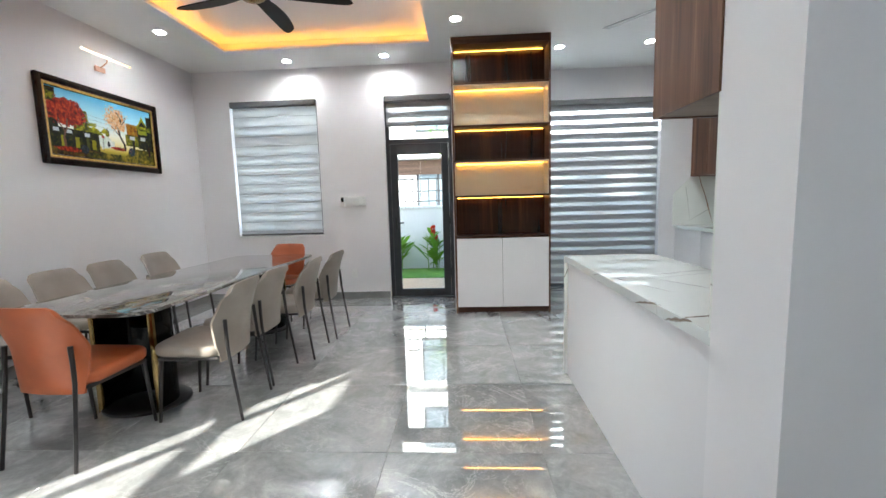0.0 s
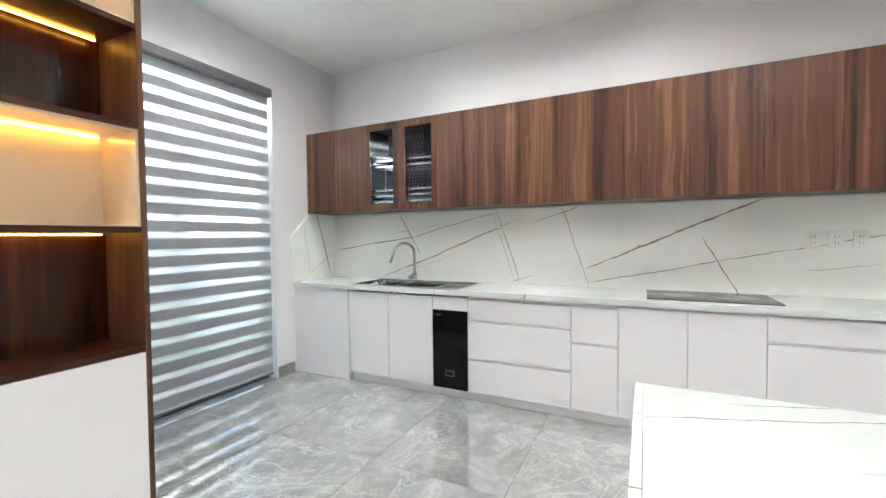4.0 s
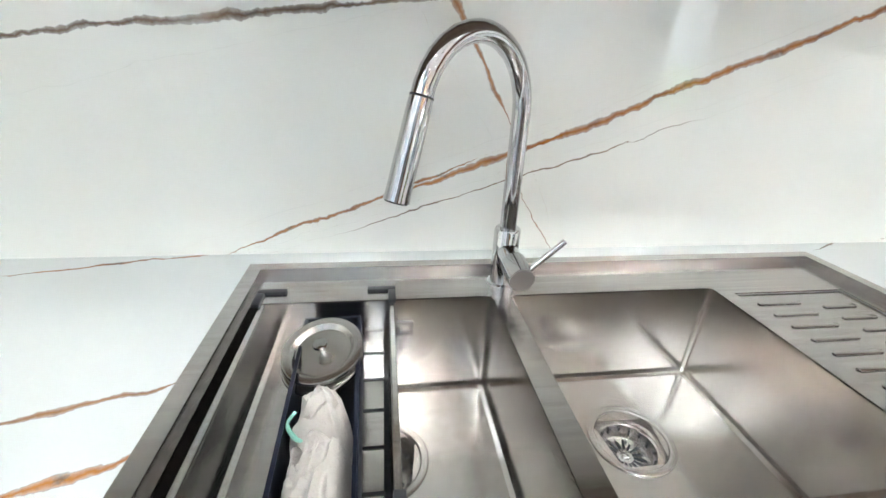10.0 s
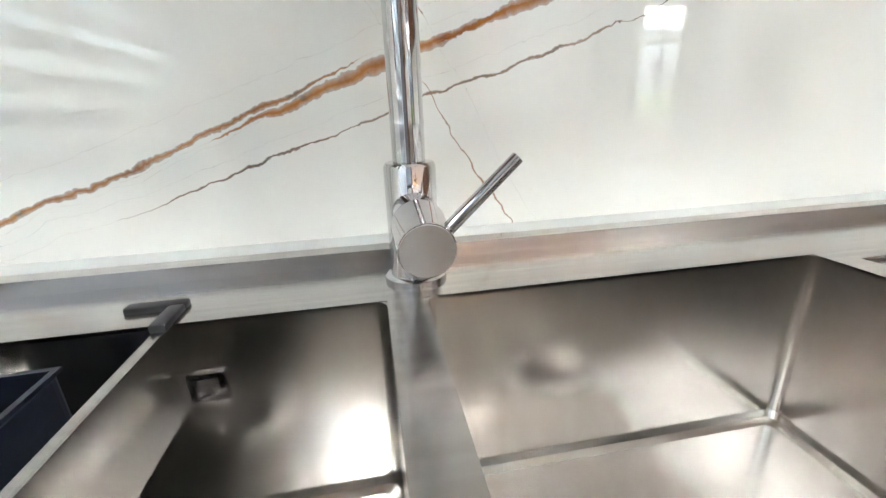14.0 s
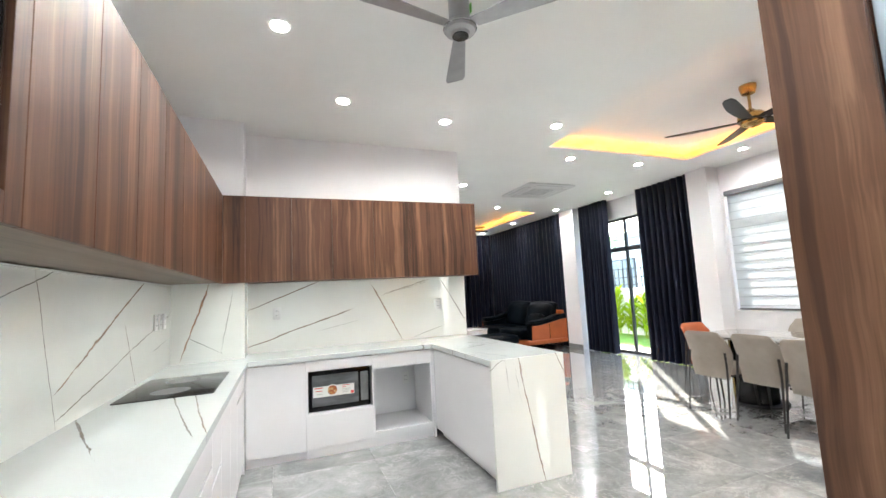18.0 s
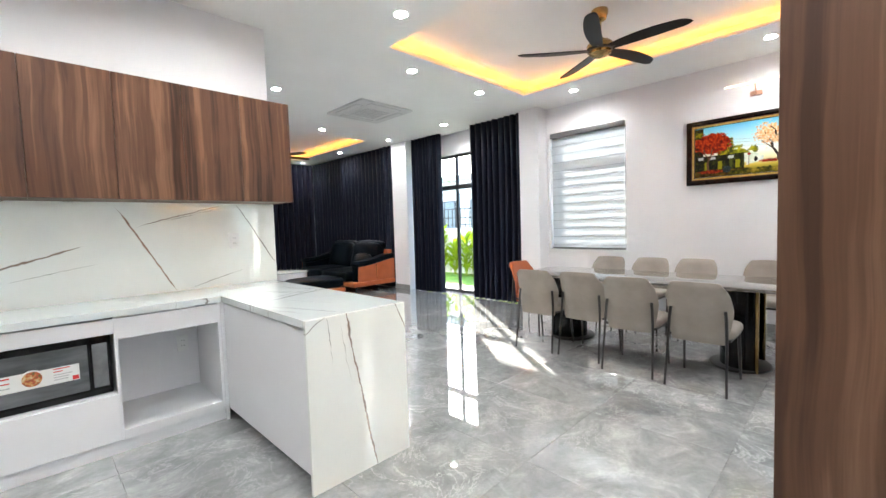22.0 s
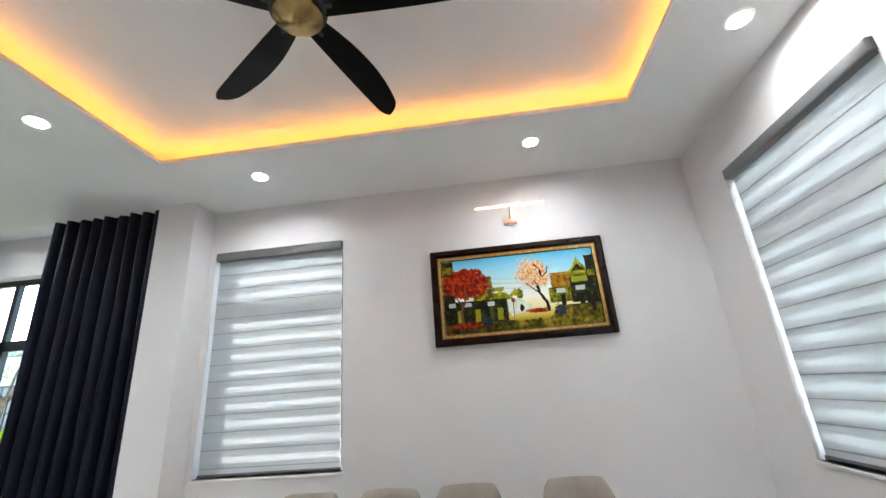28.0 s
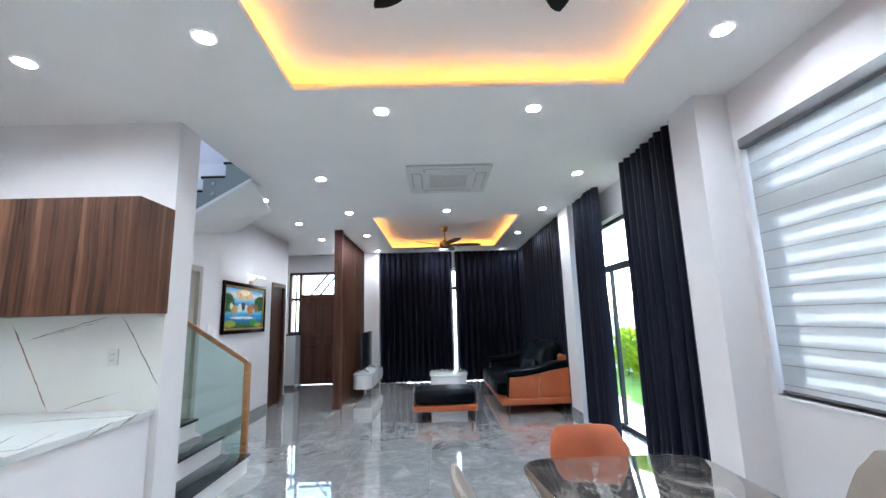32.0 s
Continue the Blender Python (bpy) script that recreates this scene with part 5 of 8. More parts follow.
def chair_shell(w_lo, w_mid, w_hi, h, thick, bow):
    """An upholstered back: wide at the top with round corners, bowed round the sitter. Local y points to the back."""
    bm = bmesh.new()
    nu, nv = 18, 22
    grid = {}
    for side in (0, 1):
        for j in range(nv + 1):
            v = j / nv
            half = (w_mid - (w_mid - w_lo) * (1 - v / 0.56) ** 1.7 if v < 0.56 else w_mid + (w_hi - w_mid) * ((v - 0.56) / 0.44) ** 1.4) / 2
            for i in range(nu + 1):
                u = i / nu * 2 - 1
                over = min(1.0, max(0.0, abs(u) * half - half + 0.05) / 0.05)
                drop = 0.045 * (1 - math.sqrt(1 - 0.995 * over * over)) + 0.006 * u * u
                z = v * h - drop * (v - 0.8) / 0.2 if v > 0.8 else v * h
                edge = max(abs(u) ** 6, (2 * abs(v - 0.5)) ** 10)
                t = thick * (1 - 0.7 * edge) / 2
                y = 0.17 * (v ** 1.25) * h / 0.5 * 0.62 - bow * u * u * (0.35 + 1.1 * max(0.0, 1 - abs(v - 0.52) / 0.5))
                grid[side, i, j] = bm.verts.new((u * half, y + (t if side else -t), z))
    for i in range(nu):
        for j in range(nv):
            bm.faces.new([grid[0, *p] for p in ((i, j), (i + 1, j), (i + 1, j + 1), (i, j + 1))])
            bm.faces.new([grid[1, *p] for p in ((i, j + 1), (i + 1, j + 1), (i + 1, j), (i, j))])
    rim = [(i, 0) for i in range(nu)] + [(nu, j) for j in range(nv)] + [(i, nv) for i in range(nu, 0, -1)] + [(0, j) for j in range(nv, 0, -1)]
    for a, b in zip(rim, rim[1:] + rim[:1]):
        bm.faces.new((grid[0, *b], grid[0, *a], grid[1, *a], grid[1, *b]))
    bmesh.ops.recalc_face_normals(bm, faces=bm.faces)
    return bm


def dining_chair(mat, label, group):
    """A chair that faces -y at the origin: seat, bowed back, and thin metal legs whose rear pair climbs the back."""
    c = thing("dining_chair", label, "chair", group=group)
    bm = slab(rounded(0.46, 0.43, 0.10, 6), 0.405, 0.475, 0.028, 4, m=pose(0, -0.035, 0, -2))
    part("seat", bm, mat, c)
    bm = chair_shell(0.365, 0.448, 0.382, 0.478, 0.044, 0.055)
    bm.transform(pose(0, 0.19, 0.360))
    part("backrest", bm, mat, c)
    part("seat_frame", join(box(-0.19, 0.19, -0.19, -0.17, 0.385, 0.404), box(-0.19, 0.19, 0.15, 0.17, 0.385, 0.404), box(-0.21, -0.19, -0.19, 0.17, 0.385, 0.404), box(0.19, 0.21, -0.19, 0.17, 0.385, 0.404)), "dark_metal", c, "dark metal seat frame")
    for s in (-1, 1):
        part("front_leg", tube([(s * 0.195, -0.18, 0.40), (s * 0.205, -0.215, 0.0)], 0.013, 10, 0.009), "dark_metal", c)
        part("rear_leg", tube([(s * 0.208, 0.288, 0.0), (s * 0.200, 0.246, 0.30), (s * 0.196, 0.228, 0.44), (s * 0.191, 0.222, 0.55), (s * 0.184, 0.218, 0.625)], 0.0090, 10, 0.012), "dark_metal", c)
    return c


TAUPE = "taupe leather dining chair with thin dark metal legs"
first = dining_chair("cushion_taupe_leather", TAUPE, "chairs along the table")
spots = [(-1.065, 3.080, -87), (-1.085, 3.580, -91), (-0.975, 4.062, -88), (-0.935, 4.598, -91), (-2.38, 3.12, 90), (-2.40, 3.64, 90), (-2.41, 4.14, 91), (-2.46, 4.80, 89)]
for k, (x, y, a) in enumerate(spots):
    if k == 0:
        first.matrix_basis = pose(x, y, 0, 0, 0, a)
    else:
        copy_thing(first, pose(x, y, 0, 0, 0, a))
ORANGE = "burnt orange leather dining chair at the table's head"
head = dining_chair("leather_orange", ORANGE, "chairs at the table's heads")
head.matrix_basis = pose(-1.56, 5.235, 0, 0, 0, -3)
copy_thing(head, pose(-1.53, 2.68, 0, 0, 0, 177))


# ---- pictures with their lamps ----
def picture(name, m, w, h, paint_mat, label, lamp=True):
    """A framed oil painting on a wall: local x along the wall, -y out of it, z up from the frame's foot."""
    p = thing(name, label, "painting", m.translation)
    for nm, a, b, d0, d1, mat in (("frame", 0.0, 0.056, 0.0, 0.042, "frame_dark"), ("inner_slip", 0.056, 0.062, 0.0, 0.030, "frame_red"), ("gilt_slip", 0.062, 0.082, 0.0, 0.028, "gold_frame"), ("dark_step", 0.082, 0.088, 0.0, 0.020, "frame_dark")):
        r = 0.014 if nm == "frame" else 0.004
        bm = join(box(a, b, -d1, d0, a, h - a, r, 3), box(w - b, w - a, -d1, d0, a, h - a, r, 3), box(b - r, w - b + r, -d1 + 0.0005, d0, a, b, r, 3), box(b - r, w - b + r, -d1 + 0.0005, d0, h - b, h - a, r, 3))
        part(nm, turned(bm, m), mat, p)
    part("canvas", turned(box(0.09, w - 0.09, -0.014, -0.004, 0.09, h - 0.09), m), paint_mat, p, "painted canvas", smooth=False)
    return p


material("frame_red", (0.16, 0.035, 0.015), 0.3)
m = material("frame_dark", (0.012, 0.004, 0.003), 0.14)
vary(m, [(0.3, (0.005, 0.0018, 0.0015)), (0.7, (0.016, 0.005, 0.003))], 20, 4, 0.1)
nodes_of(m)[2].inputs["Specular IOR Level"].default_value = 0.25


def canvas_street():
    """Oil painting of an old street: blue sky, red and blossom trees, yellow and green houses, an ochre road."""
    m = material("canvas_street", (0.3, 0.3, 0.1), 0.35)
    n, l, b = nodes_of(m)
    g = n.new("ShaderNodeNewGeometry")
    sp = n.new("ShaderNodeSeparateXYZ")
    l.new(g.outputs["Position"], sp.inputs[0])
    vec = g.outputs["Position"]
    wob = math_node(m, "MULTIPLY", math_node(m, "SUBTRACT", tex_noise(m, vec, 30, 4), 0.5), 0.020)
    u = math_node(m, "DIVIDE", math_node(m, "SUBTRACT", sp.outputs[1], 4.045), 1.185)
    v = math_node(m, "DIVIDE", math_node(m, "SUBTRACT", sp.outputs[2], 1.802), 0.585)
    uw, vw = math_node(m, "ADD", u, wob), math_node(m, "ADD", v, wob)
    c = ramp(m, vw, [(0.0, (0.09, 0.09, 0.008)), (0.08, (0.32, 0.26, 0.02)), (0.16, (0.72, 0.58, 0.12)), (0.28, (0.90, 0.84, 0.56)), (0.42, (0.94, 0.95, 0.88)), (0.56, (0.80, 0.92, 0.94)), (0.78, (0.48, 0.80, 0.92)), (1.0, (0.20, 0.60, 0.86))])

    def blob(c, x, y, rx, ry, col, rough=0.25, scale=26):
        a = math_node(m, "DIVIDE", math_node(m, "SUBTRACT", u, x), rx)
        d = math_node(m, "DIVIDE", math_node(m, "SUBTRACT", v, y), ry)
        r = math_node(m, "SQRT", math_node(m, "ADD", math_node(m, "MULTIPLY", a, a), math_node(m, "MULTIPLY", d, d)))
        r = math_node(m, "ADD", r, math_node(m, "MULTIPLY", math_node(m, "SUBTRACT", tex_noise(m, vec, scale, 4, 0.7), 0.5), rough * 6))
        return mix_color(m, math_node(m, "LESS_THAN", r, 1.0), c, col)

    def patch(c, x0, x1, y0, y1, col, lean=0.0):
        ul = math_node(m, "ADD", uw, math_node(m, "MULTIPLY", math_node(m, "SUBTRACT", v, y0), lean))
        k = math_node(m, "MULTIPLY", math_node(m, "GREATER_THAN", ul, x0), math_node(m, "LESS_THAN", ul, x1))
        k = math_node(m, "MULTIPLY", k, math_node(m, "MULTIPLY", math_node(m, "GREATER_THAN", vw, y0), math_node(m, "LESS_THAN", vw, y1)))
        return mix_color(m, k, c, col)

    def roof(c, x, y, half, h, col, power=1.6):
        # a peaked roof with flared eaves
        up = math_node(m, "DIVIDE", math_node(m, "SUBTRACT", vw, y), h)
        side = math_node(m, "POWER", math_node(m, "SUBTRACT", 1.0, up, True), power)
        k = math_node(m, "LESS_THAN", math_node(m, "ABSOLUTE", math_node(m, "SUBTRACT", uw, x)), math_node(m, "MULTIPLY", side, half))
        return mix_color(m, math_node(m, "MULTIPLY", k, math_node(m, "GREATER_THAN", up, 0.0)), c, col)

    def branch(c, points, width, col):
        # a painted limb through a few joints, thinner towards its tip
        for i, ((xa, ya), (xb, yb)) in enumerate(zip(points, points[1:])):
            w = width * (1 - 0.7 * i / max(1, len(points) - 1))
            if abs(yb - ya) < 0.6 * abs(xb - xa):
                f = math_node(m, "ADD", math_node(m, "MULTIPLY", math_node(m, "SUBTRACT", u, xa), (yb - ya) / (xb - xa)), ya)
                d = math_node(m, "ABSOLUTE", math_node(m, "SUBTRACT", vw, f))
                ends, lo, hi, w = u, min(xa, xb), max(xa, xb), w * 2
            else:
                f = math_node(m, "ADD", math_node(m, "MULTIPLY", math_node(m, "SUBTRACT", v, ya), (xb - xa) / (yb - ya)), xa)
                d = math_node(m, "ABSOLUTE", math_node(m, "SUBTRACT", uw, f))
                ends, lo, hi = v, min(ya, yb), max(ya, yb)
            k = math_node(m, "MULTIPLY", math_node(m, "GREATER_THAN", ends, lo - 0.004), math_node(m, "LESS_THAN", ends, hi + 0.004))
            c = mix_color(m, math_node(m, "MULTIPLY", k, math_node(m, "LESS_THAN", d, w)), c, col)
        return c

    def mottle(scale, *cols):
        return ramp(m, tex_noise(m, vec, scale, 4, 0.7), [(0.34 + 0.32 * i / (len(cols) - 1), q) for i, q in enumerate(cols)])

    house = mottle(30, (0.03, 0.04, 0.004), (0.24, 0.25, 0.010), (0.58, 0.52, 0.03))
    shade = mottle(34, (0.004, 0.005, 0.004), (0.018, 0.021, 0.006), (0.12, 0.13, 0.015))
    ochre = mottle(28, (0.20, 0.08, 0.008), (0.45, 0.22, 0.012), (0.55, 0.36, 0.03))
    ground_green = mottle(14, (0.015, 0.022, 0.003), (0.14, 0.13, 0.010), (0.48, 0.36, 0.05))
    white = (0.62, 0.66, 0.70)
    c = blob(c, 0.475, 0.30, 0.075, 0.10, mottle(26, (0.62, 0.70, 0.62), (0.76, 0.82, 0.78), (0.88, 0.90, 0.84)), 0.42, 12)
    # far hill, the left row of houses, the right row
    c = blob(c, 0.50, 0.46, 0.020, 0.07, house, 0.25, 50)
    c = patch(c, -0.1, 0.075, 0.40, 0.99, shade)
    c = patch(c, 0.0, 0.07, 0.80, 0.92, house)
    c = patch(c, 0.20, 0.345, 0.36, 0.74, house, 0.06)
    c = patch(c, 0.22, 0.40, 0.52, 0.575, (0.40, 0.42, 0.05))
    c = patch(c, 0.33, 0.46, 0.40, 0.50, house, 0.5)
    for k in range(7):
        c = patch(c, 0.235 + 0.016 * k, 0.243 + 0.016 * k, 0.525, 0.57, (0.03, 0.035, 0.006))
    c = patch(c, -0.1, 0.415, 0.10, 0.42, shade)
    c = patch(c, 0.295, 0.32, 0.10, 0.60, (0.12, 0.13, 0.03))
    for x, y in ((0.03, 0.38), (0.135, 0.375), (0.285, 0.365)):
        c = patch(c, x, x + 0.045, y - 0.03, y + 0.025, white)
    for x in (0.085, 0.20, 0.345):
        c = patch(c, x, x + 0.035, 0.14, 0.30, (0.38, 0.36, 0.02))
    c = patch(c, 0.71, 0.835, 0.48, 0.70, ochre)
    c = patch(c, 0.69, 0.85, 0.30, 0.50, house)
    c = patch(c, 0.83, 0.97, 0.60, 0.68, house)
    olive = mottle(24, (0.16, 0.17, 0.006), (0.42, 0.42, 0.015), (0.66, 0.62, 0.06))
    c = roof(c, 0.895, 0.66, 0.085, 0.26, olive)
    c = roof(c, 0.895, 0.70, 0.045, 0.10, shade, 1.0)
    c = roof(c, 0.475, 0.44, 0.050, 0.12, olive)
    c = roof(c, 0.375, 0.42, 0.085, 0.13, olive)
    c = patch(c, 0.83, 1.0, 0.28, 0.62, shade)
    c = patch(c, 0.84, 0.95, 0.55, 0.62, (0.40, 0.42, 0.03))
    c = patch(c, 0.945, 1.1, 0.26, 0.90, shade)
    c = patch(c, 0.955, 1.1, 0.62, 0.70, house)
    for x, y in ((0.735, 0.42), (0.86, 0.44)):
        c = patch(c, x, x + 0.06, y, y + 0.06, white)
    for x in (0.76, 0.875, 0.92):
        c = patch(c, x, x + 0.03, 0.24, 0.40, (0.008, 0.010, 0.006))
    c = patch(c, -0.1, 0.46, 0.0, 0.12, mottle(18, (0.01, 0.012, 0.003), (0.10, 0.05, 0.008), (0.22, 0.16, 0.02)))
    c = patch(c, 0.62, 1.1, 0.0, 0.26, ground_green, -0.5)
    c = blob(c, 0.55, 0.05, 0.25, 0.06, ground_green, 0.4, 14)
    reds = mottle(34, (0.09, 0.005, 0.003), (0.40, 0.030, 0.008), (0.72, 0.15, 0.03))
    pinks = mottle(46, (0.56, 0.22, 0.05), (0.84, 0.56, 0.32), (0.92, 0.84, 0.70))
    c = blob(c, 0.150, 0.665, 0.155, 0.21, reds, 0.20)
    c = blob(c, 0.60, 0.72, 0.100, 0.18, pinks, 0.50, 40)
    bark = (0.035, 0.014, 0.010)
    c = branch(c, [(0.675, 0.20), (0.668, 0.32), (0.632, 0.44), (0.622, 0.54), (0.652, 0.64), (0.650, 0.76), (0.62, 0.84)], 0.012, bark)
    c = branch(c, [(0.632, 0.44), (0.59, 0.52), (0.545, 0.60)], 0.006, bark)
    c = branch(c, [(0.652, 0.64), (0.69, 0.72), (0.70, 0.80)], 0.005, bark)
    c = branch(c, [(0.625, 0.56), (0.585, 0.66), (0.57, 0.76)], 0.004, bark)
    c = blob(c, 0.66, 0.60, 0.035, 0.06, pinks, 0.40, 44)
    c = blob(c, 0.575, 0.66, 0.035, 0.05, pinks, 0.40, 44)
    trunk = (0.22, 0.12, 0.08)
    c = branch(c, [(0.118, 0.13), (0.110, 0.28), (0.140, 0.42), (0.150, 0.56)], 0.010, trunk)
    c = branch(c, [(0.125, 0.36), (0.090, 0.46), (0.075, 0.56)], 0.006, trunk)
    c = blob(c, 0.14, 0.10, 0.10, 0.035, reds, 0.40, 50)
    c = blob(c, 0.60, 0.22, 0.07, 0.03, reds, 0.40, 50)
    for z in (0.70, 0.64, 0.57):
        c = branch(c, [(0.30, z), (0.60, z - 0.05)], 0.0011, (0.30, 0.42, 0.46))
    c = blob(c, 0.505, 0.27, 0.014, 0.045, (0.02, 0.02, 0.022), 0.30, 60)
    c = patch(c, 0.448, 0.453, 0.16, 0.36, (0.06, 0.03, 0.02))
    c = blob(c, 0.452, 0.38, 0.014, 0.022, (0.40, 0.03, 0.02), 0.12)
    c = blob(c, 0.275, 0.13, 0.035, 0.07, mottle(60, (0.01, 0.012, 0.018), (0.03, 0.05, 0.07), (0.16, 0.20, 0.24)), 0.32, 60)
    c = blob(c, 0.745, 0.20, 0.035, 0.075, mottle(60, (0.02, 0.02, 0.02), (0.04, 0.10, 0.16), (0.30, 0.05, 0.03)), 0.32, 60)
    c = blob(c, 0.955, 0.24, 0.014, 0.10, (0.04, 0.008, 0.004), 0.12)
    b.inputs["Specular IOR Level"].default_value = 0.2
    deep = n.new("ShaderNodeGamma")
    deep.inputs["Gamma"].default_value = 1.3
    l.new(c, deep.inputs["Color"]), l.new(deep.outputs["Color"], b.inputs["Base Color"])
    bump(m, tex_noise(m, vec, 120, 4), 0.5, 0.002)


def canvas_horses():
    """Oil painting of horses by a river: warm sky, blue hills, green trees, brown and white horses in blue water."""
    m = material("canvas_horses", (0.2, 0.3, 0.2), 0.35)
    n, l, b = nodes_of(m)
    g = n.new("ShaderNodeNewGeometry")
    sp = n.new("ShaderNodeSeparateXYZ")
    l.new(g.outputs["Position"], sp.inputs[0])
    vec = g.outputs["Position"]
    wob = math_node(m, "MULTIPLY", math_node(m, "SUBTRACT", tex_noise(m, vec, 9, 5), 0.5), 0.14)
    u = math_node(m, "DIVIDE", math_node(m, "SUBTRACT", -1.01, sp.outputs[1]), 1.24)
    v = math_node(m, "DIVIDE", math_node(m, "SUBTRACT", sp.outputs[2], 1.41), 0.58)
    c = ramp(m, math_node(m, "ADD", v, wob), [(0.0, (0.05, 0.10, 0.02)), (0.10, (0.02, 0.16, 0.10)), (0.20, (0.01, 0.16, 0.46)), (0.34, (0.05, 0.40, 0.72)), (0.46, (0.45, 0.72, 0.80)), (0.58, (0.04, 0.26, 0.56)), (0.70, (0.30, 0.58, 0.80)), (0.84, (0.86, 0.74, 0.66)), (0.95, (0.12, 0.46, 0.80))])

    def blob(c, x, y, rx, ry, col, rough=0.26):
        a = math_node(m, "DIVIDE", math_node(m, "SUBTRACT", u, x), rx)
        d = math_node(m, "DIVIDE", math_node(m, "SUBTRACT", v, y), ry)
        r = math_node(m, "SQRT", math_node(m, "ADD", math_node(m, "MULTIPLY", a, a), math_node(m, "MULTIPLY", d, d)))
        r = math_node(m, "ADD", r, math_node(m, "MULTIPLY", math_node(m, "SUBTRACT", tex_noise(m, vec, 30, 5, 0.75), 0.5), rough * 6))
        tint = ramp(m, tex_noise(m, vec, 45, 4, 0.7), [(0.34, tuple(0.35 * q for q in col)), (0.52, col), (0.68, tuple(min(1.0, 1.35 * q + 0.05) for q in col))])
        return mix_color(m, math_node(m, "LESS_THAN", r, 1.0), c, tint)

    for x, y, rx, ry, col in ((0.48, 0.86, 0.22, 0.14, (0.85, 0.50, 0.20)), (0.5, 0.90, 0.12, 0.07, (0.95, 0.80, 0.55)), (0.05, 0.62, 0.16, 0.24, (0.015, 0.10, 0.02)), (0.92, 0.64, 0.16, 0.22, (0.02, 0.13, 0.02)), (0.16, 0.52, 0.10, 0.14, (0.06, 0.20, 0.02)),
                             (0.22, 0.46, 0.075, 0.11, (0.62, 0.30, 0.10)), (0.15, 0.54, 0.035, 0.08, (0.80, 0.72, 0.60)), (0.36, 0.50, 0.055, 0.10, (0.86, 0.84, 0.80)), (0.45, 0.55, 0.045, 0.11, (0.06, 0.05, 0.07)), (0.53, 0.50, 0.04, 0.10, (0.80, 0.78, 0.74)), (0.64, 0.46, 0.080, 0.13, (0.70, 0.24, 0.03)), (0.72, 0.57, 0.035, 0.09, (0.50, 0.14, 0.02)), (0.81, 0.50, 0.055, 0.11, (0.42, 0.13, 0.03)),
                             (0.20, 0.32, 0.012, 0.07, (0.50, 0.24, 0.08)), (0.26, 0.31, 0.012, 0.07, (0.50, 0.24, 0.08)), (0.61, 0.29, 0.012, 0.08, (0.55, 0.18, 0.03)), (0.68, 0.30, 0.012, 0.08, (0.55, 0.18, 0.03)),
                             (0.45, 0.25, 0.32, 0.035, (0.80, 0.90, 0.94)), (0.14, 0.10, 0.13, 0.09, (0.42, 0.42, 0.02)), (0.76, 0.12, 0.10, 0.10, (0.05, 0.30, 0.03)), (0.90, 0.06, 0.12, 0.06, (0.50, 0.40, 0.02))):
        c = blob(c, x, y, rx, ry, col)
    b.inputs["Specular IOR Level"].default_value = 0.2
    l.new(c, b.inputs["Base Color"])


canvas_street()
canvas_horses()
picture("painting_street", facing(WX, 3.955, 1.712, 90), 1.365, 0.765, "canvas_street", "oil painting of an old town street in a dark gilt frame")
picture("painting_horses", facing(2.27, -0.92, 1.32, -90), 1.42, 0.76, "canvas_horses", "oil painting of horses by a river in a dark gilt frame")


def picture_lamp(m, w, label, glow):
    p = thing("picture_lamp", label, "lamp", m.translation)
    part("bracket", turned(join(box(w / 2 - 0.055, w / 2 + 0.055, -0.022, 0, -0.115, -0.065, 0.004, 2), tube([(w / 2, -0.015, -0.08), (w / 2, -0.09, -0.03), (w / 2, -0.10, 0.004)], 0.006, 8)), m), "rose_metal", p, "rose gold wall bracket")
    part("tube_light", turned(tube([(0, -0.10, 0.012), (w, -0.10, 0.012)], 0.011, 12), m), glow, p, "glowing tube")


material("rose_metal", (0.55, 0.33, 0.24), 0.3, 0.9)
picture_lamp(facing(WX, 4.36, 2.775, 90), 0.56, "slim rose gold picture lamp, lit", "picture_led")
picture_lamp(facing(2.27, -1.50, 2.20, -90), 0.62, "slim chrome picture lamp, lit", "picture_led_white")


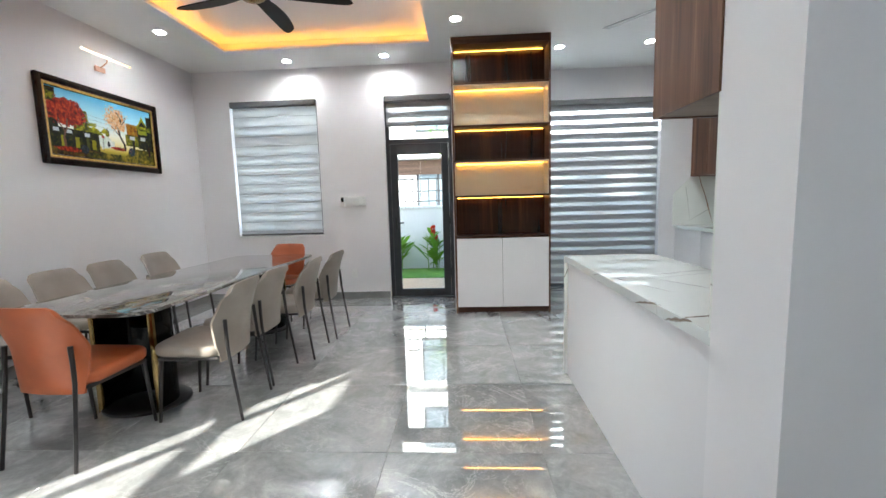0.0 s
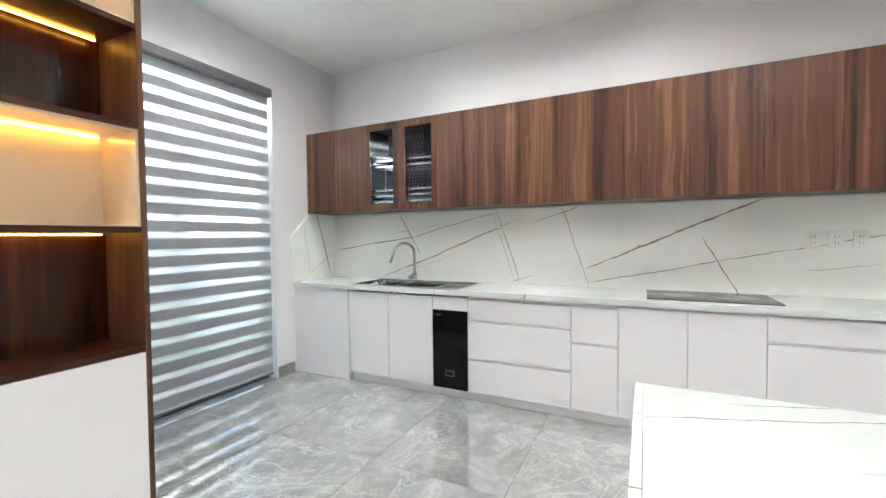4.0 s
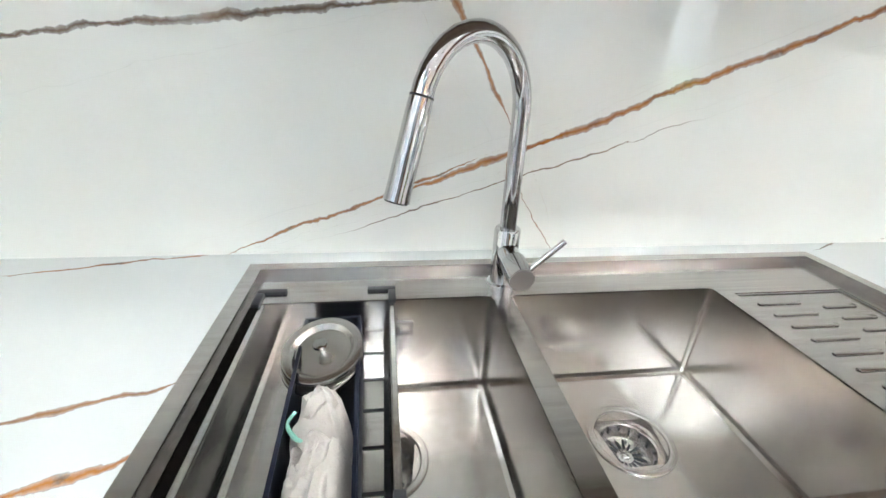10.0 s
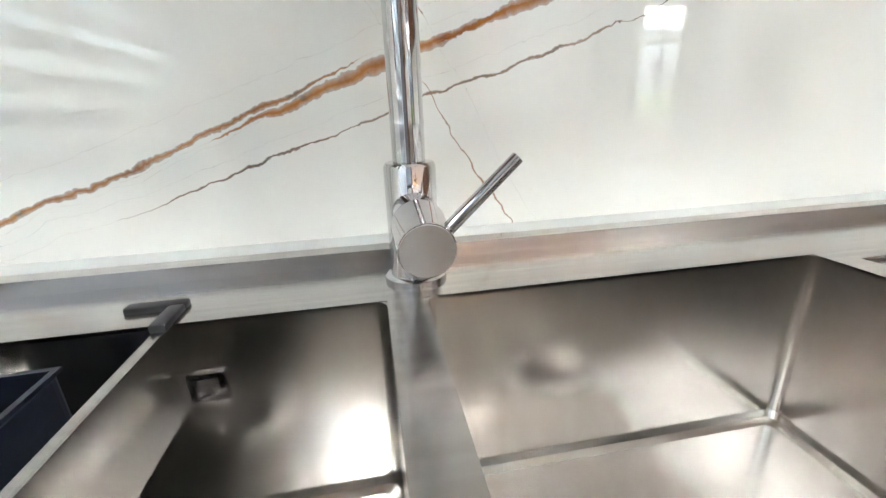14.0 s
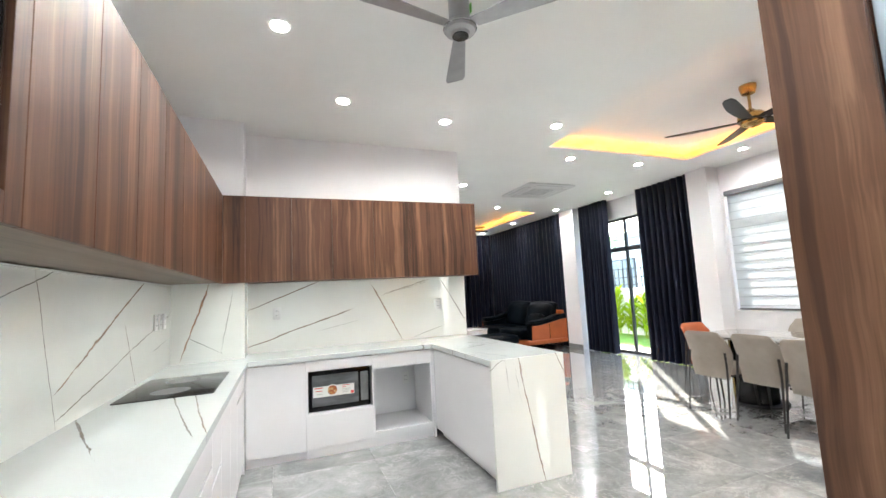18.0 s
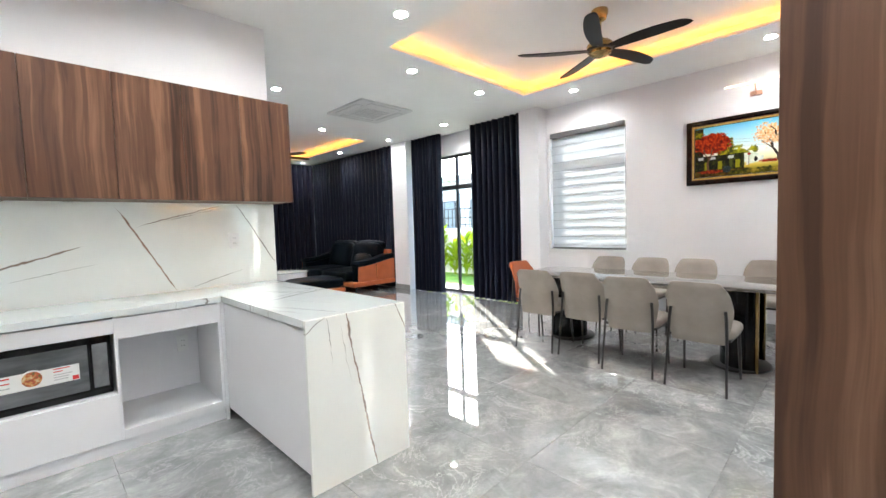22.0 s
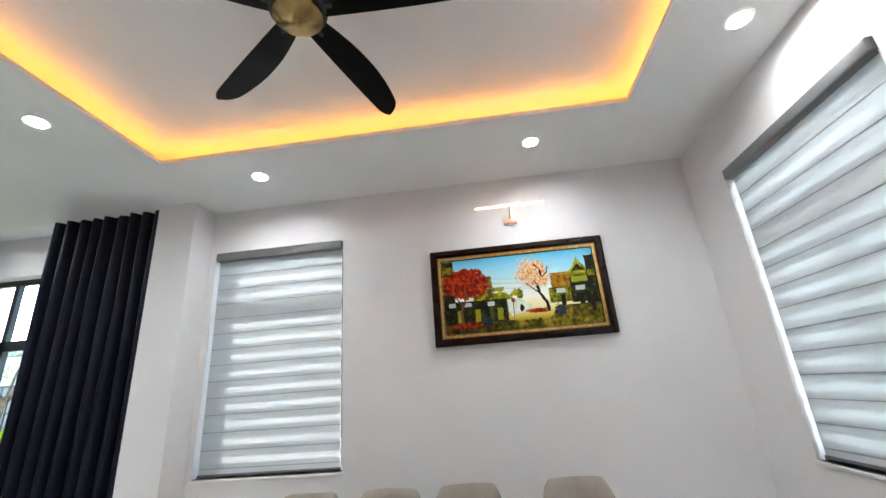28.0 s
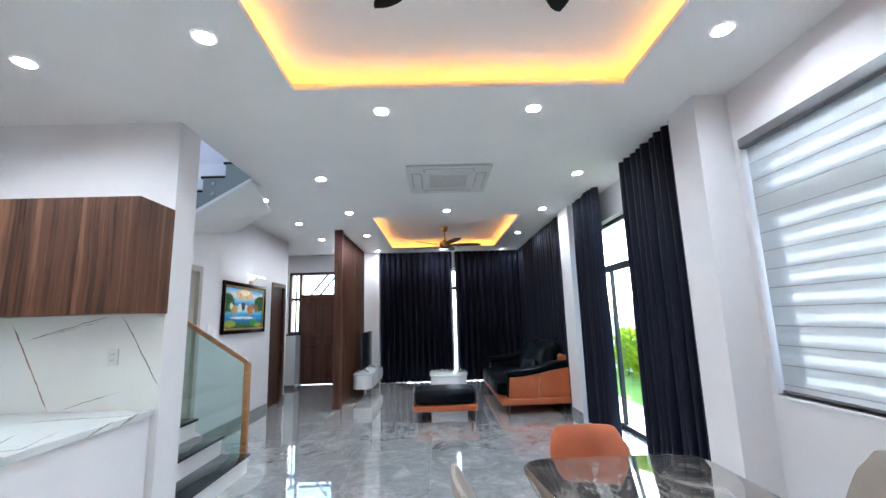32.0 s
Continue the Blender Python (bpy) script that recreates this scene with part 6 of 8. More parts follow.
# ---- ceiling fans ----
def fan(x, y, hub, blades, length, turn, label, z_top):
    """A ceiling fan at rest with curved blades."""
    f = thing("ceiling_fan", label, "fan", (x, y, hub), group="five-blade ceiling fans")
    T = Matrix.Translation((x, y, 0))
    part("canopy", lathe([(0.012, z_top - 0.10), (0.055, z_top - 0.085), (0.072, z_top - 0.03), (0.072, z_top)], 28, T), "antique_brass", f)
    part("rod", cyl(x, y, hub + 0.06, z_top - 0.09, 0.013, seg=14), "antique_brass", f)
    part("motor", lathe([(0.03, hub + 0.11), (0.05, hub + 0.085), (0.095, hub + 0.07), (0.115, hub + 0.045), (0.115, hub + 0.012), (0.095, hub - 0.004)][::-1], 32, T), "antique_brass", f, "brass motor housing")
    part("cap", lathe([(0.0005, hub - 0.070), (0.014, hub - 0.069), (0.020, hub - 0.062), (0.068, hub - 0.050), (0.090, hub - 0.034), (0.097, hub - 0.030), (0.098, hub - 0.006)], 32, T), "antique_brass", f, "brass bottom cap")
    part("ring", lathe([(0.098, hub - 0.008), (0.112, hub - 0.006), (0.112, hub + 0.006), (0.098, hub + 0.006)], 32, T), "black_plastic", f)
    for k in range(blades):
        a = radians(turn + 360 * k / blades)
        up, lo = [], []
        for i in range(27):
            q = math.sin(math.pi / 2 * i / 26)
            r = 0.10 + (length - 0.10) * q
            tip = math.sqrt(max(0.03, 1 - (max(0.0, q - 0.87) / 0.13) ** 2))
            up.append((r, 0.036 * tip + 0.004 * math.sin(3 * q)))
            lo.append((r - 0.010 * q ** 3, -(0.020 + 0.080 * math.sin(math.pi * (0.16 + 0.70 * q))) * tip))
        bm = slab(up + lo[::-1], -0.004, 0.004, 0.0025, 1)
        for vtx in bm.verts:
            vtx.co.z += 0.008 * (vtx.co.x / length) ** 2 - 0.004
        bm.transform(Matrix.Translation((x, y, hub + 0.005)) @ Matrix.Rotation(a, 4, "Z") @ Matrix.Rotation(radians(-10), 4, "X"))
        b = part("blade", bm, "fan_blade_black", f, "black wooden blade")
        part("blade_arm", turned(box(0.06, 0.14, -0.018, 0.018, -0.008, -0.003, 0.002), Matrix.Translation((x, y, hub + 0.005)) @ Matrix.Rotation(a, 4, "Z")), "black_plastic", b)


fan(-0.94, 3.76, 2.875, 5, 0.745, 20, "black five-blade ceiling fan with antique brass motor", CEIL + 0.15)
fan(-0.91, -3.05, 2.86, 5, 0.72, 40, "black five-blade ceiling fan with antique brass motor", CEIL + 0.15)


def kitchen_fan(x, y):
    z = 2.86
    f = thing("kitchen_fan", "small grey three-blade ceiling fan", "fan", (x, y, z))
    T = Matrix.Translation((x, y, 0))
    part("canopy", lathe([(0.055, z + 0.03), (0.06, z + 0.05), (0.06, CEIL)], 26, T), "satin_grey_metal", f)
    part("motor", lathe([(0.001, z - 0.055), (0.05, z - 0.053), (0.056, z - 0.04), (0.085, z - 0.03), (0.092, z - 0.008), (0.085, z + 0.012), (0.06, z + 0.03)], 30, T), "satin_grey_metal", f)
    part("lens", lathe([(0.001, z - 0.060), (0.046, z - 0.058), (0.046, z - 0.0535), (0.001, z - 0.0535)], 26, T), "screen_black", f, "dark round lens")
    part("motor_ring", lathe([(0.0925, z - 0.016), (0.0955, z - 0.014), (0.0960, z - 0.006), (0.0930, z - 0.003)], 30, T, False), "chrome", f, "bright metal ring")
    part("label", box(x - 0.061, x - 0.0605, y + 0.0, y + 0.04, z + 0.08, z + 0.14), "label_green", f, "green label")
    for k in range(3):
        a = radians(10 + 120 * k)
        bm = slab([(0.08, -0.038), (0.10, 0.034), (0.56, 0.066), (0.60, 0.054), (0.60, -0.060), (0.56, -0.071)], -0.003, 0.003, 0.001, 1)
        bm.transform(Matrix.Translation((x, y, z)) @ Matrix.Rotation(a, 4, "Z") @ Matrix.Rotation(radians(-12), 4, "X"))
        part("blade", bm, "satin_grey_metal", f, "grey metal blade")


kitchen_fan(2.35, 4.25)


def air_conditioner():
    x0, x1, y0, y1 = -1.365, -0.43, -0.24, 0.69
    a = thing("ceiling_air_conditioner", "square white ceiling cassette air conditioner", "air conditioner", ((x0 + x1) / 2, (y0 + y1) / 2, CEIL))
    z = CEIL - 0.03
    part("panel", turned(slab(rounded(0.935, 0.93, 0.03, 4), z, CEIL - 0.001, 0.008, 2), Matrix.Translation(((x0 + x1) / 2, (y0 + y1) / 2, 0))), "ac_plastic", a)
    g = part("grille", box(x0 + 0.22, x1 - 0.22, y0 + 0.22, y1 - 0.22, z - 0.006, z - 0.0005, 0.003), "ac_plastic", a)
    part("air_grille", join(*[box(x0 + 0.25, x1 - 0.25, y0 + 0.25 + 0.022 * k, y0 + 0.258 + 0.022 * k, z - 0.0075, z - 0.006) for k in range(20)]), "grey_plastic", g)
    for bm in (box(x0 + 0.20, x1 - 0.20, y0 + 0.06, y0 + 0.15, z - 0.008, z - 0.0005, 0.006, 2), box(x0 + 0.20, x1 - 0.20, y1 - 0.15, y1 - 0.06, z - 0.008, z - 0.0005, 0.006, 2),
               box(x0 + 0.06, x0 + 0.15, y0 + 0.20, y1 - 0.20, z - 0.008, z - 0.0005, 0.006, 2), box(x1 - 0.15, x1 - 0.06, y0 + 0.20, y1 - 0.20, z - 0.008, z - 0.0005, 0.006, 2)):
        louvre = part("louvre", bm, "ac_plastic", a)
        xs, ys = [v.co.x for v in louvre.data.vertices], [v.co.y for v in louvre.data.vertices]
        part("air_slot", box(min(xs) - 0.014, max(xs) + 0.014, min(ys) - 0.012, max(ys) + 0.012, z - 0.003, z - 0.0012), "grey_plastic", a, "grey air outlet")


paint("ac_plastic", (0.66, 0.66, 0.65), 0.4)
air_conditioner()


# ---- sink, tap and what lies in it ----
def open_box(x0, x1, y0, y1, z0, z1, wall_t, r=0.02, hole=None):
    """A basin: four sides and a floor, open above, round in its upright corners; a hole is (x, y, radius) of a drain in its floor."""
    bm = bmesh.new()
    cx, cy = (x0 + x1) / 2, (y0 + y1) / 2
    rings = []
    for grow, z in ((0, z1), (0, z0 + 0.010), (-0.003, z0 + 0.003), (-0.010, z0)):
        rings.append([bm.verts.new((cx + a, cy + b, z)) for a, b in rounded(x1 - x0 + 2 * grow, y1 - y0 + 2 * grow, r, 6)])
    for grow, z in ((wall_t, z0 - wall_t), (wall_t, z1)):
        rings.append([bm.verts.new((cx + a, cy + b, z)) for a, b in rounded(x1 - x0 + 2 * grow, y1 - y0 + 2 * grow, r + wall_t, 6)])
    n = len(rings[0])
    pairs = [(0, 1), (1, 2), (2, 3), (4, 5), (5, 0)]
    if hole:
        hx, hy, hr = hole
        for z, src in ((z0, 3), (z0 - wall_t, 4)):
            ring = []
            for v in rings[src]:
                a = math.atan2(v.co.y - hy, v.co.x - hx)
                ring.append(bm.verts.new((hx + hr * math.cos(a), hy + hr * math.sin(a), z)))
            rings.append(ring)
        pairs += [(3, 6), (6, 7), (7, 4)]
    for a, b in pairs:
        for i in range(n):
            bm.faces.new((rings[a][i], rings[a][(i + 1) % n], rings[b][(i + 1) % n], rings[b][i]))
    if not hole:
        bm.faces.new(rings[3]), bm.faces.new(rings[4][::-1])
    bmesh.ops.recalc_face_normals(bm, faces=bm.faces)
    return bm


BB, BF, BZ = 4.034, 3.672, 0.685     # basin's back, front and floor
B1, B2 = (5.569, 5.940), (5.173, 5.538)


def sink():
    s = thing("kitchen_sink", "brushed steel double sink with drainboard set in the worktop", "sink", (3.92, 5.42, TOP))
    zr, zl = TOP + 0.004, TOP - 0.010
    part("rim", plate(SX0, SX1, SK0, SK1, zl - 0.012, zr, [(SX0 + 0.022, SX1 - 0.020, SK0 + 0.022, SK1 - 0.022)]), "brushed_steel", s, "raised steel rim", smooth=False)
    part("deck", plate(SX0 + 0.022, SX1 - 0.020, SK0 + 0.022, SK1 - 0.022, zl - 0.003, zl, [(BF, BB, *B1), (BF, BB, *B2), (3.70, 4.015, 4.93, 5.145)]), "brushed_steel", s, "steel deck", smooth=False)
    d = part("drainboard", box(3.70, 4.015, 4.93, 5.145, zl - 0.010, zl - 0.004), "brushed_steel", s, "ribbed drainboard")
    for count, start, y, long in ((9, 3.728, 5.085, 0.080), (8, 3.744, 4.985, 0.062)):
        for k in range(count):
            bm = slab([(start + 0.032 * k + a, y + b) for a, b in rounded(0.009, long, 0.004, 4)], zl - 0.004, zl - 0.0016, 0.001, 2)
            part("ridge", bm, "brushed_steel", d)
    for (a, b), dx, cy in ((B1, 3.893, 5.748), (B2, 3.893, 5.362)):
        bs = part("basin", open_box(BF, BB, a, b, BZ, zl - 0.0005, 0.002, 0.010, (dx, cy, 0.060)), "brushed_steel_down", s, "deep steel basin", smooth=False)
        T = Matrix.Translation((dx, cy, BZ))
        dr = part("drain", lathe([(0.0665, 0.0004), (0.0660, 0.0022), (0.0640, 0.0030), (0.0560, 0.0022), (0.0540, 0.0), (0.0520, -0.012), (0.0470, -0.014), (0.0470, -0.0165), (0.0440, -0.018)][::-1], 44, T, False), "drain_steel", bs, "polished drain ring")
        st = part("strainer", lathe([(0.0440, -0.018), (0.0425, -0.036), (0.0400, -0.041), (0.0340, -0.040), (0.0200, -0.0395), (0.0075, -0.0390), (0.0055, -0.0365), (0.0030, -0.0355), (0.0004, -0.0353)][::-1], 40, T, False), "drain_steel", dr, "pierced strainer basket")
        bm = join(*[turned(box(0.013, 0.0330 if k % 2 else 0.0270, -0.0016, 0.0016, -0.0402, -0.0384), T @ Matrix.Rotation(radians(22.5 * k), 4, "Z")) for k in range(16)],
                  *[turned(box(0.0405, 0.0434, -0.0016, 0.0016, -0.034 + 0.005 * (k % 2), -0.022), T @ Matrix.Rotation(radians(22.5 * k + 11), 4, "Z")) for k in range(16)])
        part("strainer_slot", bm, "black_plastic", dr)
    part("overflow", join(box(BB - 0.003, BB - 0.0005, 5.697, 5.724, 0.802, 0.807), box(BB - 0.003, BB - 0.0005, 5.697, 5.724, 0.822, 0.827), box(BB - 0.003, BB - 0.0005, 5.697, 5.702, 0.807, 0.822), box(BB - 0.003, BB - 0.0005, 5.719, 5.724, 0.807, 0.822)), "chrome", s)
    return s


m = material("drain_steel", (0.62, 0.60, 0.58), 0.27, 1.0)
vary(m, [(0.3, (0.58, 0.56, 0.54)), (0.7, (0.66, 0.64, 0.62))], 30, 3, 0.02)
sink()


def tap():
    x, y, z = 4.078, 5.541, TOP - 0.010
    t = thing("kitchen_tap", "chrome gooseneck kitchen tap with a pull-out spout", "tap", (x, y, z))
    T = Matrix.Translation((x, y, 0))
    part("base_ring", lathe([(0.027, z), (0.027, z + 0.004), (0.024, z + 0.006), (0.022, z + 0.006)], 30, T), "chrome", t)
    part("body", lathe([(0.0215, z + 0.004), (0.0215, z + 0.098), (0.0195, z + 0.101), (0.0135, z + 0.1015)], 30, T), "chrome", t)
    d = Vector((-0.594, 0.804, 0)).normalized()
    r, h = 0.098, 1.150
    pts = [Vector((x, y, z + 0.096)), Vector((x, y, 1.05))]
    for k in range(17):
        a = math.pi * (1 - k / 16 * 0.93)
        pts.append(Vector((x, y, h)) + d * (r + r * math.cos(a)) + Vector((0, 0, r * math.sin(a))))
    part("neck", tube(pts, 0.0135, 20), "chrome", t, "curved chrome neck")
    e, w = pts[-1], (pts[-1] - pts[-2]).normalized()
    sp = part("spout", tube([e - w * 0.004, e + w * 0.008, e + w * 0.104, e + w * 0.115], 0.0142, 22, 0.0162), "chrome", t, "pull-out spray head")
    part("joint_ring", tube([e - w * 0.0065, e - w * 0.0042], 0.0143, 22), "black_plastic", sp, "thin dark joint")
    part("spray_face", tube([e + w * 0.1151, e + w * 0.117], 0.014, 18), "black_plastic", sp)
    f = Vector((-0.985, 0.0, -0.10)).normalized()
    c = Vector((x, y, z + 0.064))
    k = part("valve", join(tube([c + f * 0.010, c + f * 0.046], 0.0175, 28), tube([c + f * 0.0465, c + f * 0.0470, c + f * 0.092, c + f * 0.0935], 0.0205, 30, 0.0195)), "chrome", t, "round mixer valve")
    part("valve_cap", tube([c + f * 0.0936, c + f * 0.0943], 0.0185, 30), "satin_steel", k, "satin steel cap")
    q = c + f * 0.076
    part("lever", tube([q + Vector((0, -0.016, 0.006)), q + Vector((0.001, -0.040, 0.028)), q + Vector((0.002, -0.066, 0.052))], 0.0050, 12, 0.0046), "chrome", k, "thin lever")


material("satin_steel", (0.36, 0.35, 0.345), 0.34, 1.0)

tap()


def basket():
    zt, zf = 0.866, 0.790
    x0, x1, y0, y1 = 3.676, 4.060, 5.727, 5.936
    b = thing("sink_basket", "steel colander basket with black corner clips hanging in the sink", "basket", (3.88, 5.83, TOP - 0.01))
    part("tray", open_box(x0 + 0.004, x1 - 0.012, y0 + 0.008, y1 - 0.016, zf, zt - 0.002, 0.0015, 0.006), "brushed_steel", b, smooth=False)
    for y, w in ((y0, 0.0075), (y1 - 0.0155, 0.0075)):
        part("rail", box(x0, x1, y, y + w, zt - 0.030, zt + 0.003, 0.001), "brushed_steel", b, "flat steel rail")
    part("front_bar", box(x0 + 0.0005, x0 + 0.0035, y0 + 0.0078, y1 - 0.0158, zt - 0.028, zt + 0.0025, 0.0005), "brushed_steel", b)
    part("end_plate", box(x1 - 0.020, x1 - 0.0125, y0 + 0.0085, y1 - 0.0165, zt - 0.06, zt - 0.001, 0.001), "navy_plastic", b, "dark end plate")
    for x, y, sx, sy in ((x1, y0, 1, 1), (x1, y1 - 0.008, 1, -1), (x0, y0, -1, 1), (x0, y1 - 0.008, -1, -1)):
        xa, xb = (x - 0.036, x + 0.010) if sx > 0 else (x - 0.006, x + 0.040)
        ya, yb = (y - 0.003, y + 0.042) if sy > 0 else (y - 0.034, y + 0.010)
        e = (xb - 0.012, xb) if sx > 0 else (xa, xa + 0.012)
        g = (ya, ya + 0.012) if sy > 0 else (yb - 0.012, yb)
        part("clip", join(box(*e, ya, yb, zt + 0.002, zt + 0.009, 0.002, 2), box(xa, e[0] + 0.001, *g, zt + 0.002, zt + 0.009, 0.002, 2) if sx > 0 else box(e[1] - 0.001, xb, *g, zt + 0.002, zt + 0.009, 0.002, 2)), "black_plastic", b, "black plastic corner clip")
    for k in range(6):
        part("slot", box(x0 + 0.035 + 0.058 * k, x0 + 0.0395 + 0.058 * k, y0 + 0.016, y0 + 0.050, zf + 0.0002, zf + 0.0010), "black_plastic", b, smooth=False)
    t = thing("plastic_tray", "dark navy plastic tray standing in the sink basket", "tray", (3.846, 5.812, zf + 0.0035))
    at = pose(3.846, 5.812, zf + 0.0035, 0, 0, 1.8)
    part("tray_body", turned(open_box(-0.153, 0.153, -0.038, 0.038, 0, 0.068, 0.003, 0.012), at), "navy_plastic", t, smooth=False)
    part("tray_rim", turned(plate(-0.1545, 0.1545, -0.0395, 0.0395, 0.0682, 0.0708, [(-0.1505, 0.1505, -0.0355, 0.0355)]), at), "navy_plastic", t, "flat navy rim", smooth=False)
    # two lids, one lying on the other, held up by the tray's edges
    for low in (0, 1):
        lid = thing("strainer_lid", "round brushed steel lid leaning in the navy tray", "lid", (3.935, 5.832, TOP - 0.02), "stacked lids")
        m = pose(3.920, 5.822, TOP - 0.012, -8, -14, 0) @ pose(-0.006 * low, 0.002 * low, -0.013 * low)
        part("disc", lathe([(0.0005, -0.0035), (0.036, -0.003), (0.0395, 0.001), (0.0415, 0.003), (0.049, 0.0035), (0.0520, 0.0025), (0.0532, 0.0), (0.0520, -0.003), (0.040, -0.006), (0.0005, -0.006)], 52, m), "lid_steel", lid)
        if not low:
            part("knob", lathe([(0.0035, -0.003), (0.0035, 0.007), (0.0085, 0.009), (0.0100, 0.0115), (0.0085, 0.014), (0.0005, 0.0145)], 22, m), "chrome", lid, "round knob")
    # cloth: a long heap and a smaller bunch folded over it, creased lengthwise
    bm = bmesh.new()
    nr, na = 34, 120

    def heap(cx, cy, rx, ry, top, foot, seed, lean):
        ring = []
        for i in range(nr + 1):
            q = i / nr
            row = []
            for k in range(na):
                a = 2 * math.pi * k / na
                edge = 1 + 0.22 * noise.noise(Vector((math.cos(a) * 1.9, math.sin(a) * 1.9, seed)))
                lx, ly = math.cos(a) * q * rx * edge, math.sin(a) * q * ry * min(edge, 1.06)
                w = 0.9 * noise.noise(Vector((lx * 22, ly * 22, seed)))
                fold = 1 - 2.4 * abs(noise.noise(Vector((lx * 13 + w, (ly + lean * lx) * 58 + w, seed + 3))))
                crease = 1 - 2.2 * abs(noise.noise(Vector((lx * 52 + 2 * w, ly * 64 - w, seed + 7))))
                h = top * max(0.0, 1 - q ** 3.0) ** 0.55 + (0.0170 * fold + 0.0080 * crease) * (1 - q ** 5)
                row.append(bm.verts.new((cx + lx, cy + ly, foot + max(h, 0.0))))
            ring.append(row)
        for r0, r1 in zip(ring, ring[1:]):
            for k in range(na):
                bm.faces.new((r0[k], r1[k], r1[(k + 1) % na], r0[(k + 1) % na]))

    heap(3.757, 5.811, 0.066, 0.0345, 0.058, 0.799, 4.0, 0.35)
    heap(3.818, 5.812, 0.036, 0.0345, 0.066, 0.803, 11.0, -0.6)
    bmesh.ops.remove_doubles(bm, verts=bm.verts, dist=0.0001)
    bmesh.ops.recalc_face_normals(bm, faces=bm.faces)
    if sum(f.normal.z for f in bm.faces) < 0:
        bmesh.ops.reverse_faces(bm, faces=bm.faces)
    towel = solid("dish_cloth", bm, "towel_cloth", "crumpled white cotton dish cloth in the navy tray", "cloth")
    loop = [(3.812 + 0.017 * math.cos(a) - 0.004 * math.sin(2 * a), 5.833 + 0.012 * math.sin(a), 0.858 + 0.004 * math.cos(a)) for a in (0.5 + 0.33 * k for k in range(13))]
    part("hem", tube(loop, 0.0020, 8, flat=1.6), "hem_green", towel, "pale green hem")


m = material("lid_steel", (0.44, 0.41, 0.38), 0.18, 1.0)
vary(m, [(0.3, (0.50, 0.485, 0.465)), (0.7, (0.62, 0.60, 0.58))], 18, 3, 0.02, rough=(0.18, 0.30))
material("hem_green", (0.30, 0.62, 0.52), 0.8)
basket()


# ---- curtains ----
def curtain(name_label, p0, p1, z0, z1, folds, depth=0.055, flare=0.0, group="dark curtains"):
    """A pleated curtain hung between two points of the plan, in soft uneven folds."""
    c = thing("curtain", name_label, "curtain", ((p0[0] + p1[0]) / 2, (p0[1] + p1[1]) / 2, z0), group)
    a, b = Vector((*p0, 0)), Vector((*p1, 0))
    d = (b - a).normalized()
    nrm = Vector((-d.y, d.x, 0))
    nx, nz = folds * 12, 12
    bm = bmesh.new()
    front_v, back_v = {}, {}
    seed = p0[0] * 3.1 + p0[1] * 1.7
    for i in range(nx + 1):
        u = i / nx
        for j in range(nz + 1):
            v = j / nz
            ph = u * folds * 2 * math.pi + 0.5 * noise.noise(Vector((u * folds * 0.7, v * 1.2, seed)))
            amp = depth * (0.72 + 0.35 * noise.noise(Vector((u * folds, seed, 2.0)))) * (1.0 - 0.25 * v)
            # round folds towards the room, with tight creases between them
            w = 1 - 2 * abs(math.sin(ph / 2)) ** 0.75
            off = amp * w + 0.012 * noise.noise(Vector((u * 6, v * 3, seed)))
            s = (u - 0.5) * (1 + flare * (1 - v)) + 0.5
            p = a + (b - a) * s + nrm * off
            zz = z0 + (z1 - z0) * v + (0.006 * noise.noise(Vector((u * 9, seed, 0))) if j == 0 else 0)
            front_v[i, j] = bm.verts.new((p.x, p.y, zz))
            p = p + nrm * 0.003
            back_v[i, j] = bm.verts.new((p.x, p.y, zz))
    for i in range(nx):
        for j in range(nz):
            bm.faces.new((front_v[i, j], front_v[i + 1, j], front_v[i + 1, j + 1], front_v[i, j + 1]))
            bm.faces.new((back_v[i, j + 1], back_v[i + 1, j + 1], back_v[i + 1, j], back_v[i, j]))
        bm.faces.new((back_v[i, 0], back_v[i + 1, 0], front_v[i + 1, 0], front_v[i, 0]))
    for i in (0, nx):
        for j in range(nz):
            bm.faces.new((front_v[i, j], front_v[i, j + 1], back_v[i, j + 1], back_v[i, j]))
    part("cloth", bm, "curtain_navy", c)
    rail = [a + nrm * 0.0 + Vector((0, 0, z1 - 0.006)), b + Vector((0, 0, z1 - 0.006))]
    part("track", tube(rail, 0.005, 6), "dark_metal", c)
    return c


CUR = "dark charcoal navy pleated floor-length curtain"
curtain(CUR + ", drawn back", (-2.80, 0.56), (-2.80, 1.66), 0.012, CEIL - 0.004, 9, 0.085)
curtain(CUR + ", drawn back", (-2.80, -1.02), (-2.80, -0.21), 0.012, CEIL - 0.004, 8, 0.085)
curtain(CUR + ", closed", (-2.78, -5.16), (-2.78, -1.66), 0.012, CEIL - 0.004, 24, 0.075)
curtain(CUR + ", closed", (-1.185, -5.17), (-2.78, -5.17), 0.012, CEIL - 0.004, 11, 0.075)
curtain(CUR + ", closed", (0.65, -5.17), (-1.115, -5.17), 0.012, CEIL - 0.004, 13, 0.075)

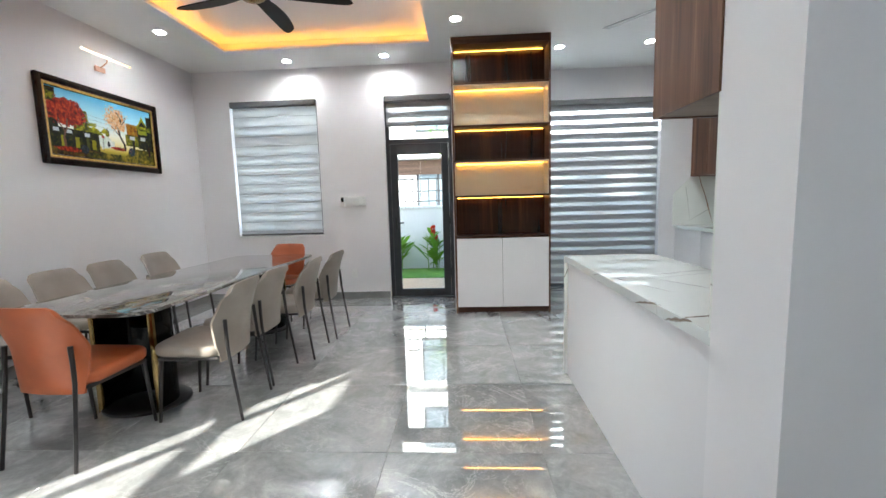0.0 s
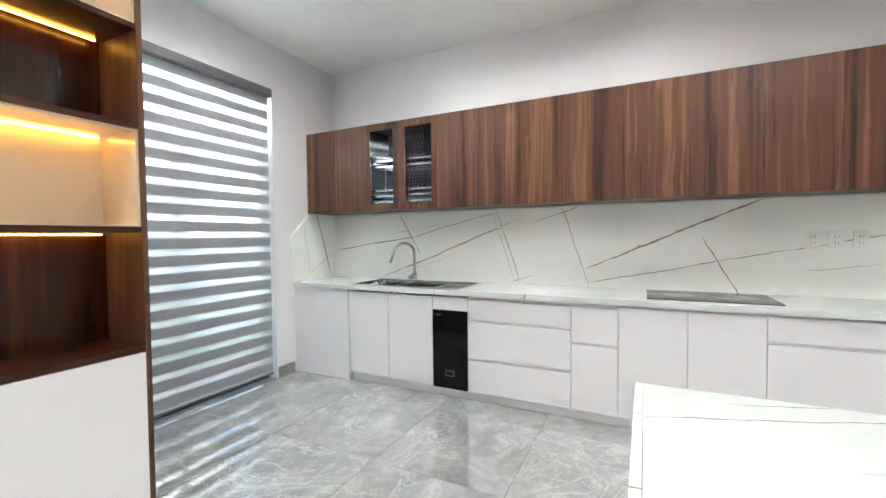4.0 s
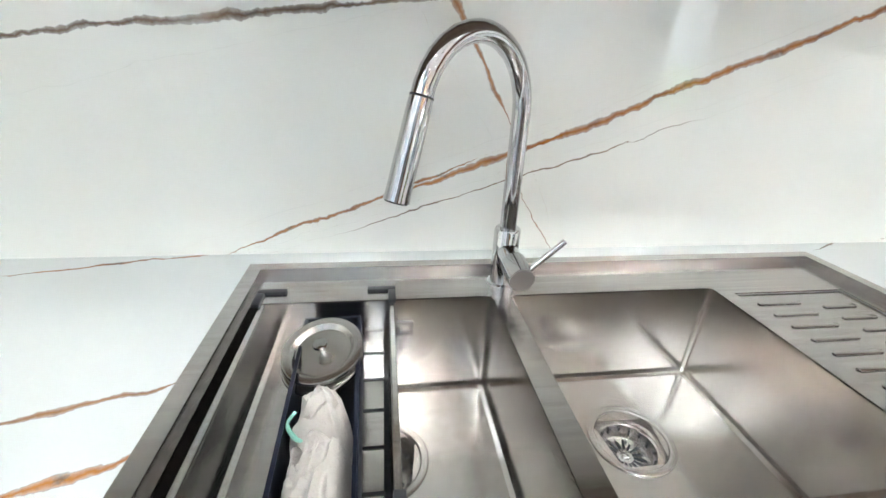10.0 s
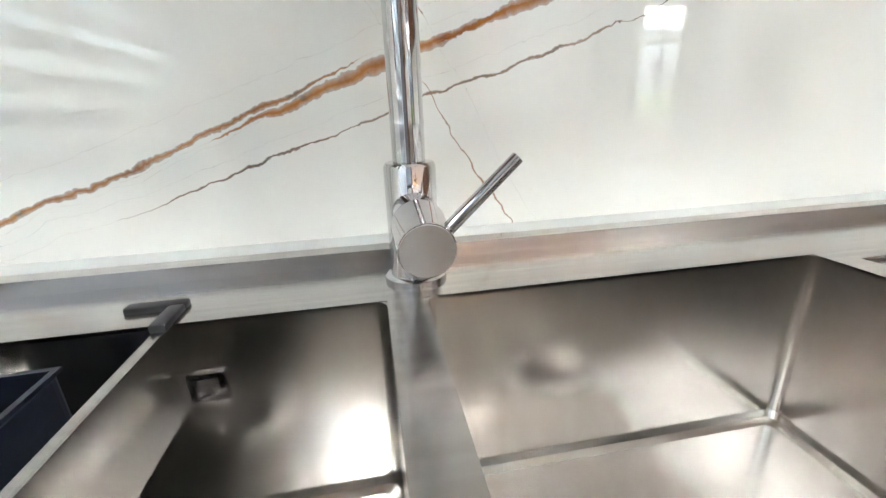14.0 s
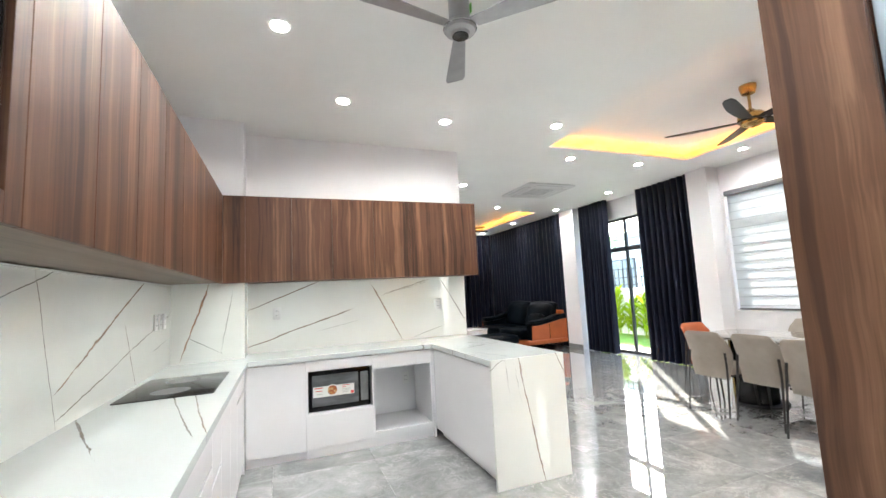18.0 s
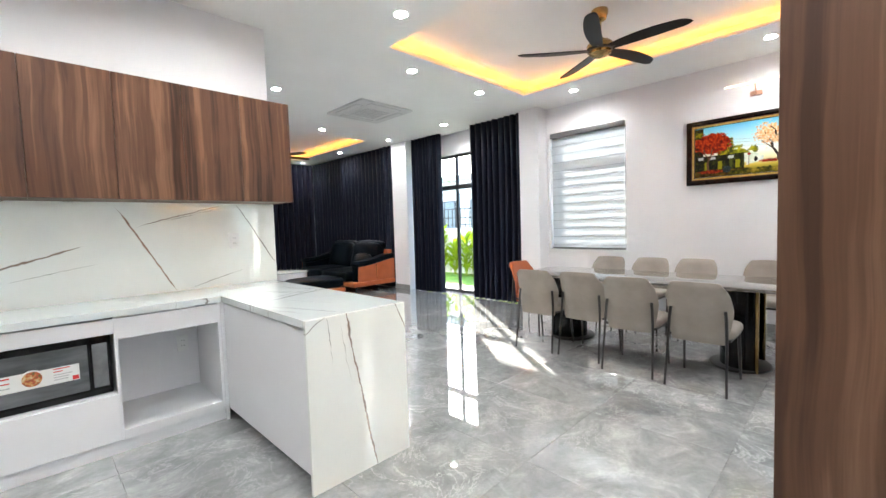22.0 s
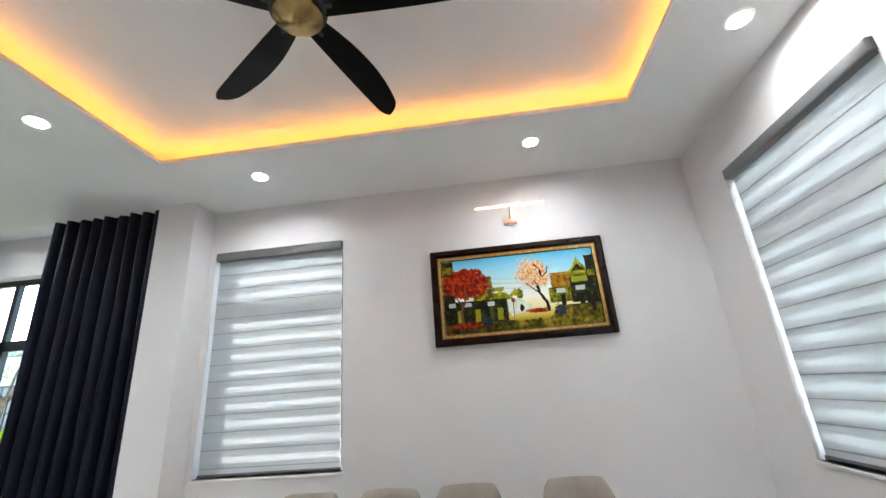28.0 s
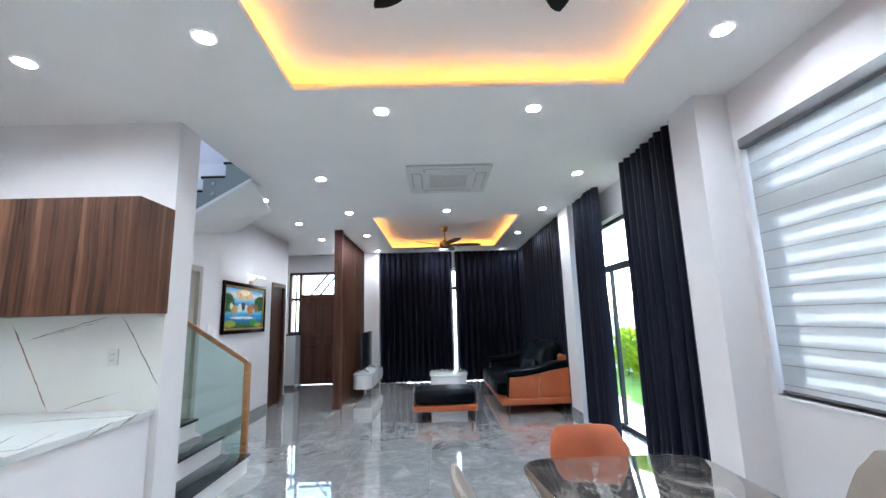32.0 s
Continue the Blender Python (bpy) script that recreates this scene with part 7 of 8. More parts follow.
# ---- glazed sliding doors ----
window("window_terrace", facing(WX - 0.03, -1.10, 0.0, 90), 2.60, 2.69, [("v", 1.03, 0.05, 2.64), ("h", 2.065, 0.05, 2.55), ("v", 0.40, 0.05, 2.02), ("v", 1.80, 0.05, 2.02)], "dark framed glazed terrace door between curtains", sill=False)
window("window_living_south", facing(0.10, SY, 0.0, 180), 2.40, 2.68, [("v", 1.20, 0.05, 2.2), ("h", 2.2, 0.05, 2.35)], "dark framed glazed door behind curtains", sill=False)


def entrance():
    d = tagged(new("door_entrance"), "dark red-brown wooden double entrance door with glazed sidelight and transom", "door", kind="structure")
    y0, y1 = -5.40, -5.24
    part("door_frame", join(box(1.58, 1.66, y0, y1, 0, 2.66), box(2.56, 2.62, y0, y1, 0, 2.66), box(2.80, 2.86, y0, y1, 0, 2.66), box(1.66, 2.56, y0, y1, 2.60, 2.66), box(2.62, 2.80, y0, y1, 2.60, 2.66), box(1.66, 2.56, y0, y1, 2.06, 2.12), box(2.62, 2.80, y0, y1, 1.98, 2.04), box(2.62, 2.80, y0, y1, 1.18, 1.24), box(2.62, 2.80, y0, y1, 0.0, 0.06)), "door_wood", d)
    for a, b in ((1.662, 2.108), (2.112, 2.558)):
        leaf = part("door_leaf", box(a, b, y0 + 0.05, y1 - 0.04, 0.012, 2.058, 0.004), "door_wood", d)
        for z in (0.15, 1.15):
            part("panel", box(a + 0.09, b - 0.09, y1 - 0.0405, y1 - 0.030, z, z + 0.78, 0.008, 2), "door_wood", leaf)
    part("door_handle", tube([(2.14, y1 - 0.03, 0.98), (2.14, y1 + 0.025, 0.98), (2.14, y1 + 0.025, 1.14), (2.14, y1 - 0.03, 1.14)], 0.010, 8), "dark_metal", d, "dark pull handle")
    for x0, x1, z0, z1 in ((1.66, 2.56, 2.12, 2.60), (2.62, 2.80, 2.04, 2.60), (2.62, 2.80, 1.24, 1.98), (2.62, 2.80, 0.06, 1.18)):
        part("pane", box(x0, x1, y0 + 0.06, y0 + 0.066, z0, z1), "clear_glass", d).visible_shadow = False
    s = tagged(new("door_side_room"), "closed dark wooden room door with frame", "door", kind="structure")
    part("door_frame", join(box(2.255, 2.40, -3.34, -3.27, 0, 2.20), box(2.255, 2.40, -2.73, -2.66, 0, 2.20), box(2.255, 2.40, -3.27, -2.73, 2.13, 2.20)), "door_wood", s)
    part("door_leaf", box(2.30, 2.34, -3.268, -2.732, 0.01, 2.128, 0.003), "door_wood", s)
    part("door_handle", tube([(2.30, -3.20, 1.0), (2.25, -3.20, 1.0), (2.25, -3.08, 1.0)], 0.010, 8), "dark_metal", s)
    w = tagged(new("door_washroom"), "beige aluminium framed washroom door", "door", kind="structure")
    part("door_frame", join(box(2.255, 2.40, -0.42, -0.35, 0, 2.20), box(2.255, 2.40, 0.23, 0.30, 0, 2.20), box(2.255, 2.40, -0.35, 0.23, 2.13, 2.20)), "beige_frame", w)
    part("door_leaf", box(2.30, 2.34, -0.348, 0.228, 0.01, 2.128, 0.003), "beige_frame", w)
    part("pane", box(2.294, 2.2995, -0.26, 0.14, 1.0, 2.0, 0.002), "grey_plastic", w, "frosted pane")


paint("beige_frame", (0.50, 0.46, 0.40), 0.4)
entrance()


# ---- slatted screen ----
def screen():
    s = thing("slatted_screen", "tall walnut slatted room divider from floor to ceiling", "room divider", (1.0, -3.6, 0))
    part("end_post", box(0.93, 1.07, -2.45, -2.38, 0, CEIL - 0.002, 0.002), "screen_wood", s)
    part("backing", box(1.03, 1.05, -4.95, -2.45, 0.0, CEIL - 0.002), "door_wood", s)
    base = mesh_of("slat", box(-0.0225, 0.0225, -0.015, 0.015, 0, CEIL - 0.003, 0.002), "screen_wood")
    y = -2.49
    while y > -4.94:
        for x in (1.006, 1.0735):
            o = new("slat", base)
            o.parent = s
            o.matrix_parent_inverse = Matrix.Translation((-1.0, 3.6, 0))
            o.location = (x, y, 0)
        y -= 0.096


screen()


# ---- sofa, ottoman, coffee table, television ----
def soft_pad(x0, x1, y0, y1, z0, z1, r, puff=0.0, m=None):
    """A stuffed leather cushion: well rounded, its faces swelling a little between creases."""
    bm = box(x0, x1, y0, y1, z0, z1)
    bmesh.ops.subdivide_edges(bm, edges=bm.edges[:], cuts=7, use_grid_fill=True)
    c, h = Vector(((x0 + x1) / 2, (y0 + y1) / 2, (z0 + z1) / 2)), Vector(((x1 - x0) / 2, (y1 - y0) / 2, (z1 - z0) / 2))
    for v in bm.verts:
        d = v.co - c
        core = Vector([max(-q + r, min(q - r, e)) for e, q in zip(d, h)])
        out = d - core
        v.co = c + core + (out.normalized() * r if out.length > 1e-6 else out)
        swell = 1 - max(abs(e / q) ** 2 for e, q in zip(d, h) if abs(abs(e) - q) > 1e-4) if sum(abs(abs(e) - q) < 1e-4 for e, q in zip(d, h)) == 1 else 0.0
        v.co += (d.normalized() * puff * swell) + 0.006 * noise.noise_vector(v.co * 5)
    if m is not None:
        bm.transform(m)
    return bm


def sofa():
    s = thing("sofa", "navy leather sofa with burnt orange sides", "sofa", (-2.2, -2.85, 0))
    y0, y1 = -4.06, -1.63      # south end, north end
    part("base", box(-2.72, -1.66, y0, y1 + 0.02, 0.13, 0.225, 0.02, 3), "sofa_orange", s, "orange leather base")
    mid = (y0 + y1) / 2
    for a, b in ((y0 + 0.24, mid - 0.005), (mid + 0.005, y1 - 0.24)):
        part("seat_cushion", soft_pad(-2.48, -1.62, a, b, 0.226, 0.45, 0.06, 0.02), "leather_navy", s)
        part("back_cushion", soft_pad(-0.12, 0.12, a, b, 0.0, 0.62, 0.09, 0.03, pose(-2.44, 0, 0.37, 0, -14)), "leather_navy", s)
        part("head_cushion", soft_pad(-0.09, 0.09, a, b, 0.0, 0.20, 0.075, 0.02, pose(-2.60, 0, 0.83, 0, -8)), "leather_navy", s, "rolled headrest")
    part("back_frame", turned(box(-0.05, 0.05, y0 + 0.06, y1 - 0.06, 0.0, 0.62, 0.03, 3), pose(-2.62, 0, 0.226, 0, -5)), "sofa_orange", s)
    for a, b, sg in ((y1 - 0.235, y1, 1), (y0, y0 + 0.235, -1)):
        out = [(-1.78, 0.2262), (-2.72, 0.2262), (-2.72, 0.66), (-2.50, 0.635), (-2.28, 0.585), (-2.02, 0.545), (-1.80, 0.535)]
        arm = part("arm", slab(out, -b + (0.013 if sg > 0 else 0), -a - (0.013 if sg < 0 else 0), 0.012, 2, m=pose(0, 0, 0, 90)), "leather_navy", s, "navy leather arm")
        face = b - 0.0125 if sg > 0 else a
        part("side_panel", slab(out, -face - 0.0125, -face, 0.004, 2, m=pose(0, 0, 0, 90)), "sofa_orange", arm, "orange leather side panel")
        pad = [(-1.80, 0.536), (-2.02, 0.548), (-2.28, 0.588), (-2.50, 0.638), (-2.72, 0.664), (-2.71, 0.77), (-2.48, 0.745), (-2.26, 0.68), (-2.02, 0.645), (-1.80, 0.64), (-1.745, 0.59)]
        part("arm_pad", slab(pad, -b - 0.012 * (sg > 0), -a + 0.012 * (sg < 0), 0.03, 3, m=pose(0, 0, 0, 90)), "leather_navy", arm, "padded navy arm top")
        edge = b if sg > 0 else a
        part("strap", box(-2.253, -2.238, edge - 0.002, edge + 0.003, 0.24, 0.56, 0.001), "antique_brass", arm, "brass strap")
    part("pillow", soft_pad(-0.08, 0.08, -0.24, 0.24, -0.16, 0.16, 0.07, 0.03, pose(-2.20, -2.10, 0.60, 0, -24, 6)), "leather_navy", s)
    for x in (-1.77, -2.62):
        for y in (y0 + 0.09, y1 - 0.09):
            part("leg", tube([(x, y, 0.0), (x - 0.03, y, 0.135)], 0.010, 8, 0.018), "dark_metal", s)


sofa()
o = thing("ottoman", "navy leather ottoman on an orange base", "ottoman", (-0.81, -1.61, 0))
part("base", slab([(x - 0.81, y - 1.61) for x, y in rounded(0.93, 0.70, 0.05)], 0.15, 0.235, 0.02, 3), "sofa_orange", o, "orange leather base")
part("cushion", soft_pad(-1.255, -0.365, -1.945, -1.275, 0.2355, 0.43, 0.06, 0.02), "leather_navy", o, "padded navy top")
for x in (-1.20, -0.42):
    for y in (-1.84, -1.38):
        part("leg", tube([(x, y, 0), (x * 0.97 - 0.03, y, 0.155)], 0.010, 8, 0.016), "dark_metal", o)

c = thing("coffee_table", "low white coffee table with a glossy stone top", "coffee table", (-0.90, -2.96, 0))
part("body", slab([(x - 0.90, y - 2.96) for x, y in rounded(0.64, 0.98, 0.26)], 0.06, 0.455, 0.006, 2), "lacquer_white", c)
part("plinth", slab([(x - 0.90, y - 2.96) for x, y in rounded(0.50, 0.82, 0.22)], 0.0, 0.06), "satin_grey_metal", c)
part("top", slab([(x - 0.90, y - 2.96) for x, y in rounded(0.68, 1.02, 0.28)], 0.4555, 0.48, 0.006, 2), "counter_stone", c, "glossy white stone top")

t = thing("tv_stand", "low white media unit with rounded ends on thin gold legs", "media unit", (0.75, -4.1, 0))
part("body", slab([(x + 0.745, y - 4.08) for x, y in rounded(0.38, 1.60, 0.16)], 0.17, 0.42, 0.006, 2), "lacquer_white", t)
part("top", slab([(x + 0.745, y - 4.08) for x, y in rounded(0.40, 1.62, 0.17)], 0.4205, 0.44, 0.004, 2), "counter_stone", t, "white stone top")
for y in (-4.72, -4.08, -3.44):
    part("drawer_front", box(0.548, 0.556, y - 0.16, y + 0.16, 0.20, 0.39, 0.002), "lacquer_white", t)
for x in (0.60, 0.88):
    for y in (-4.80, -3.36):
        part("leg", tube([(x, y, 0), (x, y, 0.171)], 0.008, 8), "antique_brass", t, "thin gold leg")
v = thing("television", "flat black television on two feet on the media unit", "television", (0.78, -4.05, 0.44))
part("panel", box(0.765, 0.80, -4.66, -3.42, 0.50, 1.22, 0.004, 2), "black_plastic", v)
part("screen", box(0.763, 0.7648, -4.65, -3.43, 0.515, 1.21), "screen_black", v, "dark glossy screen")
for y in (-4.45, -3.62):
    part("foot", join(tube([(0.66, y, 0.444), (0.775, y, 0.51), (0.89, y, 0.444)], 0.007, 8)), "black_plastic", v)


paint("shoe_cabinet_grey", (0.36, 0.37, 0.38), 0.35)


# ---- staircase ----
def stairs():
    s = thing("staircase", "white staircase with black granite treads and glass balustrade", "staircase", (2.2, 0.9, 0))
    rise, go, x0 = 0.176, 0.27, 1.20
    y0, y1 = 0.42, 1.468
    for k in range(8):
        a = x0 + go * k
        part("riser", box(a + 0.02, a + go + 0.02, y0, y1, 0.0 if k < 1 else rise * k - 0.02, rise * (k + 1) - 0.025), "frame_white", s, "white riser")
        part("tread", box(a - 0.005, a + go + 0.02, y0 - 0.01, y1, rise * (k + 1) - 0.0248, rise * (k + 1), 0.004, 2), "black_granite", s, "black granite tread")
    part("landing", box(x0 + go * 8 + 0.021, EX - 0.002, -0.74, y1, rise * 9 - 0.12, rise * 9, 0.004), "black_granite", s)
    part("newel", box(1.235, 1.29, 0.385, 0.44, 0.0, 1.06, 0.004, 2), "oak_rail", s, "oak newel post")
    rail = [(1.26, 0.412, 1.05), (1.30, 0.412, 1.085), (3.38, 0.412, 1.085 + 2.08 * rise / go)]
    part("handrail", tube(rail, 0.030, 4), "oak_rail", s, "oak handrail")
    out = [(1.29, 0.10), (3.35, 0.10 + 2.06 * rise / go), (3.35, 1.06 + 2.06 * rise / go), (1.29, 1.055)]
    part("glass_panel", slab(out, -0.416, -0.406, m=pose(0, 0, 0, 90)), "green_glass", s, "clear glass balustrade").visible_shadow = False
    # upper flight, rising back towards the room, its side a stepped panel
    ya, yb = 0.12, 0.40
    go, n, rise = 0.245, 7, 0.162
    steps = []
    for k in range(n):
        zt = 3.437 - rise * k
        a = max(1.375 + go * (k - 1), 1.325)
        e = 1.375 + go * k
        part("upper_riser", box(a, e, ya, yb - 0.013, zt - 0.20, zt - 0.025), "frame_white", s)
        part("upper_tread", box(a, e + 0.025, ya, yb + 0.012, zt - 0.0248, zt, 0.003), "black_granite", s, "black granite tread")
        steps += [(a, zt - 0.0252), (e, zt - 0.0252)]
    steps += [(steps[-1][0], steps[-1][1] - 0.36), (1.325, 3.09)]
    part("stringer", slab(steps, -yb, -yb + 0.012, m=pose(0, 0, 0, 90)), "stair_side", s, "grey-green stepped side panel", smooth=False)
    # plastered underside: four corners below, four above
    bm = bmesh.new()
    low = [(2.268, 0.415, 2.47), (1.325, 0.415, 3.045), (1.66, -1.0, 3.072), (2.268, -1.22, 2.82)]
    v0 = [bm.verts.new(p) for p in low]
    v1 = [bm.verts.new((x, y, min(z + 0.05, 3.078))) for x, y, z in low]
    bm.faces.new(v0), bm.faces.new(v1[::-1])
    for i in range(4):
        bm.faces.new((v0[i], v0[(i + 1) % 4], v1[(i + 1) % 4], v1[i]))
    bmesh.ops.recalc_face_normals(bm, faces=bm.faces)
    part("soffit", bm, "ceiling_paint", s, "white plastered underside", smooth=False)
    for x, z in ((1.745, 3.02), (1.745, 2.90)):
        part("glass_clamp", turned(cyl(0, 0, 0, 0.02, 0.022, seg=16), pose(x, yb + 0.020, z, 90)), "chrome", s)


paint("stair_side", (0.30, 0.34, 0.32), 0.3)
stairs()
plate_on_wall("intercom", facing(2.27, -0.60, 1.36, -90), 0.09, 0.10, "small white wall intercom", "intercom")
plate_on_wall("switch_plate", facing(2.27, -0.73, 1.28, -90), 0.12, 0.12, "white light switch plate", "switch")

c = thing("shoe_cabinet", "tall grey shoe cabinet with a dark top beside the entrance", "cabinet", (2.75, -4.88, 0))
part("plinth", box(2.51, 3.02, -5.03, -4.74, 0.0, 0.08), "black_plastic", c, "dark recessed plinth")
part("carcass", box(2.50, 3.03, -5.04, -4.73, 0.08, 1.17), "shoe_cabinet_grey", c)
part("top", box(2.485, 3.04, -5.05, -4.715, 1.1705, 1.20, 0.003), "black_granite", c, "black stone top")
for a, b in ((2.503, 2.764), (2.767, 3.027)):
    d = part("door", box(a, b, -4.7295, -4.712, 0.085, 1.165, 0.0015), "shoe_cabinet_grey", c)
    part("handle", box((2.745 if a < 2.6 else 2.776), (2.755 if a < 2.6 else 2.786), -4.7115, -4.700, 0.55, 0.75, 0.002), "dark_metal", d)

p = thing("entrance_canopy", "glazed steel canopy with slanting struts over the entrance outside", "canopy", (2.2, -6.2, 2.0))
for x0, x1, y in ((2.75, 2.12, -6.2), (2.50, 1.87, -6.2), (2.25, 1.62, -6.9)):
    part("strut", tube([(x0, y, 2.02), (x1, y, 2.78)], 0.03, 8), "dark_metal", p)
part("rail", box(1.2, 3.3, -6.95, -6.89, 2.78, 2.84), "dark_metal", p)
part("roof_pane", box(1.2, 3.3, -7.0, -5.65, 2.842, 2.852), "green_glass", p, "pale glass roof").visible_shadow = False
for x in (1.25, 3.25):
    part("bracket", tube([(x, -5.62, 2.78), (x, -6.95, 2.81)], 0.025, 8), "dark_metal", p)
    part("post", tube([(x, -6.92, -0.12), (x, -6.92, 2.79)], 0.03, 8), "dark_metal", p)

# ---- outside ----
m = material("paving", (0.42, 0.40, 0.37), 0.8)
vary(m, [(0.3, (0.34, 0.33, 0.31)), (0.7, (0.48, 0.46, 0.43))], 0.8, 7, 0.3, 60, space="World")
m = material("lawn", (0.07, 0.17, 0.02), 0.9)
vary(m, [(0.3, (0.09, 0.20, 0.02)), (0.7, (0.17, 0.33, 0.04))], 3, 6, 0.8, 90, space="World")
m = material("terrace_tile", (0.50, 0.36, 0.26), 0.6)
vary(m, [(0.3, (0.58, 0.38, 0.24)), (0.7, (0.70, 0.48, 0.31))], 1.2, 6, 0.1, 120, space="World")
m = material("terrace_light", (0.55, 0.48, 0.42), 0.6)
vary(m, [(0.3, (0.50, 0.44, 0.38)), (0.7, (0.60, 0.53, 0.47))], 1.2, 6, 0.1, 120, space="World")
solid("ground", box(-600, 600, -600, 600, -0.6, -0.12), "paving", "pale concrete ground outside the house", "ground", kind="structure", smooth=False)
solid("terrace_north", box(-3.2, 4.4, NY + 0.2, 7.75, -0.115, -0.03), "terrace_tile", "tan tiled garden terrace", "pavement", kind="structure", smooth=False)
solid("lawn_north", box(-5.2, 6.0, 7.752, 8.8, -0.115, -0.02), "lawn", "strip of green lawn by the garden wall", "lawn", kind="structure", smooth=False)
solid("terrace_west", box(-4.0, WX - 0.2, -6, 6.28, -0.115, -0.03), "terrace_light", "pale tiled terrace", "pavement", kind="structure", smooth=False)
solid("lawn_west", box(-5.6, -4.002, -7, 6.28, -0.115, -0.02), "lawn", "strip of green lawn by the fence", "lawn", kind="structure", smooth=False)


def garden_wall(name, x0, x1, y0, y1):
    w = thing(name, "white plastered garden wall topped with a black metal fence", "garden wall", ((x0 + x1) / 2, (y0 + y1) / 2, -0.12))
    along = 0 if x1 - x0 > y1 - y0 else 1
    part("wall_body", box(x0, x1, y0, y1, -0.118, 1.18), "garden_wall_paint", w)
    part("coping", box(x0 - 0.03, x1 + 0.03, y0 - 0.03, y1 + 0.03, 1.1805, 1.235, 0.008), "garden_wall_paint", w)
    a, b = (x0, x1) if along == 0 else (y0, y1)
    mid = (y0 + y1) / 2 if along == 0 else (x0 + x1) / 2
    n = int((b - a) / 0.16)
    bar = mesh_of("bar", box(-0.008, 0.008, -0.008, 0.008, 1.235, 1.80), "dark_metal")
    for k in range(n):
        o = new("fence_bar", bar)
        o.parent = w
        o.matrix_parent_inverse = Matrix.Translation(-w.matrix_basis.translation)
        o.location = (a + 0.08 + 0.16 * k, mid, 0) if along == 0 else (mid, a + 0.08 + 0.16 * k, 0)
    for z in (1.32, 1.52, 1.76):
        part("fence_rail", box(a, b, mid - 0.01, mid + 0.01, z, z + 0.02) if along == 0 else box(mid - 0.01, mid + 0.01, a, b, z, z + 0.02), "dark_metal", w)


garden_wall("garden_wall", -5.3, 7.0, 8.82, 8.96)
garden_wall("garden_wall", -5.72, -5.60, -8.0, 8.80)


def canna(x, y, h, k, bloom=0.55, leaf="leaf_green", count=5, label="green broad-leaved garden plant with red flowers"):
    """A clump of upright stems with long leaves, and red flower heads on some."""
    rng = random.Random(k)
    p = thing("canna_plant", label, "plant", (x, y, -0.03), group="garden plants")
    stems, leaves, flowers = [], [], []
    for i in range(count):
        a, r = rng.uniform(0, 6.28), rng.uniform(0.02, 0.13)
        bx, by = x + r * math.cos(a), y + r * math.sin(a)
        hh = h * rng.uniform(0.75, 1.05)
        stems.append(tube([(bx, by, -0.03), (bx + 0.03 * math.cos(a), by + 0.03 * math.sin(a), hh)], 0.010, 5, 0.005))
        for j in range(6):
            z = hh * (0.12 + 0.14 * j)
            d = rng.uniform(0, 6.28)
            L, wd, lift = rng.uniform(0.28, 0.46), rng.uniform(0.035, 0.06), rng.uniform(0.7, 1.3)
            bm = bmesh.new()
            pr = []
            for s in range(7):
                q = s / 6
                w = wd * math.sin(math.pi * min(1, q * 0.9 + 0.08)) + 0.003
                rr = L * q * (1 - 0.25 * q)
                zz = z + L * lift * q * (1 - 0.45 * q)
                cx, cy = bx + rr * math.cos(d), by + rr * math.sin(d)
                pr.append((bm.verts.new((cx - w * math.sin(d), cy + w * math.cos(d), zz + 0.25 * w)), bm.verts.new((cx, cy, zz - 0.1 * w)), bm.verts.new((cx + w * math.sin(d), cy - w * math.cos(d), zz + 0.25 * w))))
            for u, v in zip(pr, pr[1:]):
                bm.faces.new((u[0], u[1], v[1], v[0])), bm.faces.new((u[1], u[2], v[2], v[1]))
            leaves.append(bm)
        if rng.random() < bloom:
            for j in range(6):
                d = rng.uniform(0, 6.28)
                bm = bmesh.new()
                bmesh.ops.create_icosphere(bm, subdivisions=1, radius=0.035)
                bm.transform(Matrix.Translation((bx + 0.03 * math.cos(d), by + 0.03 * math.sin(d), hh + rng.uniform(0.0, 0.10))) @ Matrix.Rotation(d, 4, "Z") @ Matrix.Diagonal((1, 0.5, 1.3, 1)))
                flowers.append(bm)
    part("stems", join(*stems), leaf, p)
    part("leaves", join(*leaves), leaf, p, "long green leaves")
    if flowers:
        part("flowers", join(*flowers), "petal_red", p, "red flowers")


rng = random.Random(7)
k = 0
for i in range(11):
    canna(-3.6 + 0.72 * i + rng.uniform(-0.06, 0.06), 8.52 + rng.uniform(-0.06, 0.06), 0.62 + rng.uniform(-0.05, 0.10), k)
    k += 1
for i in range(20):
    canna(-5.25 + rng.uniform(-0.12, 0.12), -5.8 + 0.50 * i + rng.uniform(-0.08, 0.08), 1.15 + rng.uniform(-0.15, 0.25), k, 0.0, "leaf_lime", 8, "tall slender yellow-green garden plant on the lawn")
    k += 1


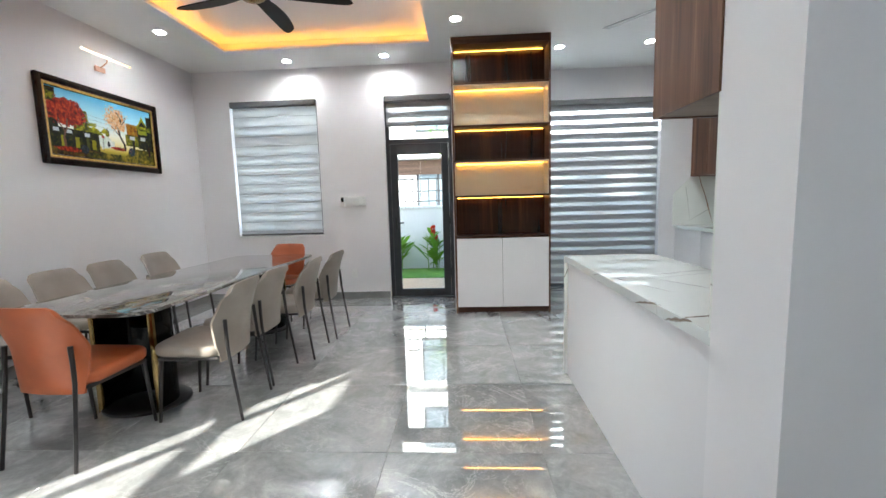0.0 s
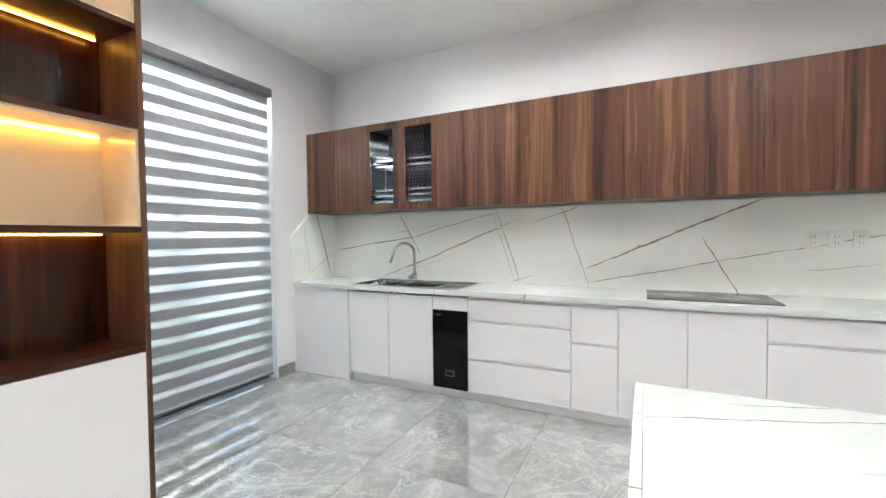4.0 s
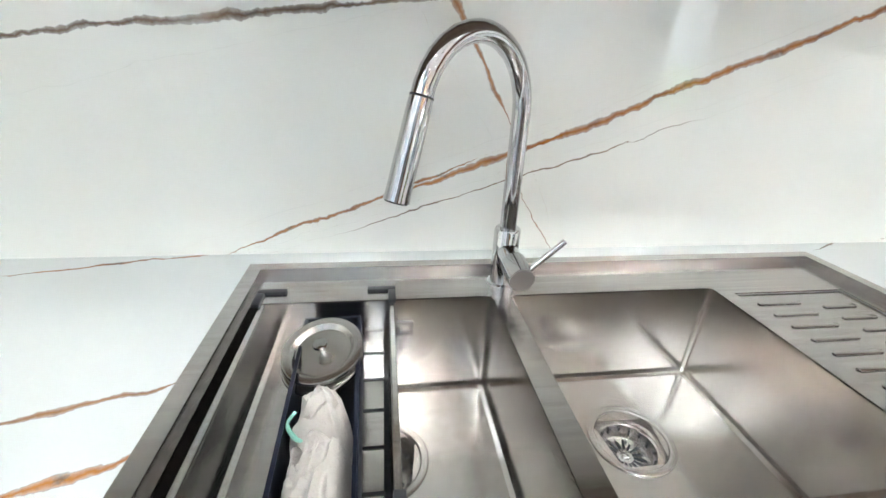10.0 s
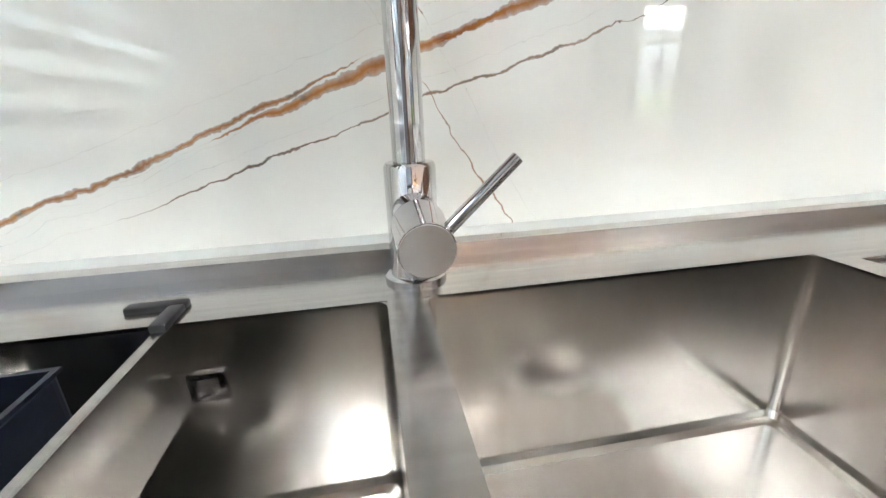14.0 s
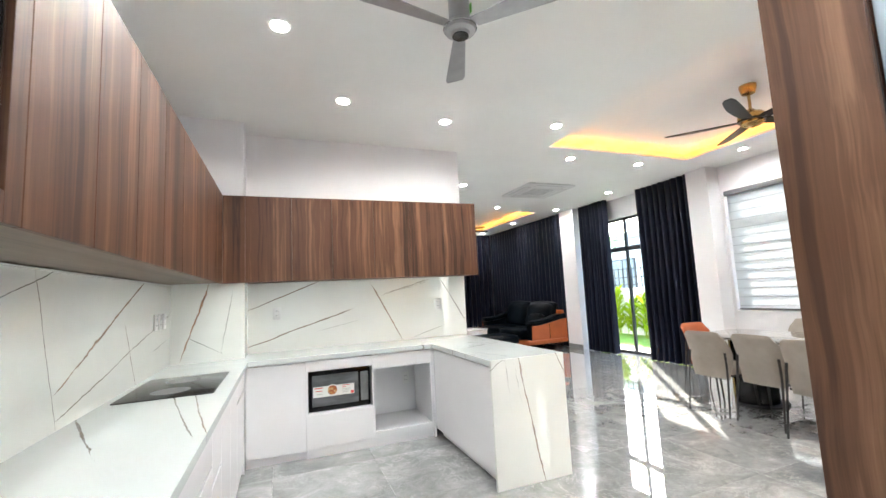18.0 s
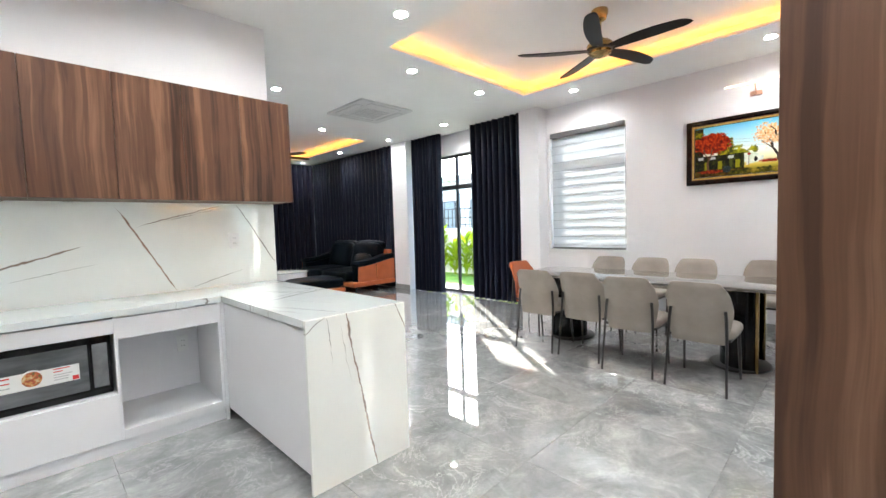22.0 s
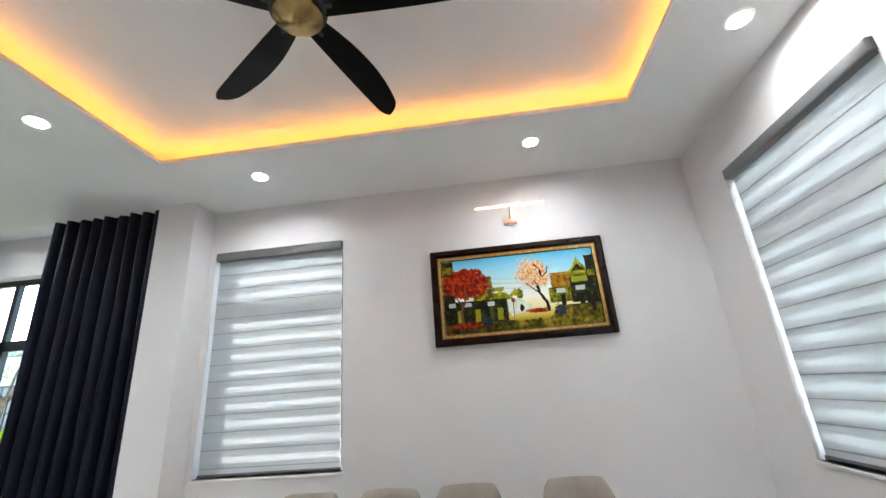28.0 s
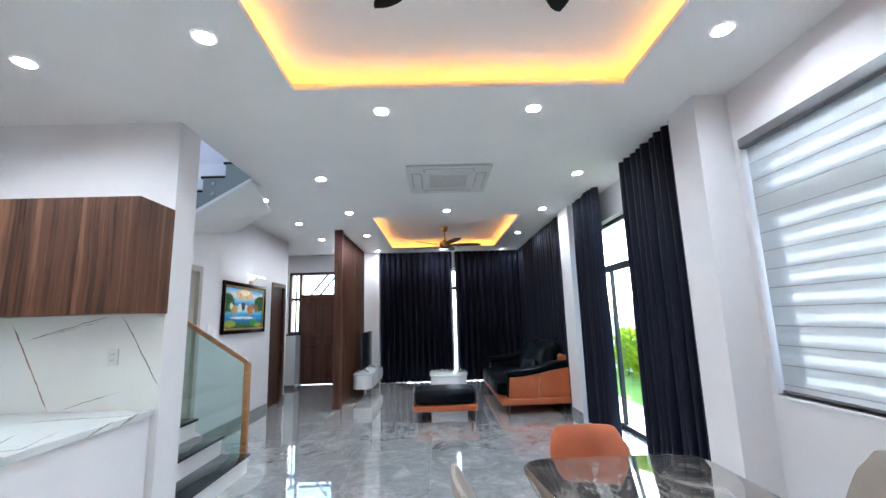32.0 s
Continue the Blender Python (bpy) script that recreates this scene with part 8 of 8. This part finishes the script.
def tree(x, y, h, spread, k):
    """A garden tree: a tapered trunk, limbs, and a loose crown of many small leaves."""
    rng = random.Random(k)
    t = thing("tree", "green leafy garden tree beyond the wall", "tree", (x, y, -0.12), group="garden trees")
    part("trunk", tube([(x, y, -0.12), (x + 0.05, y + 0.03, h * 0.3), (x - 0.04, y, h * 0.55)], 0.11, 8, 0.06), "bark", t)
    verts, faces = [], []
    for i in range(7):
        a = 6.283 * i / 7 + rng.uniform(-0.3, 0.3)
        r, z = spread * rng.uniform(0.5, 0.95), h * rng.uniform(0.62, 0.95)
        e = Vector((x + r * math.cos(a), y + r * math.sin(a), z))
        part("limb", tube([(x - 0.03, y, h * rng.uniform(0.42, 0.54)), ((x + e.x) / 2, (y + e.y) / 2, (h * 0.5 + z) / 2), tuple(e)], 0.045, 6, 0.012), "bark", t)
        for j in range(170):
            p = e + Vector((rng.gauss(0, 0.36), rng.gauss(0, 0.36), rng.gauss(0, 0.28))) * spread * 0.55
            d, q = rng.uniform(0, 6.283), rng.uniform(0.05, 0.09)
            up = Vector((math.cos(d), math.sin(d), rng.uniform(-0.6, 0.3))).normalized() * q
            sd = Vector((-math.sin(d), math.cos(d), rng.uniform(-0.4, 0.4))).normalized() * q * 0.42
            b = len(verts)
            verts += [p, p + up * 0.5 + sd, p + up, p + up * 0.5 - sd]
            faces.append((b, b + 1, b + 2, b + 3))
    me = bpy.data.meshes.new("crown")
    me.from_pydata([tuple(v) for v in verts], [], faces)
    me.materials.append(MATS["leaf_green"])
    o = new("crown", me)
    o.parent = t
    o.matrix_parent_inverse = Matrix.Translation((-x, -y, 0.12))


m = material("bark", (0.16, 0.11, 0.07), 0.85)
vary(m, [(0.3, (0.10, 0.07, 0.045)), (0.7, (0.22, 0.16, 0.11))], 14, 5, 0.6, 40)
tree(0.9, 12.4, 4.4, 1.4, 3)
tree(-9.2, -7.8, 3.6, 1.6, 4)
tree(-10.0, -12.0, 4.0, 1.7, 5)
tree(-9.0, 6.6, 4.6, 1.6, 6)


def neighbour(name, x0, x1, y0, y1, h, side, label):
    """A rendered two-storey house across the lane: walls, slab edges, windows, balcony rail and roof."""
    b = thing(name, label, "house", ((x0 + x1) / 2, (y0 + y1) / 2, -0.12))
    part("wall", box(x0, x1, y0, y1, -0.118, h), "garden_wall_paint", b)
    part("roof", box(x0 - 0.4, x1 + 0.4, y0 - 0.4, y1 + 0.4, h + 0.001, h + 0.25, 0.02), "facade_grey", b)
    for z in (2.9, 6.0):
        if z < h:
            part("floor_band", box(x0 - 0.25, x1 + 0.25, y0 - 0.25, y1 + 0.25, z, z + 0.35, 0.01), "garden_wall_paint", b)
    span = (x0, x1) if side == "s" else (y0, y1)
    n = int((span[1] - span[0]) / 2.4)
    for fl, z in enumerate((0.9, 3.9, 6.7)):
        if z + 1.6 > h:
            continue
        for i in range(n):
            c = span[0] + (span[1] - span[0]) * (i + 0.5) / n
            if side == "s":
                w = part("window", join(box(c - 0.8, c + 0.8, y0 - 0.05, y0 + 0.02, z, z + 1.7)), "window_frame_grey", b)
                for q in (-0.38, 0.38):
                    part("pane", box(c + q - 0.34, c + q + 0.34, y0 - 0.06, y0 - 0.052, z + 0.06, z + 1.64), "far_glass", w)
            else:
                w = part("window", join(box(x1 - 0.02, x1 + 0.05, c - 0.8, c + 0.8, z, z + 1.7)), "window_frame_grey", b)
                for q in (-0.38, 0.38):
                    part("pane", box(x1 + 0.052, x1 + 0.06, c + q - 0.34, c + q + 0.34, z + 0.06, z + 1.64), "far_glass", w)
    if side == "s":
        part("wood_cladding", box(x0 + 0.4, x1 - 0.4, y0 - 0.10, y0 - 0.061, 2.35, 2.88), "deck_wood", b, "brown timber cladding")
        part("balcony", box(x0 + 0.5, x1 - 0.5, y0 - 1.0, y0 - 0.26, 2.9, 3.05), "garden_wall_paint", b)


m = material("far_glass", (0.20, 0.24, 0.27), 0.1)
vary(m, [(0.3, (0.16, 0.20, 0.23)), (0.7, (0.26, 0.30, 0.33))], 0.5, 3)
neighbour("neighbour_house", -7.0, 9.0, 16.0, 24.0, 9.0, "s", "white two-storey neighbour house with balcony and dark windows")
neighbour("neighbour_house", -20.0, -13.0, -14.0, 12.0, 3.6, "e", "low white rendered neighbour house beyond the fence")

# ---- floor tiles, last ----
m = material("grout", (0.42, 0.42, 0.41), 0.6)
vary(m, [(0.3, (0.38, 0.38, 0.37)), (0.7, (0.46, 0.46, 0.45))], 8, 4)
fl = solid("floor", box(WX - 0.17, EX, SY, KY + 0.1, -0.11, -0.010), "grout", "polished grey marble tile floor", "floor", kind="structure", smooth=False)
T, gx, gy = 0.8, 0.98, 4.17
shared = {}
i0, i1 = int((WX - gx) / T) - 2, int((EX - gx) / T) + 2
j0, j1 = int((SY - gy) / T) - 2, int((KY - gy) / T) + 2
for i in range(i0, i1):
    for j in range(j0, j1):
        x0, x1 = max(gx + i * T + 0.001, WX - 0.17), min(gx + (i + 1) * T - 0.001, EX)
        y0, y1 = max(gy + j * T + 0.001, SY), min(gy + (j + 1) * T - 0.001, KY + 0.1)
        if x1 - x0 < 0.02 or y1 - y0 < 0.02:
            continue
        key = (round(x1 - x0, 3), round(y1 - y0, 3))
        if key not in shared:
            shared[key] = mesh_of("tile", box(-key[0] / 2, key[0] / 2, -key[1] / 2, key[1] / 2, -0.010, 0.0, 0.0012), "floor_marble")
        o = new("tile", shared[key])
        o.parent = fl
        o.location = ((x0 + x1) / 2, (y0 + y1) / 2, 0)
